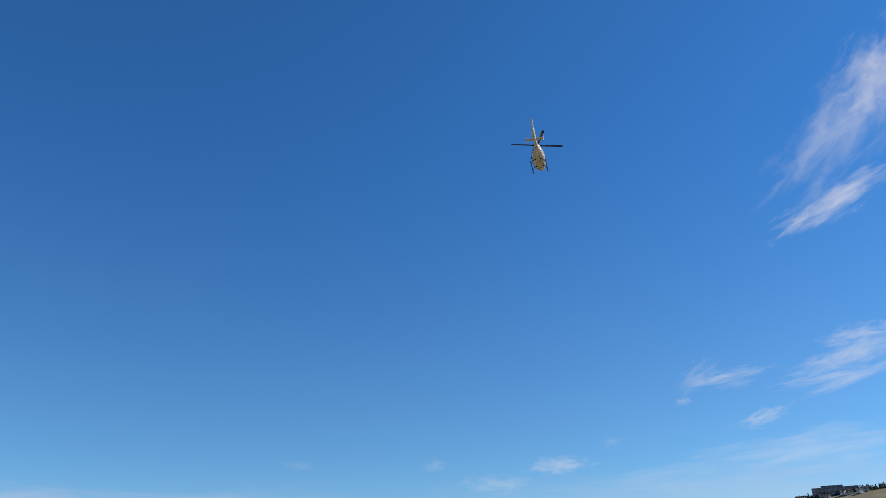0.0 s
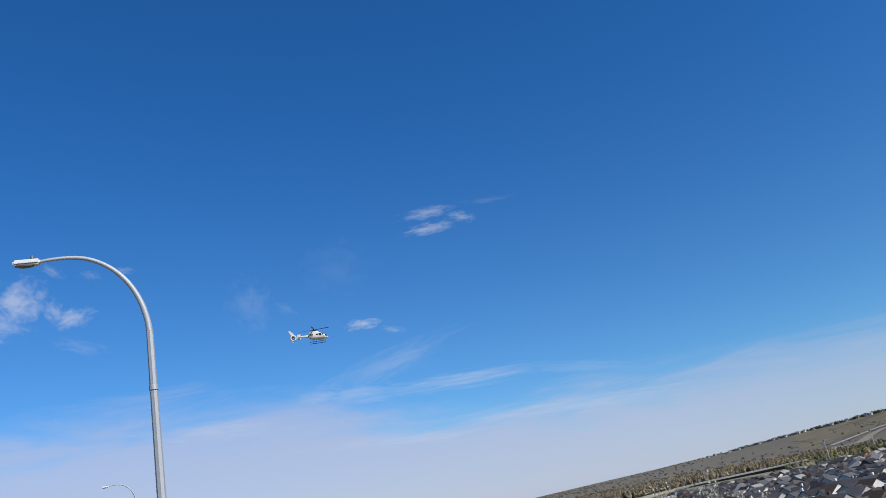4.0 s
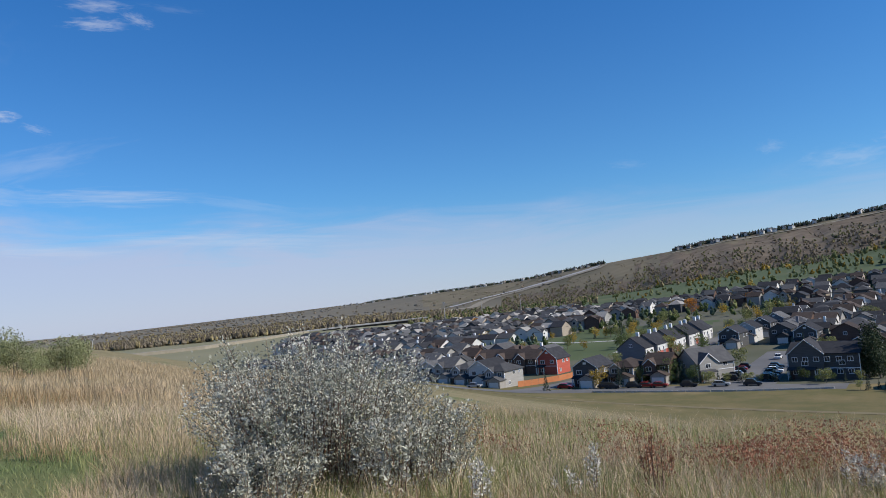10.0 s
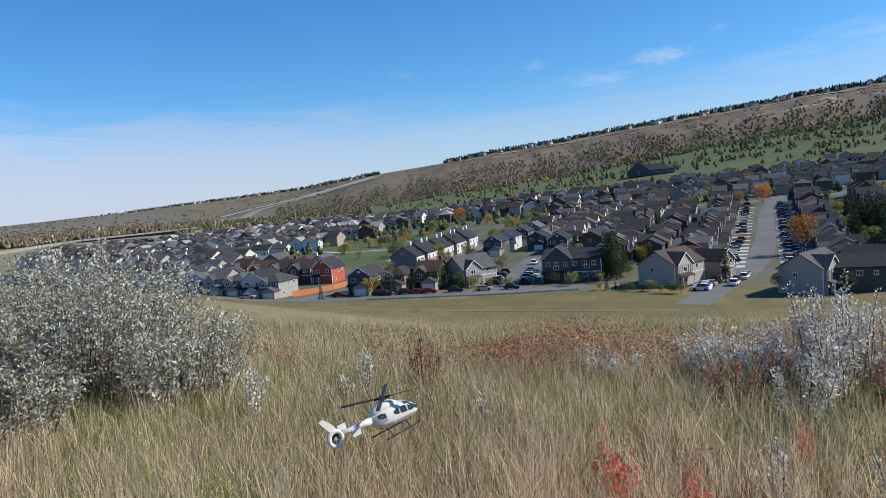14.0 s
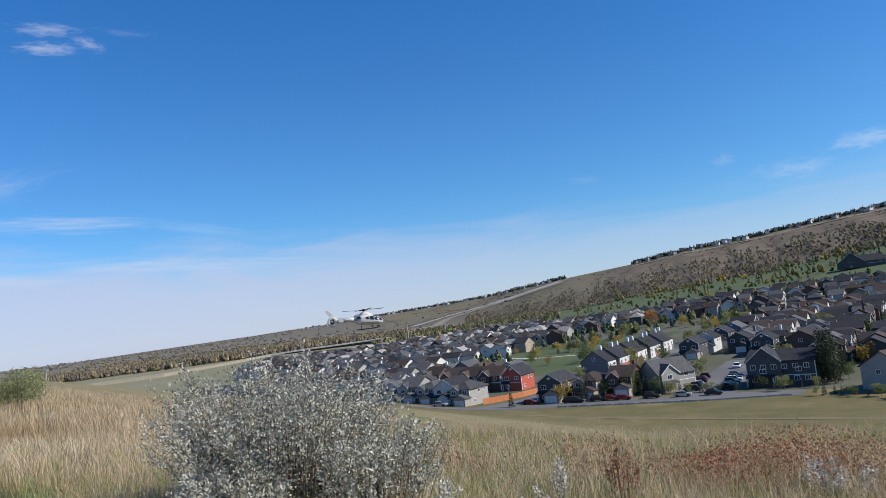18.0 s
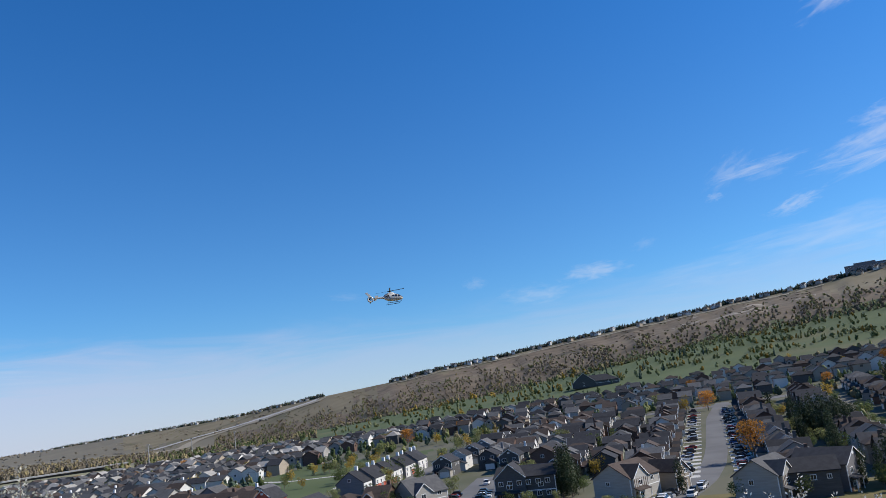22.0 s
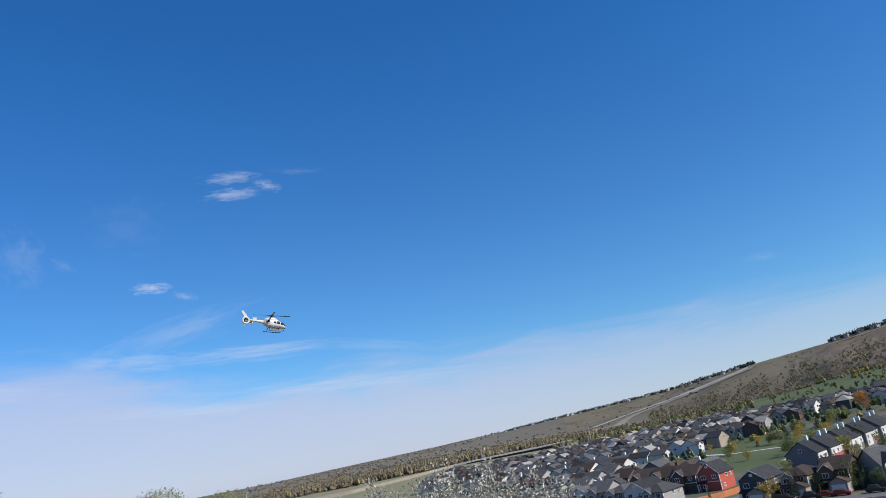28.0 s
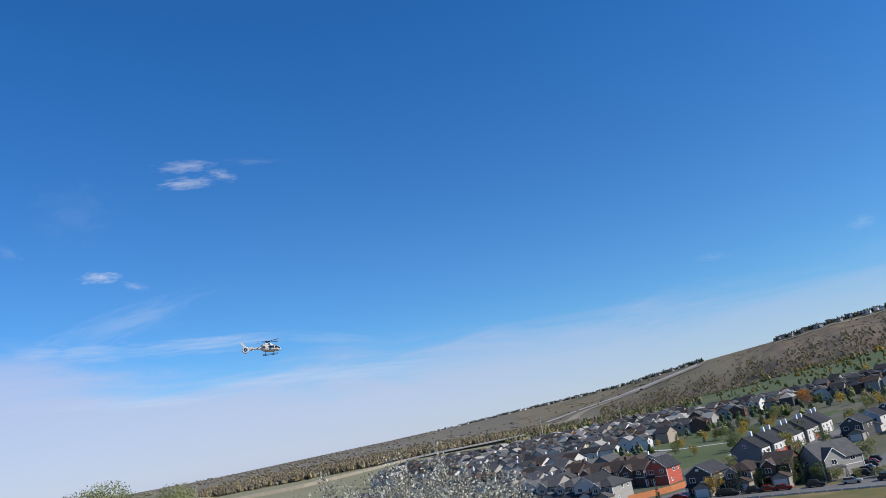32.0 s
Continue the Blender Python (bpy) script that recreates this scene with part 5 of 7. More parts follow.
# ---- trees of the valley ----
T_GREEN = [tree("tree", "green broadleaf tree between houses", "green", 8.5, 6.5, 900, 0.55), tree("tree", "olive green broadleaf tree between houses", "olive", 7.5, 6.0, 900, 0.5)]
T_GOLD = [tree("tree", "yellow autumn tree between houses", "yellow", 7.5, 5.5, 800, 0.5), tree("tree", "orange autumn tree beside a street", "orange", 8.0, 7.0, 900, 0.55)]
T_POPLAR = tree("poplar", "tall narrow dark green poplar", "dark green", 14, 4.2, 1500, 0.6, 16, 0, 0.02)
T_SPRUCE = spruce("spruce", "dark green spruce between houses", 9.5, 4.4, 800)
standing = set()


def stand(ob, x, y, size=1.0, sink=0.0):
    m = pose(x, y, float(height(x, y)) - sink, 0, 0, rng.uniform(0, 360)) @ Matrix.Diagonal((size, size, size * rng.uniform(0.9, 1.12), 1))
    if ob.name not in standing:
        standing.add(ob.name)
        ob.matrix_basis = m
        return ob
    c = copy_thing(ob, m)
    c.matrix_basis = m
    return c


for az_, d_, s_ in ((17.4, 262, 1.35), (15.0, 432, 1.3), (-6.5, 500, 1.2), (-2.5, 520, 1.0), (26.5, 520, 1.2)):
    stand(T_GOLD[1], *polar(az_, d_), s_)
for az_, d_, s_ in ((-13.4, 222, 0.8), (13.4, 425, 1.2), (-9.0, 400, 0.9), (-21.5, 430, 1.0), (-22.5, 420, 0.9), (-18.0, 470, 1.0), (-4.3, 330, 0.9), (29.0, 430, 1.2), (30.0, 520, 1.3)):
    stand(T_GOLD[0], *polar(az_, d_), s_)
for k in range(26):
    stand(T_POPLAR, *polar(24.8 + k * 0.42 + rng.uniform(-0.3, 0.3), rng.uniform(178, 205)), rng.uniform(0.45, 0.8))
for k in range(18):
    stand(T_POPLAR, *polar(20.4 + k * 0.2, rng.uniform(295, 330)), rng.uniform(0.65, 1.1))
for az_, d_, s_ in ((4.15, 220, 0.82), (4.5, 223, 0.9), (4.8, 219, 0.78), (4.35, 227, 0.95), (4.95, 225, 0.7), (3.9, 224, 0.6), (-9.8, 232, 0.55), (-8.2, 230, 0.5)):
    stand(T_POPLAR, *polar(az_, d_), s_)
for az_, d_, s_ in ((-12.0, 221, 0.8), (-11.6, 224, 0.7), (-9.0, 232, 0.8), (-8.7, 226, 0.75), (-17.3, 221, 0.55)):
    stand(T_SPRUCE, *polar(az_, d_), s_)
for az_, d_, s_ in ((-8.4, 226, 0.75), (-7.9, 229, 0.7), (-5.2, 232, 0.7), (-4.6, 238, 0.8), (-3.6, 252, 0.75), (-6.0, 262, 0.7), (4.6, 350, 1.2), (7.0, 330, 0.9), (-10.4, 226, 0.6), (1.6, 212, 0.5), (9.7, 206, 0.45)):
    stand(rng.choice(T_GREEN), *polar(az_, d_), s_)
# low trees along the field's edge
for k in range(20):
    stand(rng.choice((T_GREEN[0], T_GREEN[0], T_SPRUCE, T_GREEN[1])), *town(-36 + 1.75 * k + rng.uniform(-0.7, 0.7), 198.5 - 0.75 * k + rng.uniform(-1.5, 1.5)) if k < 13 else town(-58 + 3.2 * (k - 13), 211 + rng.uniform(-1, 1)), rng.uniform(0.22, 0.42))
for a_, b_ in ((-6, 205), (-33, 224), (-35, 232), (6, 188), (19, 184), (36, 190), (33, 196), (46, 196)):
    stand(rng.choice((T_GREEN[0], T_POPLAR)), *town(a_, b_), rng.uniform(0.5, 0.7))
# scattered garden trees
for k in range(125):
    a_, b_ = rng.choice((-33, -58, -105, 36, 62, -118, 90, -150, -175)) + rng.uniform(-3, 3), rng.uniform(235, 450)
    if a_ < -140 and b_ < 300:
        continue
    stand(rng.choice(T_GREEN + [T_SPRUCE, T_GREEN[1], T_GOLD[0]]), *town(a_, b_), rng.uniform(0.5, 0.95))
for k in range(40):
    az_ = rng.uniform(-30, 33)
    stand(rng.choice(T_GREEN + T_GOLD + [T_SPRUCE, T_SPRUCE, T_GREEN[1]]), *polar(az_, rng.uniform(460, 690)), rng.uniform(0.6, 1.05))
for k in range(46):
    stand(rng.choice([T_POPLAR, T_SPRUCE, T_POPLAR, T_GREEN[0]]), *town(rng.choice((36, 64, 92, 123, 155)) + rng.uniform(-3, 3), rng.uniform(225, 430)), rng.uniform(0.5, 0.9))
for k in range(26):
    stand(rng.choice(T_GREEN + [T_SPRUCE, T_SPRUCE]), *town(-108 + 2.0 * k + rng.uniform(-1, 1), 204 + 0.25 * k + rng.uniform(-1.2, 1.2)), rng.uniform(0.3, 0.6))
for k in range(22):
    stand(rng.choice(T_GREEN + [T_GOLD[0], T_SPRUCE]), *town(rng.uniform(-215, -150), rng.uniform(300, 420)), rng.uniform(0.4, 0.8))


ICO_V = np.array([(0, 0, 1)] + [(0.894 * math.cos(radians(72 * k)), 0.894 * math.sin(radians(72 * k)), 0.447) for k in range(5)] + [(0.894 * math.cos(radians(72 * k + 36)), 0.894 * math.sin(radians(72 * k + 36)), -0.447) for k in range(5)] + [(0, 0, -1)])
ICO_F = np.array([(0, 1 + k, 1 + (k + 1) % 5) for k in range(5)] + [(1 + k, 6 + k, 1 + (k + 1) % 5) for k in range(5)] + [(1 + (k + 1) % 5, 6 + k, 6 + (k + 1) % 5) for k in range(5)] + [(11, 6 + (k + 1) % 5, 6 + k) for k in range(5)])


def woods(name, n, az0, az1, d0, d1, mats, tall, wide, label, category, per=0, pick=None, conifer=False, line=None):
    """Many far trees joined: each of a few ragged lumps, or of ragged cones."""
    x, y, d, a = scatter(n, az0, az1, d0, d1)
    if line is not None:
        d = line(a) + nrng.uniform(0, 60, n)
        x, y = np.sin(np.radians(a)) * d, np.cos(np.radians(a)) * d
    if pick is not None:
        keep = pick(x, y, d, a)
        x, y, d, a = x[keep], y[keep], d[keep], a[keep]
    z = height(x, y)
    h, w = tall * nrng.uniform(0.6, 1.3, len(x)), wide * nrng.uniform(0.7, 1.3, len(x))
    group = nrng.integers(0, len(mats), len(x))
    lumps = ((0.0, 0.38, 0.42, 0.36), (0.28, 0.62, 0.28, 0.24), (0.3, 0.45, 0.28, 0.22), (0.15, 0.8, 0.2, 0.2), (0.34, 0.3, 0.24, 0.2)) if not conifer else ((0, 0.2, 0.5, 0.24), (0, 0.45, 0.36, 0.26), (0, 0.72, 0.2, 0.3))
    for g, mat in enumerate(mats):
        s = np.where(group == g)[0]
        if not len(s):
            continue
        vs, fs, base = [], [], 0
        for off, up, rw, rh in lumps:
            b = nrng.uniform(0, 2 * np.pi, len(s))
            c = np.stack([x[s] + np.cos(b) * off * w[s], y[s] + np.sin(b) * off * w[s], z[s] + up * h[s]], 1)
            k = ICO_V[None] * nrng.uniform(0.55, 1.35, (len(s), 12, 1))
            v = c[:, None] + k * np.stack([w[s] * rw, w[s] * rw, h[s] * rh], 1)[:, None]
            f = (ICO_F[None] + (np.arange(len(s)) * 12)[:, None, None]).reshape(-1, 3) + base
            vs.append(v.reshape(-1, 3)), fs.append(f)
            base += len(s) * 12
        stuff_mesh(name, np.concatenate(vs), np.concatenate(fs), mat, label, category)


fd_of = foot_distance
inside = lambda d, a: (d > 670) & (d < fd_of(a) - 30)
woods("golf_trees", 6000, -12, 40, 720, 1250, [M_LEAF["olive"], M_LEAF["green"], M_LEAF["olive"], M_LEAF["yellow"], M_LEAF["grey green"]], 4.8, 3.2, "green and yellow trees between golf fairways", "woods", 0, lambda x, y, d, a: inside(d, a) & (np.abs(((fd_of(a) - d + 22 * np.sin(a * 0.8)) / 85) % 1 - 0.5) > np.where(a < 2, 0.40, np.where(a < 6, 0.30, 0.22))) & (patchy(x, y, 0.02, 2.0) + 0.3 * nrng.uniform(-1, 1, len(x)) > 0.34))
woods("golf_conifers", 260, 3, 40, 720, 1200, [M_LEAF["spruce"]], 8, 2.8, "dark conifers between golf fairways", "woods", 0, lambda x, y, d, a: inside(d, a) & (patchy(x, y, 0.02, 5.0) > 0.52), True)
woods("foot_woods", 10500, -20, 9, 950, 1900, [M_LEAF["brush"], M_LEAF["scrub"], M_LEAF["brush"], M_LEAF["olive"], M_LEAF["dull yellow"]], 4.6, 3.6, "bare and yellow woods at the foot of the ridge", "woods", 0, lambda x, y, d, a: (d > fd_of(a) - 70 - 50 * np.sin(a * 1.1)) & (d < fd_of(a) + 130 + 60 * np.sin(a * 1.9) + nrng.normal(size=len(a)) * 70))
woods("foot_woods", 130, -9, 9, 950, 1300, [M_LEAF["yellow"], M_LEAF["dull yellow"], M_LEAF["olive"]], 9.0, 6.0, "golden poplars along the foot of the ridge", "woods", 0, lambda x, y, d, a: (d > fd_of(a) - 130) & (d < fd_of(a) - 40))
woods("foot_woods", 4600, 8, 40, 850, 1350, [M_LEAF["brush"], M_LEAF["olive"], M_LEAF["dull yellow"]], 4.6, 3.6, "bare and yellow woods at the foot of the ridge", "woods", 0, lambda x, y, d, a: (d > fd_of(a) - 70) & (d < fd_of(a) + 80 + 60 * np.sin(a * 2.3) + nrng.normal(size=len(a)) * 60))
woods("hill_scrub", 15000, -28, 38, 1050, 2600, [M_LEAF["brush"], M_LEAF["scrub"], M_LEAF["scrub"], M_LEAF["olive"]], 1.3, 4.2, "grey-brown scrub on the dry ridge", "scrub", 0, lambda x, y, d, a: (d > fd_of(a)) & (d < np.interp(a, AZ, RIDGE_D) - 40) & (np.sin(a * 1.7 + d * 0.011) + 0.6 * np.sin(a * 5.3 + d * 0.02) + nrng.normal(size=len(a)) * 0.5 > np.where(a > 23, 1.3, np.where(a < -10, 0.7, 0.1))))
RIVER_WOODS = "yellow and brown woods along the river"
woods("plain_woods", 6000, -66, -24, 1030, 1230, [M_LEAF["dull yellow"], M_LEAF["brush"], M_LEAF["brush"], M_LEAF["brush"]], 8.0, 5.0, RIVER_WOODS, "woods", 0, lambda x, y, d, a: patchy(x, y, 0.008, 1.0) + 0.2 * nrng.uniform(-1, 1, len(x)) > 0.22 + 0.3 * (a > -34))
woods("plain_woods", 2400, -66, -24, 1230, 1900, [M_LEAF["brush"], M_LEAF["brush"], M_LEAF["dull yellow"]], 4.0, 4.5, RIVER_WOODS, "woods", 0, lambda x, y, d, a: patchy(x, y, 0.006, 1.0) + 0.2 * nrng.uniform(-1, 1, len(x)) > 0.42)
woods("plain_woods", 2200, -66, -16, 1900, 4200, [M_LEAF["hazy"], M_LEAF["brush"], M_LEAF["brush"]], 5.0, 8, "far woods on the plain, tinted for haze", "woods", 0, lambda x, y, d, a: patchy(x, y, 0.003, 1.0) + 0.2 * nrng.uniform(-1, 1, len(x)) > 0.42)
woods("valley_trees", 620, -27, -13, 860, 1400, [M_LEAF["olive"], M_LEAF["brush"], M_LEAF["brush"], M_LEAF["green"], M_LEAF["dull yellow"]], 6.5, 5, "mixed trees behind the suburb", "woods")
woods("garden_trees", 1900, -36, 36, 290, 760, [M_LEAF["olive"], M_LEAF["green"], M_LEAF["dull yellow"], M_LEAF["spruce"]], 5.2, 3.6, "garden trees between the distant houses", "trees", 0, lambda x, y, d, a: (d < np.where(a > -14, 650, 740)) & ((d > 440) | (a < -17) | (a > 24)))
skyline = lambda a: np.interp(a, AZ, RIDGE_D) - 4
woods("ridge_trees", 5200, -30, 40, 10, 20, [M_LEAF["spruce"], M_LEAF["dark green"], M_LEAF["spruce"]], 8, 3.6, "dark conifers along the top of the ridge", "woods", 0, lambda x, y, d, a: ((a < -12.2) | (a > -7.2)) & (np.sin(a * 2.3) + np.sin(a * 5.1 + 1) + nrng.uniform(-1.6, 1.6, len(a)) > -0.6), True, skyline)
woods("ridge_trees", 1700, -30, 40, 10, 20, [M_LEAF["dark green"], M_LEAF["brush"], M_LEAF["hazy"]], 6, 6, "bare and leafy trees along the top of the ridge", "woods", 0, lambda x, y, d, a: (a < -12.2) | (a > -7.4), False, skyline)

# houses on the ridge top
plots = []
for k in range(150):
    az_ = -32 + k * 0.48 + rng.uniform(-0.2, 0.2)
    if not (-12.2 < az_ < -7.3 or rng.random() < 0.2):
        plots.append((*polar(az_, float(np.interp(az_, AZ, RIDGE_D)) + rng.uniform(-18, 12)), -az_ + rng.uniform(-50, 50), rng.choice((0, 1, 3, 4, 5))))
joined_houses("ridge_houses", plots, "on the ridge top")
ribbon("road", [polar(a_, float(np.interp(a_, AZ, RIDGE_D)) - 34) for a_ in np.arange(-7.4, 24, 1.2)], 9, M_DIRT, 0.8, "pale track along the ridge below the houses", "road", 20)
bm = bmesh.new()
box(bm, -34, -10, -2, 34, 10, 13), box(bm, -20, -7, 12.5, 12, 7, 16)
block = new("apartment_block")
tagged(block, "long grey flat-roofed block on the ridge skyline", "building")
mesh_part("wall", bm, SIDING["blue grey"], block)
for k in range(12):
    window_part(block, -30 + 5.4 * k, -10.02, 8.5, 3.4, 3.2, "s")
    window_part(block, -30 + 5.4 * k, -10.02, 4.0, 3.4, 2.6, "s")
x, y = polar(26.6, 1418)
block.matrix_basis = pose(x, y, float(height(x, y)), 0, 0, -27)

# ---- highway, bridge and mast ----
M_RAIL = surface("bridge_concrete", (0.36, 0.345, 0.315), (0.44, 0.425, 0.395), 0.05, 0.9, fine=0.6)


def strip(name, stations, width, thick, mat, label, category):
    """A raised road deck through (azimuth, distance, height) stations."""
    pts = [Vector((*polar(a, d), z)) for a, d, z in stations]
    bm = bmesh.new()
    rows = []
    for i, p in enumerate(pts):
        t = (pts[min(i + 1, len(pts) - 1)] - pts[max(i - 1, 0)])
        n_ = Vector((-t.y, t.x, 0)).normalized() * width / 2
        rows.append([bm.verts.new(q) for q in (p - n_, p + n_, p + n_ - Vector((0, 0, thick)), p - n_ - Vector((0, 0, thick)))])
    for r, s in zip(rows, rows[1:]):
        for k in range(4):
            bm.faces.new((r[k], r[(k + 1) % 4], s[(k + 1) % 4], s[k]))
    bm.faces.new(rows[0][::-1]), bm.faces.new(rows[-1])
    bmesh.ops.recalc_face_normals(bm, faces=bm.faces)
    return mesh_part(name, bm, mat)


bridge = new("bridge")
tagged(bridge, "long low concrete road bridge across the plain", "bridge")
deck = strip("deck", [(-34.6, 1000, -27.6), (-31.6, 1000, -26.0), (-28.6, 1000, -25.2), (-25.6, 1000, -24.0)], 12, 1.5, M_RAIL, "", "")
deck.parent = bridge
# added dark strip below the deck: the shade under the bridge as colour
M_UNDERSHADE = surface("dark_bridge_girder", (0.05, 0.044, 0.038), (0.075, 0.066, 0.058), 0.1, 0.85, fine=0.8)
girder = strip("girder", [(-33.4, 1000.5, -28.6), (-31.6, 1000.5, -27.6), (-28.6, 1000.5, -26.8), (-25.9, 1000.5, -25.8)], 9, 4.2, M_UNDERSHADE, "", "")
girder.parent = bridge
for k in range(7):
    bm = bmesh.new()
    x, y = polar(-33.2 + k * 1.2, 1000)
    zt = -28.4 + k * 0.45
    box(bm, x - 1.2, y - 4, float(height(x, y)) - 1, x + 1.2, y + 4, zt)
    mesh_part("pier", bm, M_RAIL, bridge)
bank = strip("road_bank", [(-58, 790, -28.3), (-48, 812, -28.3), (-42, 830, -28.2), (-38, 900, -28.0), (-34.6, 1000, -27.7)], 13, 5, M_DIRT, "", "")
tagged(bank, "pale gravel road embankment on the plain", "embankment", kind="structure")


def on_slope(az, el):
    """Where the sight line at this azimuth and elevation meets the far slope."""
    d = np.arange(700.0, 4000.0, 5.0)
    a = radians(az)
    e = np.degrees(np.arctan2(height(math.sin(a) * d, math.cos(a) * d) - 1.7, d))
    k = int(np.argmax(e >= el))
    return polar(az, float(d[k]))


HIGHWAY = [on_slope(a, e) for a, e in ((-25.2, -1.5), (-23.9, -1.16), (-21.1, -0.6), (-18.1, -0.08), (-15.3, 0.44), (-13.7, 0.8), (-12.2, 1.1))]
ribbon("road", HIGHWAY, 36, M_DIRT, 1.5, "pale highway climbing the far slope", "road", 30)
ribbon("road", [on_slope(a, e) for a, e in ((-23.9, -0.95), (-21, -0.42), (-17.8, 0.1), (-15, 0.6), (-12.6, 1.12))], 26, M_RAIL, 1.5, "pale highway climbing the far slope", "road", 30)
mast = new("mast")
tagged(mast, "tall slender steel lighting mast by the highway", "mast")
v, f = [], []
tube(v, f, [(0, 0, 0), (0, 0, 11), (0, 0, 22)], 0.7, 0.35, 6)
stuff_mesh("pole", v, f, M_RAIL, "", "", parent=mast)
bm = bmesh.new()
box(bm, -1.4, -0.5, 21.6, 1.4, 0.5, 22.6)
mesh_part("lamp_ring", bm, M_RAIL, mast)
x, y = polar(-24.3, 900)
mast.location = (x, y, float(height(x, y)))
for az_, d_, h_ in ((-49.0, 700, 14), (-18.6, 1050, 18), (-21.5, 1000, 16)):
    x, y = polar(az_, d_)
    m2 = copy_thing(mast, pose(x, y, float(height(x, y))))

# ---- cars ----
CAR_PAINT = {
    "white": surface("white_car_paint", (0.72, 0.72, 0.72), (0.76, 0.76, 0.76), 1, 0.25, fine=4),
    "dark": surface("dark_car_paint", (0.025, 0.027, 0.032), (0.035, 0.037, 0.042), 1, 0.25, fine=4),
    "red": surface("red_car_paint", (0.25, 0.02, 0.02), (0.29, 0.03, 0.025), 1, 0.25, fine=4),
    "silver": surface("silver_car_paint", (0.42, 0.43, 0.44), (0.47, 0.48, 0.49), 1, 0.3, metal=0.5, fine=4),
    "blue": surface("blue_car_paint", (0.04, 0.08, 0.2), (0.05, 0.1, 0.24), 1, 0.25, fine=4),
}
M_TYRE = surface("tyre_rubber", (0.02, 0.02, 0.02), (0.03, 0.03, 0.03), 2, 0.85)
M_LAMPGLASS = surface("headlight_glass", (0.6, 0.6, 0.58), (0.7, 0.7, 0.68), 2, 0.15)


def car(colour, tall=1.5):
    root = new("car")
    tagged(root, f"{colour} car parked on the asphalt", "car", "parked cars")
    paint = CAR_PAINT[colour]
    bm = bmesh.new()
    prism(bm, [(-2.25, 0.3), (2.2, 0.3), (2.3, 0.62), (2.15, 0.82), (1.1, 0.95), (-1.9, 0.98), (-2.28, 0.85)], -0.88, 0.88, "y")
    mesh_part("body", bm, paint, root)
    bm = bmesh.new()
    prism(bm, [(-1.95, 0.96), (1.05, 0.93), (0.35, tall - 0.06), (-1.55, tall - 0.06)], -0.78, 0.78, "y")
    mesh_part("glasshouse", bm, M_PANE, root, "dark tinted windows")
    bm = bmesh.new()
    prism(bm, [(-1.58, tall - 0.07), (0.38, tall - 0.07), (0.2, tall), (-1.4, tall)], -0.74, 0.74, "y")
    mesh_part("roof", bm, paint, root)
    for sx in (-1.42, 1.4):
        for sy in (-0.86, 0.86):
            bm = bmesh.new()
            bmesh.ops.create_cone(bm, cap_ends=True, segments=12, radius1=0.33, radius2=0.33, depth=0.22, matrix=pose(sx, sy, 0.33, 90))
            mesh_part("wheel", bm, M_TYRE, root)
    for sy in (-0.62, 0.62):
        bm = bmesh.new()
        box(bm, 2.16, sy - 0.2, 0.62, 2.28, sy + 0.2, 0.76)
        mesh_part("headlight", bm, M_LAMPGLASS, root)
    return root


CARS = {c: car(c, 1.75 if c in ("white", "dark") else 1.48) for c in CAR_PAINT}
parked = set()


def park(colour, a, b, turn):
    x, y = town(a, b)
    m = pose(x, y, float(height(x, y)) + 0.06, 0, 0, -14 + turn)
    ob = CARS[colour]
    if colour not in parked:
        parked.add(colour)
        ob.matrix_basis = m
        return ob
    return copy_thing(ob, m)


names = ["white", "dark", "silver", "dark", "white", "blue", "dark", "red", "silver", "dark"]


def driveway(a, b, w):
    """A concrete slab between a house and the street."""
    bm = bmesh.new()
    box(bm, -3.4, -w / 2, -0.1, 3.4, w / 2, 0.07)
    x, y = town(a, b)
    ob = mesh_part("driveway", bm, M_CONCRETE)
    ob.matrix_basis = pose(x, y, float(height(x, y)), 0, 0, -14)
    return tagged(ob, "pale concrete driveway beside the street", "driveway", "driveways", kind="structure")


for k in range(20):
    b_ = 236 + k * 10.2
    s_ = (b_ - 186) * 0.0245 + 2
    driveway(s_ - 8.0, b_, 5.0), driveway(s_ + 8.0, b_ - 4, 5.4)
    if k % 5 != 3:
        park(names[k % 10], s_ - 8.4 + rng.uniform(-0.8, 0.4), b_ + 1.2 + rng.uniform(-0.4, 0.4), 180 + rng.uniform(-3, 3))
    park(names[(k * 3 + 1) % 10], s_ + 7.9 + rng.uniform(-0.6, 0.6), b_ - 5.2 + rng.uniform(-0.4, 0.4), rng.uniform(-3, 3))
    if k % 3 != 1:
        park(names[(k * 7 + 4) % 10], s_ + 7.9 + rng.uniform(-0.6, 0.6), b_ - 2.6 + rng.uniform(-0.4, 0.4), rng.uniform(-3, 3))
for k in range(3):
    driveway(10.6, 206 + k * 10, 5.4)
    park(names[(k * 3) % 10], 10.6, 205 + k * 10, 3)
for k, c in enumerate(("white", "white", "silver", "dark")):
    park(c, -11.6 + k * 0.7 + rng.uniform(-0.4, 0.4), 193 + k * 3.6, 160)
    park(("white", "dark", "white", "silver")[k], -4.0 + k * 1.1 + rng.uniform(-0.4, 0.4), 200 + k * 5.4, 78)
for k, (a_, b_) in enumerate(((-112, 195), (-107, 198), (-98, 196.5), (-89, 199))):
    park(("red", "dark", "dark", "red")[k], a_, b_, 6)
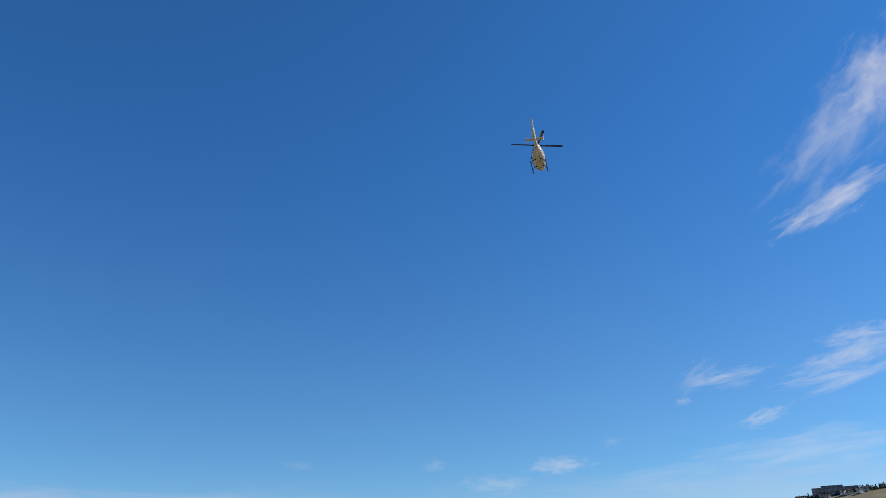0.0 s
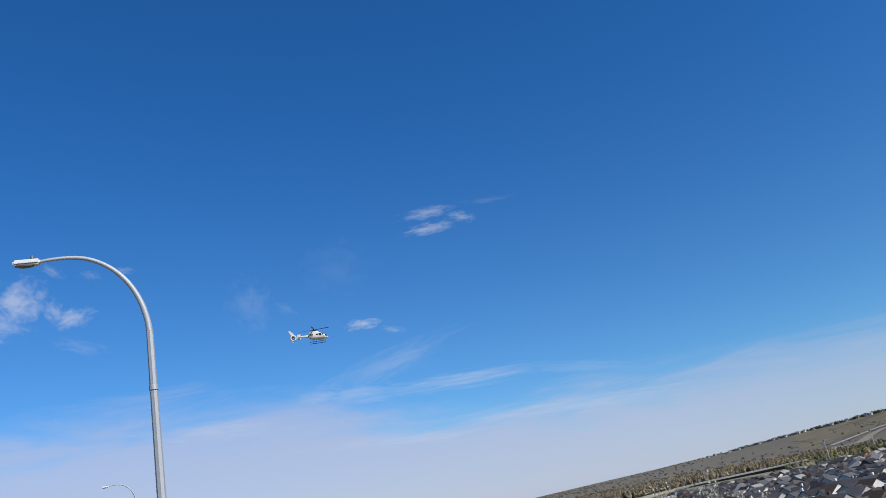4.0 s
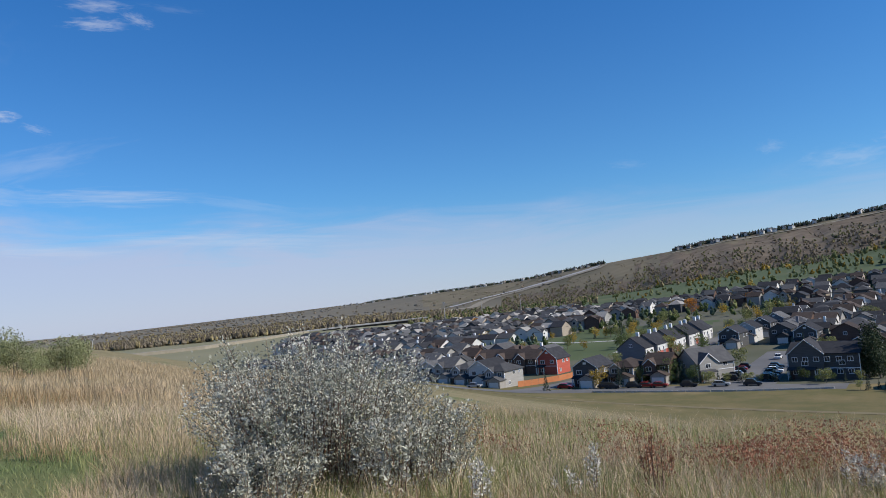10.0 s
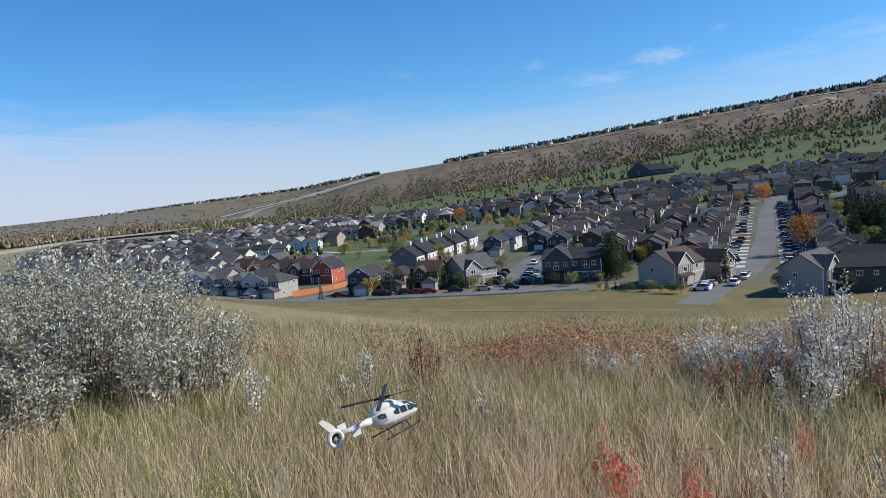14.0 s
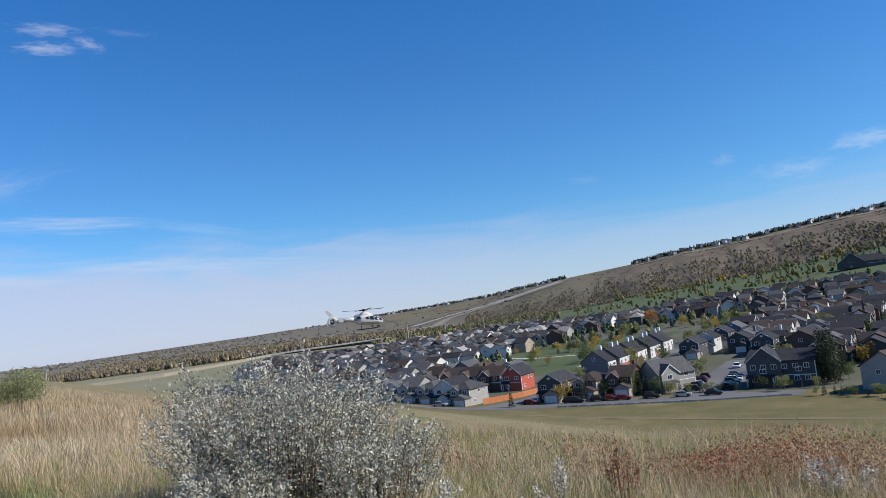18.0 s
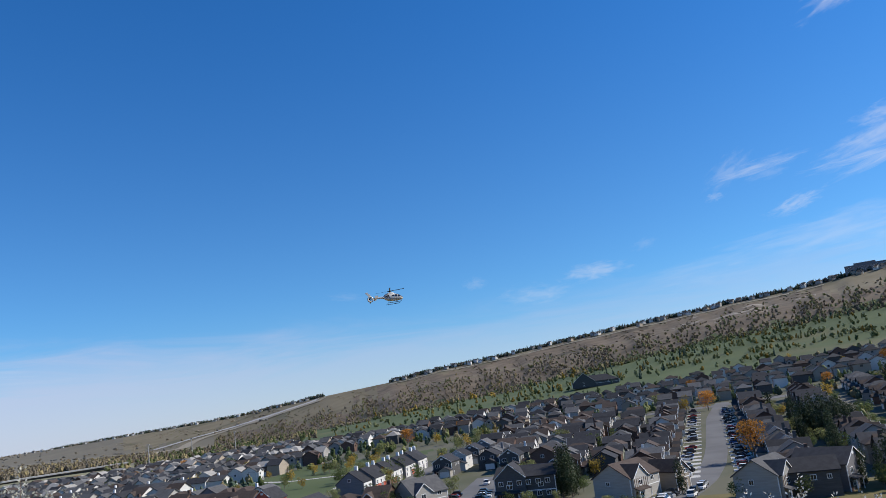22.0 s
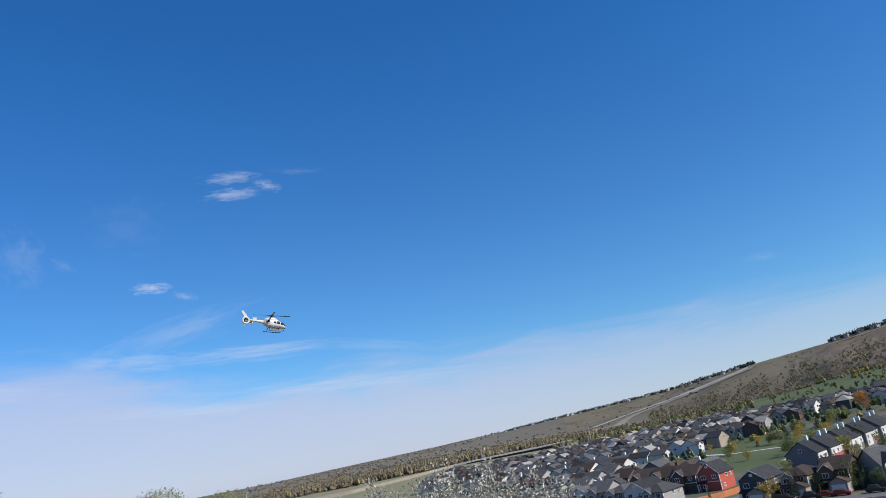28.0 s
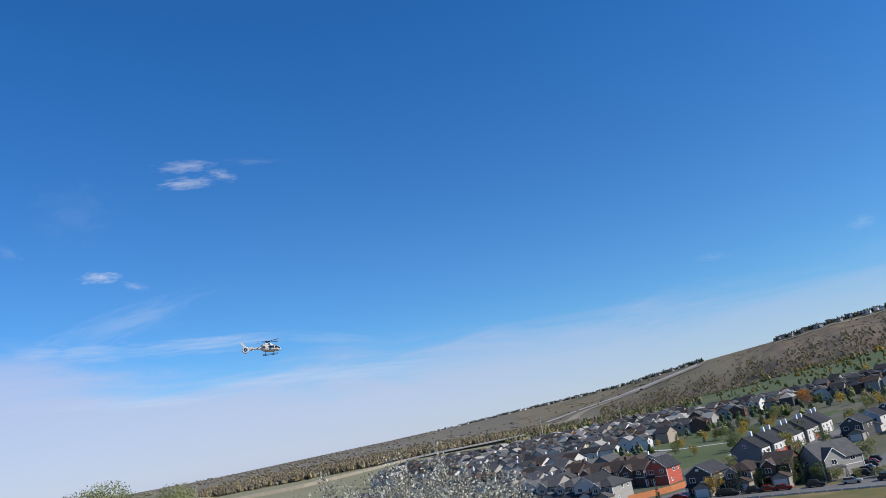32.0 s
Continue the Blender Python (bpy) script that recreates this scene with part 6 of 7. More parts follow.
for k in range(6):
    park(("dark", "dark", "silver", "dark", "red", "dark")[k], -70.5 - k * 0.9 + rng.uniform(-0.4, 0.4), 212 + k * 5, 188)
    park(("dark", "silver", "dark", "white", "dark", "dark")[k], -60.5 - k * 0.9 + rng.uniform(-0.4, 0.4), 213 + k * 5, 8)
for k, c in enumerate(("dark", "dark", "red", "dark", "silver", "dark")):
    park(c, -100 + k * 7.4 + rng.uniform(-1, 1), 193.6 + k * 1.3 + 3.2, 10)
park("white", -71, 262, 95), park("silver", -139, 187.5, 12)

# ---- fences ----
M_REDWOOD = surface("orange_stained_wood", (0.42, 0.15, 0.06), (0.48, 0.19, 0.08), 1.0, 0.8, fine=6)


def fence(label, pts, tall, mat, step=2.4):
    root = new("fence")
    tagged(root, label, "fence")
    for (a0, b0), (a1, b1) in zip(pts, pts[1:]):
        n_ = max(1, int(math.hypot(a1 - a0, b1 - b0) / step))
        for k in range(n_):
            p, q = town(a0 + (a1 - a0) * k / n_, b0 + (b1 - b0) * k / n_), town(a0 + (a1 - a0) * (k + 0.94) / n_, b0 + (b1 - b0) * (k + 0.94) / n_)
            bm = bmesh.new()
            z = float(height(*p))
            slab(bm, [(p[0], p[1], z + tall), (q[0], q[1], z + tall), (q[0] + 0.06, q[1] + 0.1, z + tall), (p[0] + 0.06, p[1] + 0.1, z + tall)], tall + 0.2)
            mesh_part("panel", bm, mat, root)
    return root


fence("orange-stained wooden garden fence by the corner house", [(-129, 196), (-124, 212), (-122, 232)], 1.7, M_REDWOOD)
fence("low grey post fence along the field edge", [(-100, 188), (-60, 194), (-42, 199)], 0.4, M_CONCRETE, 3.0)

# ---- hilltop street ----
M_STEEL = surface("galvanised_steel", (0.34, 0.36, 0.38), (0.42, 0.44, 0.46), 1.5, 0.6, metal=0.35, fine=14, stretch=(1, 1, 0.2))
M_HEAD = surface("lamp_housing", (0.55, 0.56, 0.56), (0.62, 0.63, 0.63), 2, 0.5, fine=9)
M_LENS = surface("lamp_lens", (0.10, 0.10, 0.10), (0.16, 0.16, 0.15), 6, 0.2, fine=20)


def street_lamp(x, y, z, turn, tall=8.25):
    """A tapered steel pole with a long curved arm; the arm points along local +x."""
    root = new("street_lamp")
    tagged(root, "galvanised steel street lamp with a long curved arm", "street lamp", "street lamps")
    v, f = [], []
    tube(v, f, [(0, 0, 0), (0, 0, tall * 0.4), (0, 0, tall * 0.78)], 0.105, 0.072, 8)
    stuff_mesh("pole", v, f, M_STEEL, "", "", parent=root)
    v, f = [], []
    k = tall / 7.9
    arm = [(0, 0, 6.14 * k), (0.03, 0, 6.4 * k), (0.12, 0, 6.75 * k), (0.28, 0, 7.1 * k), (0.5, 0, 7.4 * k), (0.78, 0, 7.64 * k), (1.1, 0, 7.8 * k), (1.4, 0, 7.86 * k), (1.75, 0, 7.86 * k), (2.1, 0, 7.82 * k)]
    curve = []
    for i in range(len(arm) - 1):
        p0, p1, p2, p3 = (Vector(arm[max(0, min(len(arm) - 1, i + j))]) for j in (-1, 0, 1, 2))
        for t in (0, 0.25, 0.5, 0.75):
            curve.append(0.5 * (2 * p1 + (p2 - p0) * t + (2 * p0 - 5 * p1 + 4 * p2 - p3) * t * t + (3 * p1 - p0 - 3 * p2 + p3) * t ** 3))
    tube(v, f, curve + [Vector(arm[-1])], 0.070, 0.034, 12, (0, 1, 0))
    bent = stuff_mesh("arm", v, f, M_STEEL, "", "", parent=root)
    bent.data.polygons.foreach_set("use_smooth", [True] * len(bent.data.polygons))
    bm = bmesh.new()
    bmesh.ops.create_cone(bm, cap_ends=True, segments=14, radius1=0.094, radius2=0.090, depth=0.10, matrix=pose(0, 0, 5.2))
    mesh_part("collar", bm, M_STEEL, root)
    bm = bmesh.new()
    bmesh.ops.create_cube(bm, size=1, matrix=pose(2.3, 0, 7.82 * k) @ Matrix.Diagonal((0.52, 0.24, 0.13, 1)))
    for vert in bm.verts:
        if vert.co.x > 2.4:
            vert.co.y *= 0.6
        if vert.co.z > 7.82 * k:
            vert.co.y *= 0.75
    bmesh.ops.bevel(bm, geom=bm.edges[:], offset=0.035, segments=2, affect="EDGES")
    head = mesh_part("lamp_head", bm, M_HEAD, root)
    bm = bmesh.new()
    bmesh.ops.create_uvsphere(bm, u_segments=12, v_segments=6, radius=1, matrix=pose(2.34, 0, 7.75 * k) @ Matrix.Diagonal((0.19, 0.09, 0.045, 1)))
    mesh_part("lens", bm, M_LENS, head)
    bm = bmesh.new()
    bmesh.ops.create_cone(bm, cap_ends=True, segments=10, radius1=0.035, radius2=0.03, depth=0.09, matrix=pose(2.2, 0, 7.92 * k))
    mesh_part("photocell", bm, M_LENS, root)
    bm = bmesh.new()
    bmesh.ops.create_cone(bm, cap_ends=True, segments=14, radius1=0.2, radius2=0.18, depth=0.12, matrix=pose(0, 0, 0.05))
    mesh_part("base", bm, M_CONCRETE, root)
    root.matrix_basis = pose(x, y, z, 0, 0, turn)
    return root


px, py = polar(-69.3, 16.9)
street_lamp(px, py, float(height(px, py)), 249)
for az_, d_, tall_ in ((-70.9, 72, 7.3), (-68.6, 128, 7.6)):
    px, py = polar(az_, d_)
    street_lamp(px, py, float(height(px, py)), 249, tall_)

HILL_ROAD = [polar(-100, 28), polar(-86, 42), polar(-78, 58), polar(-73.6, 78), polar(-71, 104), polar(-67, 150)]
ribbon("road", HILL_ROAD, 9, M_ASPHALT, 0.04, "grey asphalt street on the hilltop", "road", 4)


def beside(points, off):
    """The same line, moved sideways."""
    out = []
    for i, p in enumerate(points):
        t = (Vector(points[min(i + 1, len(points) - 1)]) - Vector(points[max(i - 1, 0)])).normalized()
        out.append((p[0] - t.y * off, p[1] + t.x * off))
    return out


for off in (-4.7, 4.7):
    ribbon("kerb", beside(HILL_ROAD, off), 0.35, M_CONCRETE, 0.15, "pale concrete kerb along the hilltop street", "kerb", 4)


def hydrant(x, y):
    root = new("fire_hydrant")
    tagged(root, "pale yellow fire hydrant on the grass verge", "hydrant")
    bm = bmesh.new()
    bmesh.ops.create_cone(bm, cap_ends=True, segments=12, radius1=0.13, radius2=0.11, depth=0.6, matrix=pose(0, 0, 0.3))
    mesh_part("barrel", bm, M_HYDRANT, root)
    bm = bmesh.new()
    bmesh.ops.create_uvsphere(bm, u_segments=12, v_segments=8, radius=0.13, matrix=pose(0, 0, 0.6))
    mesh_part("bonnet", bm, M_HYDRANT, root)
    for sx in (-1, 1):
        bm = bmesh.new()
        bmesh.ops.create_cone(bm, cap_ends=True, segments=10, radius1=0.06, radius2=0.06, depth=0.12, matrix=pose(sx * 0.16, 0, 0.42, 0, 90))
        mesh_part("outlet", bm, M_HYDRANT, root)
    root.location = (x, y, float(height(x, y)))


M_HYDRANT = surface("hydrant_paint", (0.62, 0.56, 0.34), (0.68, 0.62, 0.40), 2, 0.5, fine=9)
hydrant(*polar(-70.4, 70))


def hill_house(label, wall, roof, az, far_off, turn, **kw):
    ob = house(label, wall, roof, **kw)
    ob["group"] = "houses on the hilltop"
    x, y = polar(az, far_off)
    ob.matrix_basis = pose(x, y, float(height(x, y)) - 0.1, 0, 0, turn)
    return ob


hill_house("bungalow with a small brown gable and pale roof", "brown", "pale", -79.6, 74, 66, w=6.4, d=9, eave=1.7, pitch=0.46, style="front", garage=True, porch=False)
hill_house("tan bungalow with brown gables and a pale roof", "brown", "pale", -78.2, 92, 60, w=9.5, d=13, eave=2.5, pitch=0.46, style="front", garage=False)
hill_house("white-walled bungalow with a dark roof and a white chimney", "white", "dark", -80.6, 98, 70, w=9, d=11, eave=4.0, pitch=0.3, style="side", garage=False, chimney=True)
hill_house("grey-roofed cottage with a porch", "pale grey", "grey", -74.9, 98, 58, w=6.5, d=8, eave=2.2, pitch=0.36, style="front", garage=False)
hill_house("white gabled house with a pale roof", "white", "pale", -72.8, 118, 52, w=9, d=11, eave=2.6, pitch=0.36, style="side", garage=False, chimney=True)
hill_house("white house with a dark roof on the hilltop street", "white", "dark", -72.9, 140, 58, w=13, d=14, eave=3.0, pitch=0.40, style="front", garage=False)
hill_house("tan house at the end of the hilltop street", "tan", "brown", -69.9, 150, 40, w=9, d=11, eave=3.0, pitch=0.5, style="front", garage=False)
hill_house("blue-grey two-storey house with a steep gable", "slate blue", "grey", -84.0, 71.5, 142, w=7.6, d=9, eave=4.3, pitch=0.62, style="front", garage=False)
S2 = spruce("spruce", "blue-green spruce on the hilltop street", 7.2, 4.7, 2600)
S2["group"] = "trees on the hilltop"
stand(S2, *polar(-71.85, 86), 0.6)
stand(S2, *polar(-76.1, 112), 1.12)
stand(S2, *polar(-71.1, 93), 0.5)
for az_, d_, s_ in ((-75.5, 92, 0.35), (-73.6, 96, 0.3), (-72.8, 95, 0.35), (-76.6, 96, 0.3)):
    stand(T_GREEN[0], *polar(az_, d_), s_ * 0.6)
for az_, d_, s_ in ((-74.4, 160, 0.9), (-79.8, 150, 0.8)):
    stand(T_POPLAR, *polar(az_, d_), s_ * 0.55)
stand(T_GOLD[1], *polar(-70.5, 96), 0.45)
# leafy clump and shrubs at the meadow's edge
M_PALEBARK = surface("pale_poplar_bark", (0.36, 0.34, 0.29), (0.46, 0.44, 0.38), 1.0, 0.9, fine=6)
CLUMP = tree("poplar_sapling", "slender poplar sapling in a clump at the meadow edge", "grey green", 5.0, 2.2, 1900, 0.11, 14, 9, 0.04, group="trees on the hilltop", bark=M_PALEBARK)
for k in range(22):
    az_ = -69.4 + 5.0 * rng.random()
    stand(CLUMP, *polar(az_, rng.uniform(47, 60)), rng.uniform(0.72, 0.95) - 0.05 * abs(az_ + 67.5))
SHRUB = tree("shrub", "grey-green shrub at the edge of the meadow", "grey green", 2.2, 2.4, 1500, 0.095, 10, 0, group="trees on the hilltop")
for k in range(46):
    az_ = -64.2 + 14.2 * k / 45 + rng.uniform(-0.4, 0.4)
    d_ = rng.uniform(44, 56)
    px, py = polar(az_, d_)
    stand(SHRUB, px, py, rng.uniform(0.4, 1.05) * float(np.interp(az_, (-64, -61.5, -58, -54, -51), (0.85, 0.8, 1.05, 1.2, 1.0))), 0.1)
BARE = tree("bare_shrub", "grey leafless shrub at the edge of the meadow", "brush", 2.6, 2.0, 800, 0.08, 9, 9, 0.1, group="trees on the hilltop", bark=M_PALEBARK)
for az_, d_, s_ in ((-64.6, 47, 0.85), (-63.6, 48, 0.8), (-62.8, 46, 0.7), (-64.1, 52, 0.9), (-60.2, 48, 0.6)):
    stand(BARE, *polar(az_, d_), s_)
# steel waste container
M_SKIP = surface("blue_grey_container", (0.17, 0.23, 0.29), (0.22, 0.28, 0.34), 0.8, 0.6, fine=6)
skip = new("waste_container")
tagged(skip, "blue-grey ribbed steel waste container by the street", "container")
bm = bmesh.new()
box(bm, -3, -1.1, 0.1, 3, 1.1, 1.7)
mesh_part("bin", bm, M_SKIP, skip)
for k in range(9):
    bm = bmesh.new()
    box(bm, -2.9 + k * 0.7, -1.2, 0.1, -2.78 + k * 0.7, -1.09, 1.7)
    mesh_part("rib", bm, M_SKIP, skip)
px, py = polar(-78.9, 76)
skip.matrix_basis = pose(px, py, float(height(px, py)), 0, 0, 75)
c_ = park("white", 0, 0, 0)
px, py = polar(-70.6, 90)
c_.matrix_basis = pose(px, py, float(height(px, py)) + 0.05, 0, 0, 120)
# far post frame on the pasture
goal = new("post_frame")
tagged(goal, "thin pale goal-like frame on the pasture", "frame")
for dx in (-3.5, 3.5):
    bm = bmesh.new()
    box(bm, dx - 0.15, -0.15, 0, dx + 0.15, 0.15, 6)
    mesh_part("post", bm, M_TRIM, goal)
bm = bmesh.new()
box(bm, -3.5, -0.15, 5.7, 3.5, 0.15, 6)
mesh_part("crossbar", bm, M_TRIM, goal)
px, py = polar(-48.6, 760)
goal.location = (px, py, float(height(px, py)))


# ---- the model helicopter ----
M_WHITE = surface("off_white_shell", (0.57, 0.54, 0.48), (0.64, 0.61, 0.55), 6, 0.3, fine=60)
M_GREY = surface("grey_shell_band", (0.30, 0.31, 0.32), (0.35, 0.36, 0.37), 6, 0.35, fine=60)
M_BLACK = surface("black_plastic", (0.018, 0.018, 0.02), (0.03, 0.03, 0.032), 8, 0.4, fine=60)
M_TINT = surface("tinted_canopy", (0.015, 0.017, 0.02), (0.022, 0.024, 0.028), 4, 0.08, spec=0.8)


def shell(sections, sides=20):
    """A skin through upright oval sections (x, middle z, half width, half height, squareness)."""
    bm = bmesh.new()
    rings = []
    for x, zc, hw, hh, sq in sections:
        ring = []
        for k in range(sides):
            a = 2 * math.pi * k / sides
            c, s = math.cos(a), math.sin(a)
            p = 2 / sq
            ring.append(bm.verts.new((x, hw * math.copysign(abs(c) ** p, c), zc + hh * math.copysign(abs(s) ** p, s))))
        rings.append(ring)
    for r, q in zip(rings, rings[1:]):
        for k in range(sides):
            bm.faces.new((r[k], q[k], q[(k + 1) % sides], r[(k + 1) % sides]))
    bm.faces.new(rings[0]), bm.faces.new(rings[-1][::-1])
    bmesh.ops.recalc_face_normals(bm, faces=bm.faces)
    return bm


HULL = [(-0.070, 0.008, 0.012, 0.014, 2.2), (-0.050, 0.004, 0.026, 0.026, 2.3), (-0.020, 0.000, 0.036, 0.036, 2.6), (0.020, -0.002, 0.040, 0.040, 2.8), (0.060, -0.003, 0.040, 0.040, 2.8), (0.090, -0.006, 0.038, 0.036, 2.6), (0.115, -0.012, 0.033, 0.029, 2.4), (0.135, -0.018, 0.024, 0.021, 2.2), (0.147, -0.022, 0.012, 0.011, 2.0), (0.150, -0.023, 0.003, 0.003, 2.0)]


def hull_at(x):
    xs = [h[0] for h in HULL]
    return [float(np.interp(x, xs, [h[i] for h in HULL])) for i in (1, 2, 3, 4)]


def skin_patch(name, parent, mat, xs, lo, hi, side, lift=0.0012, label=""):
    """A thin pane that follows the hull between two heights (fractions of the half height)."""
    bm = bmesh.new()
    rows = []
    for i, x in enumerate(xs):
        zc, hw, hh, sq = hull_at(x)
        l, h = lo[i], hi[i]
        row_ = []
        for t in (0, 0.33, 0.67, 1):
            s = l + (h - l) * t
            y = hw * max(0.0, 1 - abs(s) ** sq) ** (1 / sq)
            row_.append(bm.verts.new((x, side * (y + lift), zc + hh * s)))
        rows.append(row_)
    for r, q in zip(rows, rows[1:]):
        for k in range(3):
            bm.faces.new((r[k], q[k], q[k + 1], r[k + 1]) if side < 0 else (r[k], r[k + 1], q[k + 1], q[k]))
    return mesh_part(name, bm, mat, parent, label, True)


def helicopter():
    root = new("model_helicopter")
    tagged(root, "small white model helicopter with dark windows flying over the meadow", "helicopter")
    hull = mesh_part("fuselage", shell(HULL), M_WHITE, root, "glossy white shell", True)
    for s in (-1, 1):
        skin_patch("window", hull, M_TINT, (0.088, 0.098, 0.108, 0.116), (-0.02, -0.02, 0.0, 0.05), (0.66, 0.62, 0.52, 0.3), s, label="dark side window")
        skin_patch("window", hull, M_TINT, (0.052, 0.065, 0.082), (0.02, 0.0, -0.02), (0.62, 0.66, 0.66), s, label="dark side window")
        skin_patch("window", hull, M_TINT, (0.022, 0.034, 0.045), (0.22, 0.1, 0.05), (0.5, 0.56, 0.58), s, label="dark side window")
        skin_patch("intake", hull, M_BLACK, (-0.045, -0.03, -0.012), (0.3, 0.18, 0.2), (0.7, 0.75, 0.62), s, label="black rear intake")
        skin_patch("side_stripe", hull, M_GREY, (-0.05, -0.01, 0.04, 0.09, 0.12), (-0.78, -0.72, -0.68, -0.66, -0.6), (-0.55, -0.46, -0.42, -0.42, -0.4), s, label="grey band along the flank")
        skin_patch("windscreen", hull, M_TINT, (0.100, 0.112, 0.124, 0.136, 0.144), (0.7, 0.4, 0.12, 0.0, -0.1), (0.98, 0.97, 0.96, 0.9, 0.8), s, label="dark wrap-round windscreen")
        skin_patch("engine_panel", hull, M_GREY, (-0.06, -0.05, -0.03, -0.012), (-0.3, -0.3, -0.25, -0.2), (0.7, 0.8, 0.8, 0.7), s, label="dull grey engine panel")
        skin_patch("roof_panel", hull, M_BLACK, (0.078, 0.09, 0.100, 0.108), (0.74, 0.74, 0.74, 0.72), (0.99, 0.99, 0.99, 0.99), s, label="black roof panel")
    mesh_part("cowling", shell([(-0.062, 0.030, 0.008, 0.006, 2.2), (-0.04, 0.036, 0.020, 0.014, 2.4), (0.0, 0.040, 0.024, 0.018, 2.6), (0.04, 0.040, 0.022, 0.016, 2.6), (0.065, 0.034, 0.012, 0.008, 2.2)], 14), M_WHITE, root, "", True)
    mesh_part("tail_boom", shell([(-0.060, 0.010, 0.016, 0.016, 2.2), (-0.10, 0.013, 0.012, 0.012, 2), (-0.15, 0.016, 0.0085, 0.0095, 2), (-0.205, 0.018, 0.006, 0.008, 2)], 12), M_WHITE, root, "", True)
    # ducted tail fan
    bm = bmesh.new()
    seg = 28
    ring = []
    for k in range(seg):
        a = 2 * math.pi * k / seg
        ring.append([bm.verts.new((-0.224 + r * math.cos(a), y, 0.012 + r * math.sin(a))) for r, y in ((0.021, -0.010), (0.034, -0.008), (0.036, 0.0), (0.034, 0.008), (0.021, 0.010))])
    for k in range(seg):
        r, q = ring[k], ring[(k + 1) % seg]
        for j in range(5):
            bm.faces.new((r[j], q[j], q[(j + 1) % 5], r[(j + 1) % 5]))
    bmesh.ops.recalc_face_normals(bm, faces=bm.faces)
    mesh_part("fan_duct", bm, M_WHITE, root, "", True)
    bm = bmesh.new()
    prism(bm, [(-0.206, 0.036), (-0.240, 0.044), (-0.272, 0.094), (-0.252, 0.098), (-0.222, 0.066)], -0.004, 0.004, "y")
    mesh_part("tail_fin", bm, M_WHITE, root)
    bm = bmesh.new()
    prism(bm, [(-0.235, -0.018), (-0.215, -0.018), (-0.228, -0.034), (-0.238, -0.034)], -0.003, 0.003, "y")
    mesh_part("lower_fin", bm, M_WHITE, root)
    bm = bmesh.new()
    box(bm, -0.170, -0.052, 0.014, -0.148, 0.052, 0.017)
    mesh_part("stabiliser", bm, M_WHITE, root)
    for s in (-1, 1):
        bm = bmesh.new()
        box(bm, -0.178, s * 0.052 - 0.001, 0.002, -0.142, s * 0.052 + 0.001, 0.034)
        mesh_part("end_plate", bm, M_WHITE, root)
    fan = new("tail_fan")
    fan.parent = root
    fan.location = (-0.224, 0, 0.012)
    bm = bmesh.new()
    bmesh.ops.create_cone(bm, cap_ends=True, segments=12, radius1=0.008, radius2=0.006, depth=0.012, matrix=pose(0, 0, 0, 90))
    mesh_part("fan_hub", bm, M_GREY, fan)
    for k in range(8):
        bm = bmesh.new()
        a = k * 45
        vs = [bm.verts.new(Matrix.Rotation(radians(a), 3, "Y") @ Vector(p)) for p in ((0.006, -0.002, -0.003), (0.021, -0.003, -0.005), (0.021, 0.003, 0.005), (0.006, 0.002, 0.003))]
        bm.faces.new(vs)
        mesh_part("fan_blade", bm, M_BLACK, fan)
    # skids
    for s in (-1, 1):
        v, f = [], []
        tube(v, f, [(0.118, s * 0.046, -0.058), (0.108, s * 0.046, -0.066), (0.06, s * 0.046, -0.068), (0.0, s * 0.046, -0.068), (-0.05, s * 0.046, -0.068)], 0.0028, 0.0028, 8)
        stuff_mesh("skid", v, f, M_BLACK, "", "", parent=root)
        for x in (-0.015, 0.07):
            v, f = [], []
            tube(v, f, [(x, s * 0.012, -0.040), (x, s * 0.034, -0.046), (x, s * 0.046, -0.067)], 0.0026, 0.0026, 8)
            stuff_mesh("skid_strut", v, f, M_BLACK, "", "", parent=root)
    bm = bmesh.new()
    bmesh.ops.create_cone(bm, cap_ends=True, segments=12, radius1=0.006, radius2=0.004, depth=0.020, matrix=pose(0.012, 0, 0.064))
    mesh_part("mast", bm, M_BLACK, root)
    rotor = new("main_rotor")
    rotor.parent = root
    rotor.location = (0.012, 0, 0.073)
    bm = bmesh.new()
    bmesh.ops.create_cone(bm, cap_ends=True, segments=14, radius1=0.013, radius2=0.010, depth=0.014)
    mesh_part("rotor_hub", bm, M_BLACK, rotor)
    for k in range(4):
        bm = bmesh.new()
        box(bm, 0.008, -0.0045, -0.004, 0.032, 0.0045, 0.004)
        m = Matrix.Rotation(radians(90 * k), 4, "Z")
        bm.transform(m)
        mesh_part("blade_grip", bm, M_BLACK, rotor)
        bm = bmesh.new()
        v = [bm.verts.new(p) for p in ((0.028, -0.006, 0.001), (0.155, -0.009, 0.004), (0.165, -0.006, 0.004), (0.165, 0.006, 0.001), (0.155, 0.007, 0.001), (0.028, 0.007, 0.0))]
        w = [bm.verts.new((p.co.x, p.co.y, p.co.z + 0.0014)) for p in v]
        bm.faces.new(v[::-1]), bm.faces.new(w)
        for i in range(6):
            bm.faces.new((v[i], v[(i + 1) % 6], w[(i + 1) % 6], w[i]))
        bm.transform(m)
        mesh_part("blade", bm, M_BLACK, rotor)
    return root, rotor, fan


heli, heli_rotor, heli_fan = helicopter()


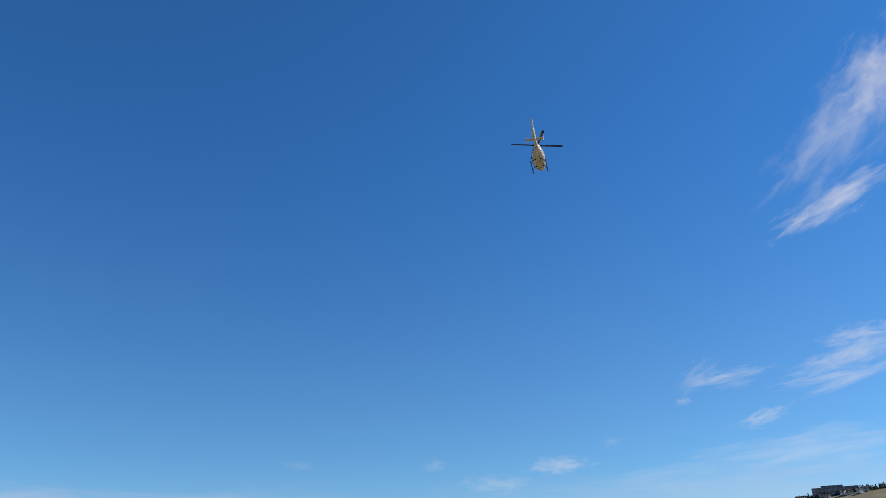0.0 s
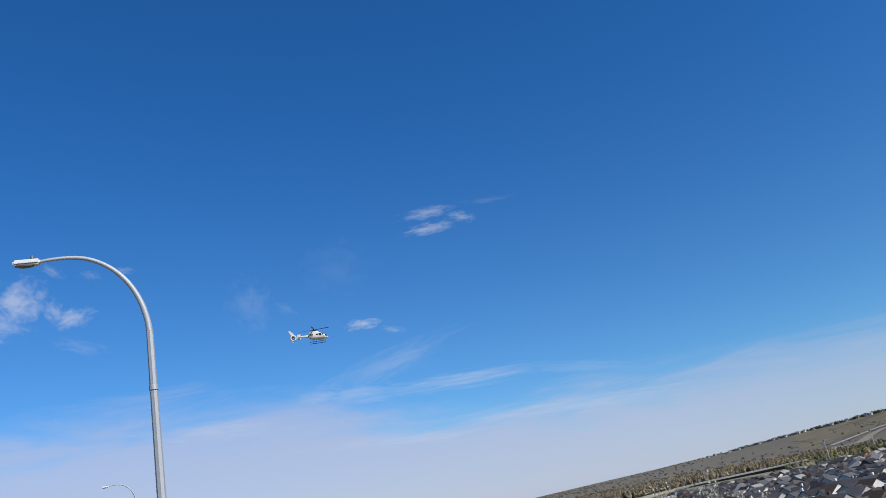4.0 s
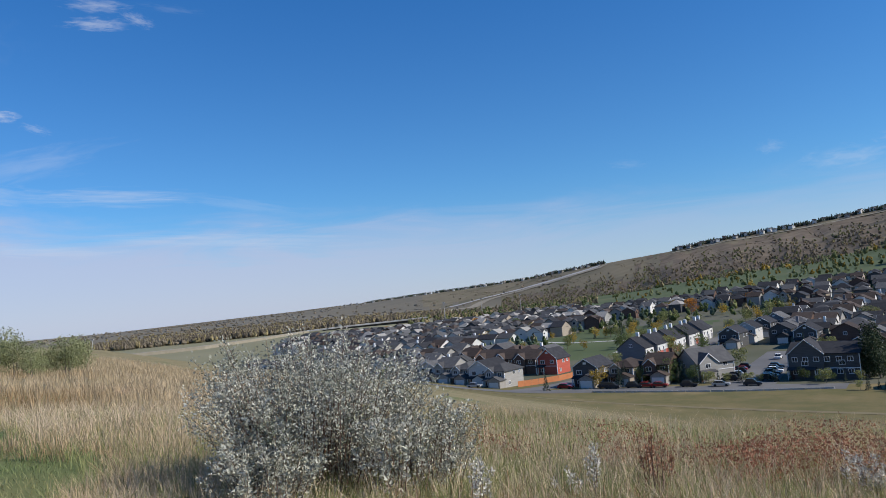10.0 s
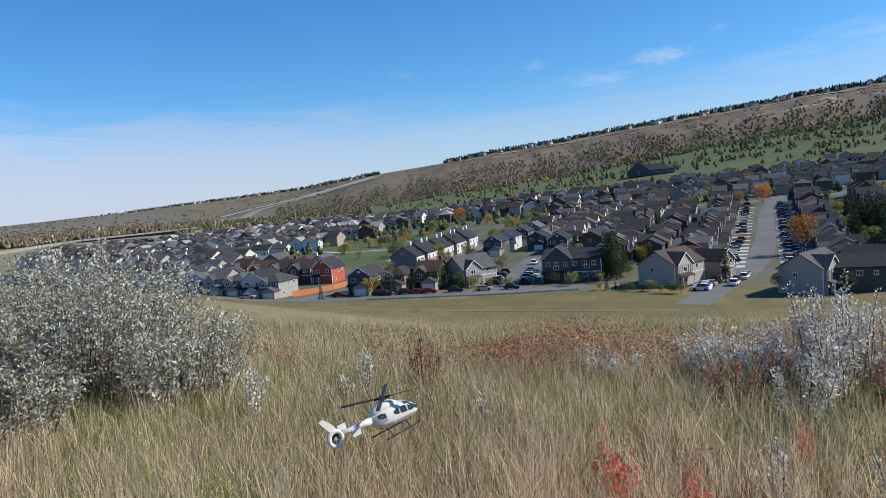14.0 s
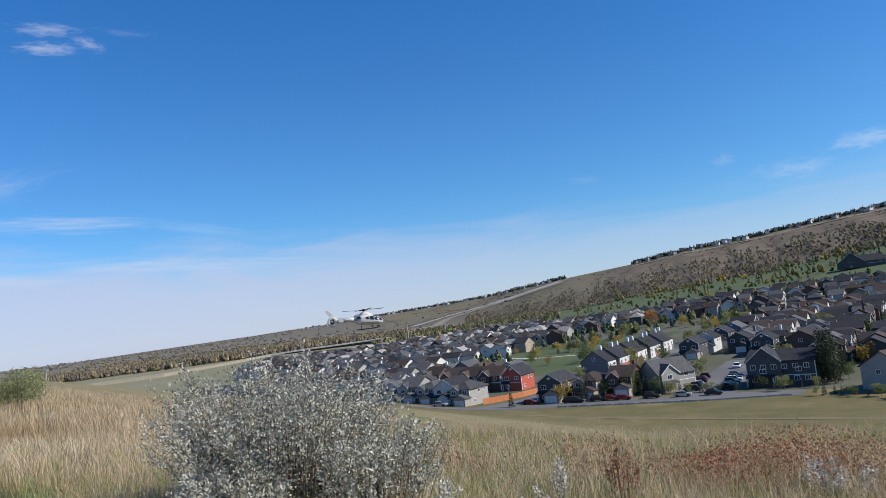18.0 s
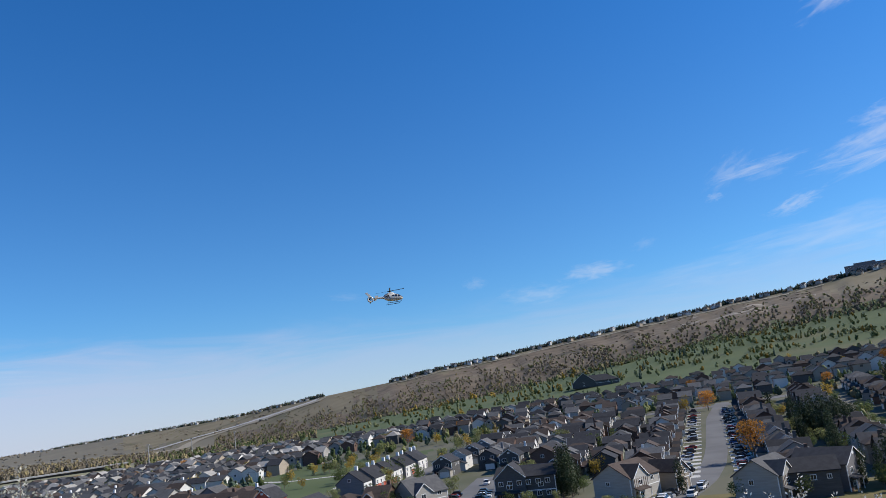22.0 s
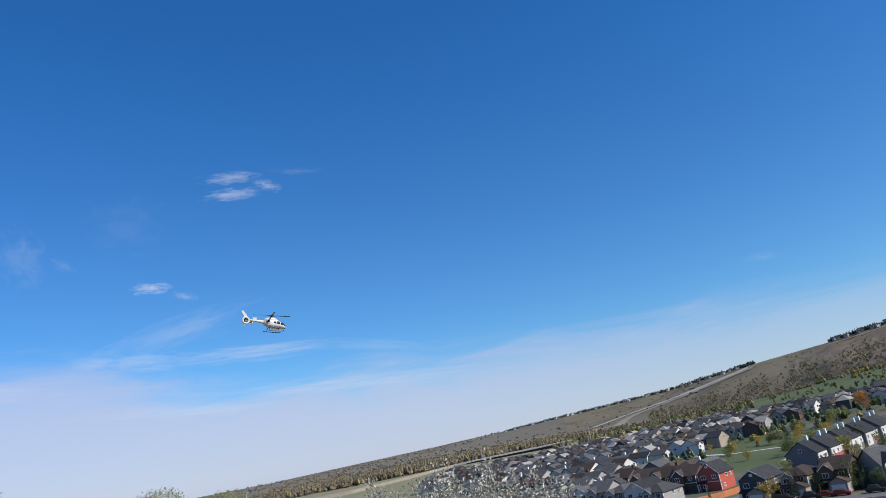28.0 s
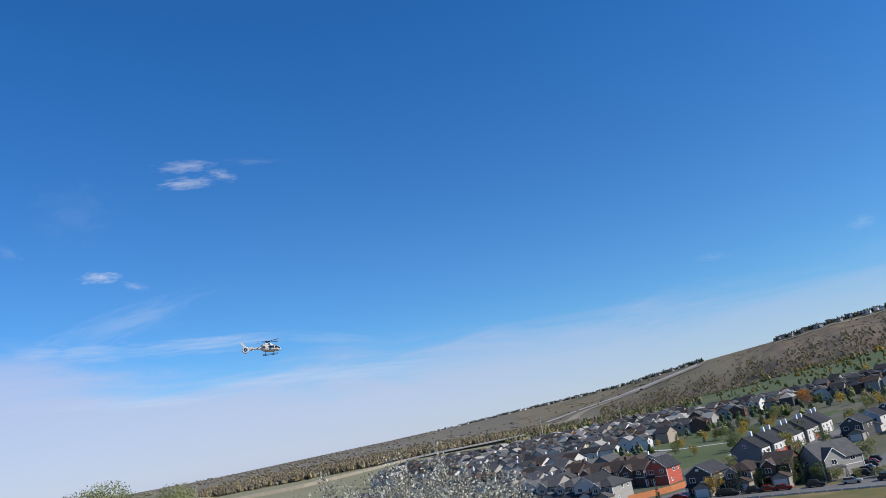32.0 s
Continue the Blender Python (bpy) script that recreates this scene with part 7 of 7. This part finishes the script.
def motions():
    walk(heli, [
        (0, pose(0.673, 4.103, 4.156, -0.3, 0.5, 76.5)),
        (0.5, pose(0.484, 4.949, 4.093, 0.1, 0.7, 80.5)),
        (1, pose(-0.118, 5.652, 4.112, -1.2, 1.6, 82.6)),
        (1.5, pose(-0.826, 6.207, 4.248, -1.6, 7.9, 73.7)),
        (2, pose(-2.000, 6.997, 4.293, -2.8, 6.0, 64.0)),
        (2.5, pose(-3.346, 6.366, 3.868, -3.4, 3.7, 36.0)),
        (3, pose(-4.719, 5.517, 3.626, -1.7, 1.0, 44.6)),
        (3.5, pose(-6.297, 4.903, 3.556, 0.4, 0.5, 54.2)),
        (4, pose(-7.047, 4.455, 3.745, 0.5, 0.9, 57.9)),
        (4.5, pose(-7.086, 4.063, 3.862, 0.5, -0.6, 58.5)),
        (6.5, pose(-6.223, 3.798, 2.206, 0.4, 2.1, 48.7)),
        (7, pose(-5.415, 3.481, 1.812, 0.5, 2.9, 49.3)),
        (7.5, pose(-4.469, 3.223, 1.398, 0.4, 2.9, 46.1)),
        (8, pose(-3.558, 3.167, 1.228, 0.0, 2.3, 40.3)),
        (8.5, pose(-2.565, 3.185, 0.934, -0.1, 1.5, 36.9)),
        (9, pose(-2.202, 3.045, 0.804, -0.2, 0.2, 41.0)),
        (9.5, pose(-2.116, 2.891, 0.664, -0.2, 0.4, 46.3)),
        (10, pose(-1.777, 2.960, 0.662, -0.4, -0.0, 45.3)),
        (10.5, pose(-1.146, 3.153, 0.740, -0.4, -0.4, 38.4)),
        (11, pose(-0.824, 2.864, 0.880, -0.6, -0.6, 42.5)),
        (11.5, pose(-0.766, 2.698, 0.876, -0.7, -0.5, 46.3)),
        (12, pose(-0.616, 2.565, 0.843, -0.8, -0.6, 46.1)),
        (12.5, pose(-0.531, 2.871, 0.860, -3.8, -1.6, 45.0)),
        (13, pose(-0.307, 2.796, 0.964, -5.2, -8.0, 43.0)),
        (13.5, pose(-0.385, 2.845, 0.930, -5.2, -10.0, 44.1)),
        (14, pose(-0.668, 2.808, 0.840, -5.0, -9.5, 47.0)),
        (14.5, pose(-1.095, 2.775, 0.810, -4.1, -8.5, 51.6)),
        (15, pose(-2.116, 3.252, 0.589, -0.6, -0.8, 51.3)),
        (15.5, pose(-2.817, 3.151, 0.621, -0.4, 0.3, 48.0)),
        (17.5, pose(-3.178, 4.784, 1.371, 0.1, -0.5, 33.6)),
        (18, pose(-2.659, 5.103, 1.700, -1.9, 0.2, 29.6)),
        (18.5, pose(-2.428, 5.958, 1.911, -3.9, -1.0, 28.1)),
        (19, pose(-2.184, 6.765, 2.024, -3.8, -3.1, 25.8)),
        (19.5, pose(-2.094, 7.668, 1.952, -4.9, -2.3, 25.2)),
        (20, pose(-2.145, 8.754, 1.643, -3.9, -3.3, 25.7)),
        (20.5, pose(-1.948, 8.797, 1.941, -5.9, -1.3, 24.4)),
        (21, pose(-1.761, 9.135, 2.333, -2.9, -1.5, 22.8)),
        (21.5, pose(-1.379, 8.851, 2.701, -3.8, -2.5, 20.7)),
        (22, pose(-0.998, 8.581, 2.905, -4.8, -3.7, 18.4)),
        (22.5, pose(-0.974, 7.783, 3.011, -4.8, -1.7, 18.9)),
        (23, pose(-0.905, 7.209, 3.150, -4.6, -1.2, 16.9)),
        (23.5, pose(-0.907, 6.818, 3.117, -4.6, 0.8, 15.4)),
        (24, pose(-0.895, 6.292, 3.135, 0.5, 2.9, 11.9)),
        (24.5, pose(-0.774, 5.618, 3.246, -3.5, 4.8, 11.6)),
        (26.5, pose(-1.676, 5.878, 3.724, -1.9, 3.5, 74.4)),
        (27, pose(-2.745, 5.584, 3.352, -1.5, 3.7, 78.7)),
        (27.5, pose(-3.761, 4.862, 3.031, -0.7, 5.0, 74.1)),
        (28, pose(-5.025, 4.865, 3.006, 3.2, 9.2, 66.4)),
        (28.5, pose(-6.020, 5.410, 2.981, 3.1, 4.4, 58.4)),
        (29, pose(-6.249, 5.934, 3.055, 0.7, 1.5, 44.7)),
        (29.5, pose(-6.225, 6.368, 3.094, -2.0, 1.5, 16.6)),
        (30, pose(-6.208, 6.574, 3.203, -4.3, -0.4, 7.6)),
        (30.5, pose(-5.951, 6.421, 3.095, -5.0, -2.4, 17.1)),
        (31, pose(-5.860, 6.340, 2.945, -5.6, -2.4, 30.9)),
        (31.5, pose(-5.961, 6.263, 2.853, -2.4, 1.4, 39.8)),
        (32, pose(-5.815, 6.206, 2.864, 0.7, 1.4, 41.3)),
    ])
    steps = range(0, 32 * 30 + 1)
    walk(heli_rotor, [(k / 30, pose(0.012, 0, 0.073, 0, 0, (20 + 53 * k) % 360)) for k in steps])
    walk(heli_fan, [(k / 30, pose(-0.224, 0, 0.012, 0, (61 * k) % 360, 0)) for k in steps])


motions()
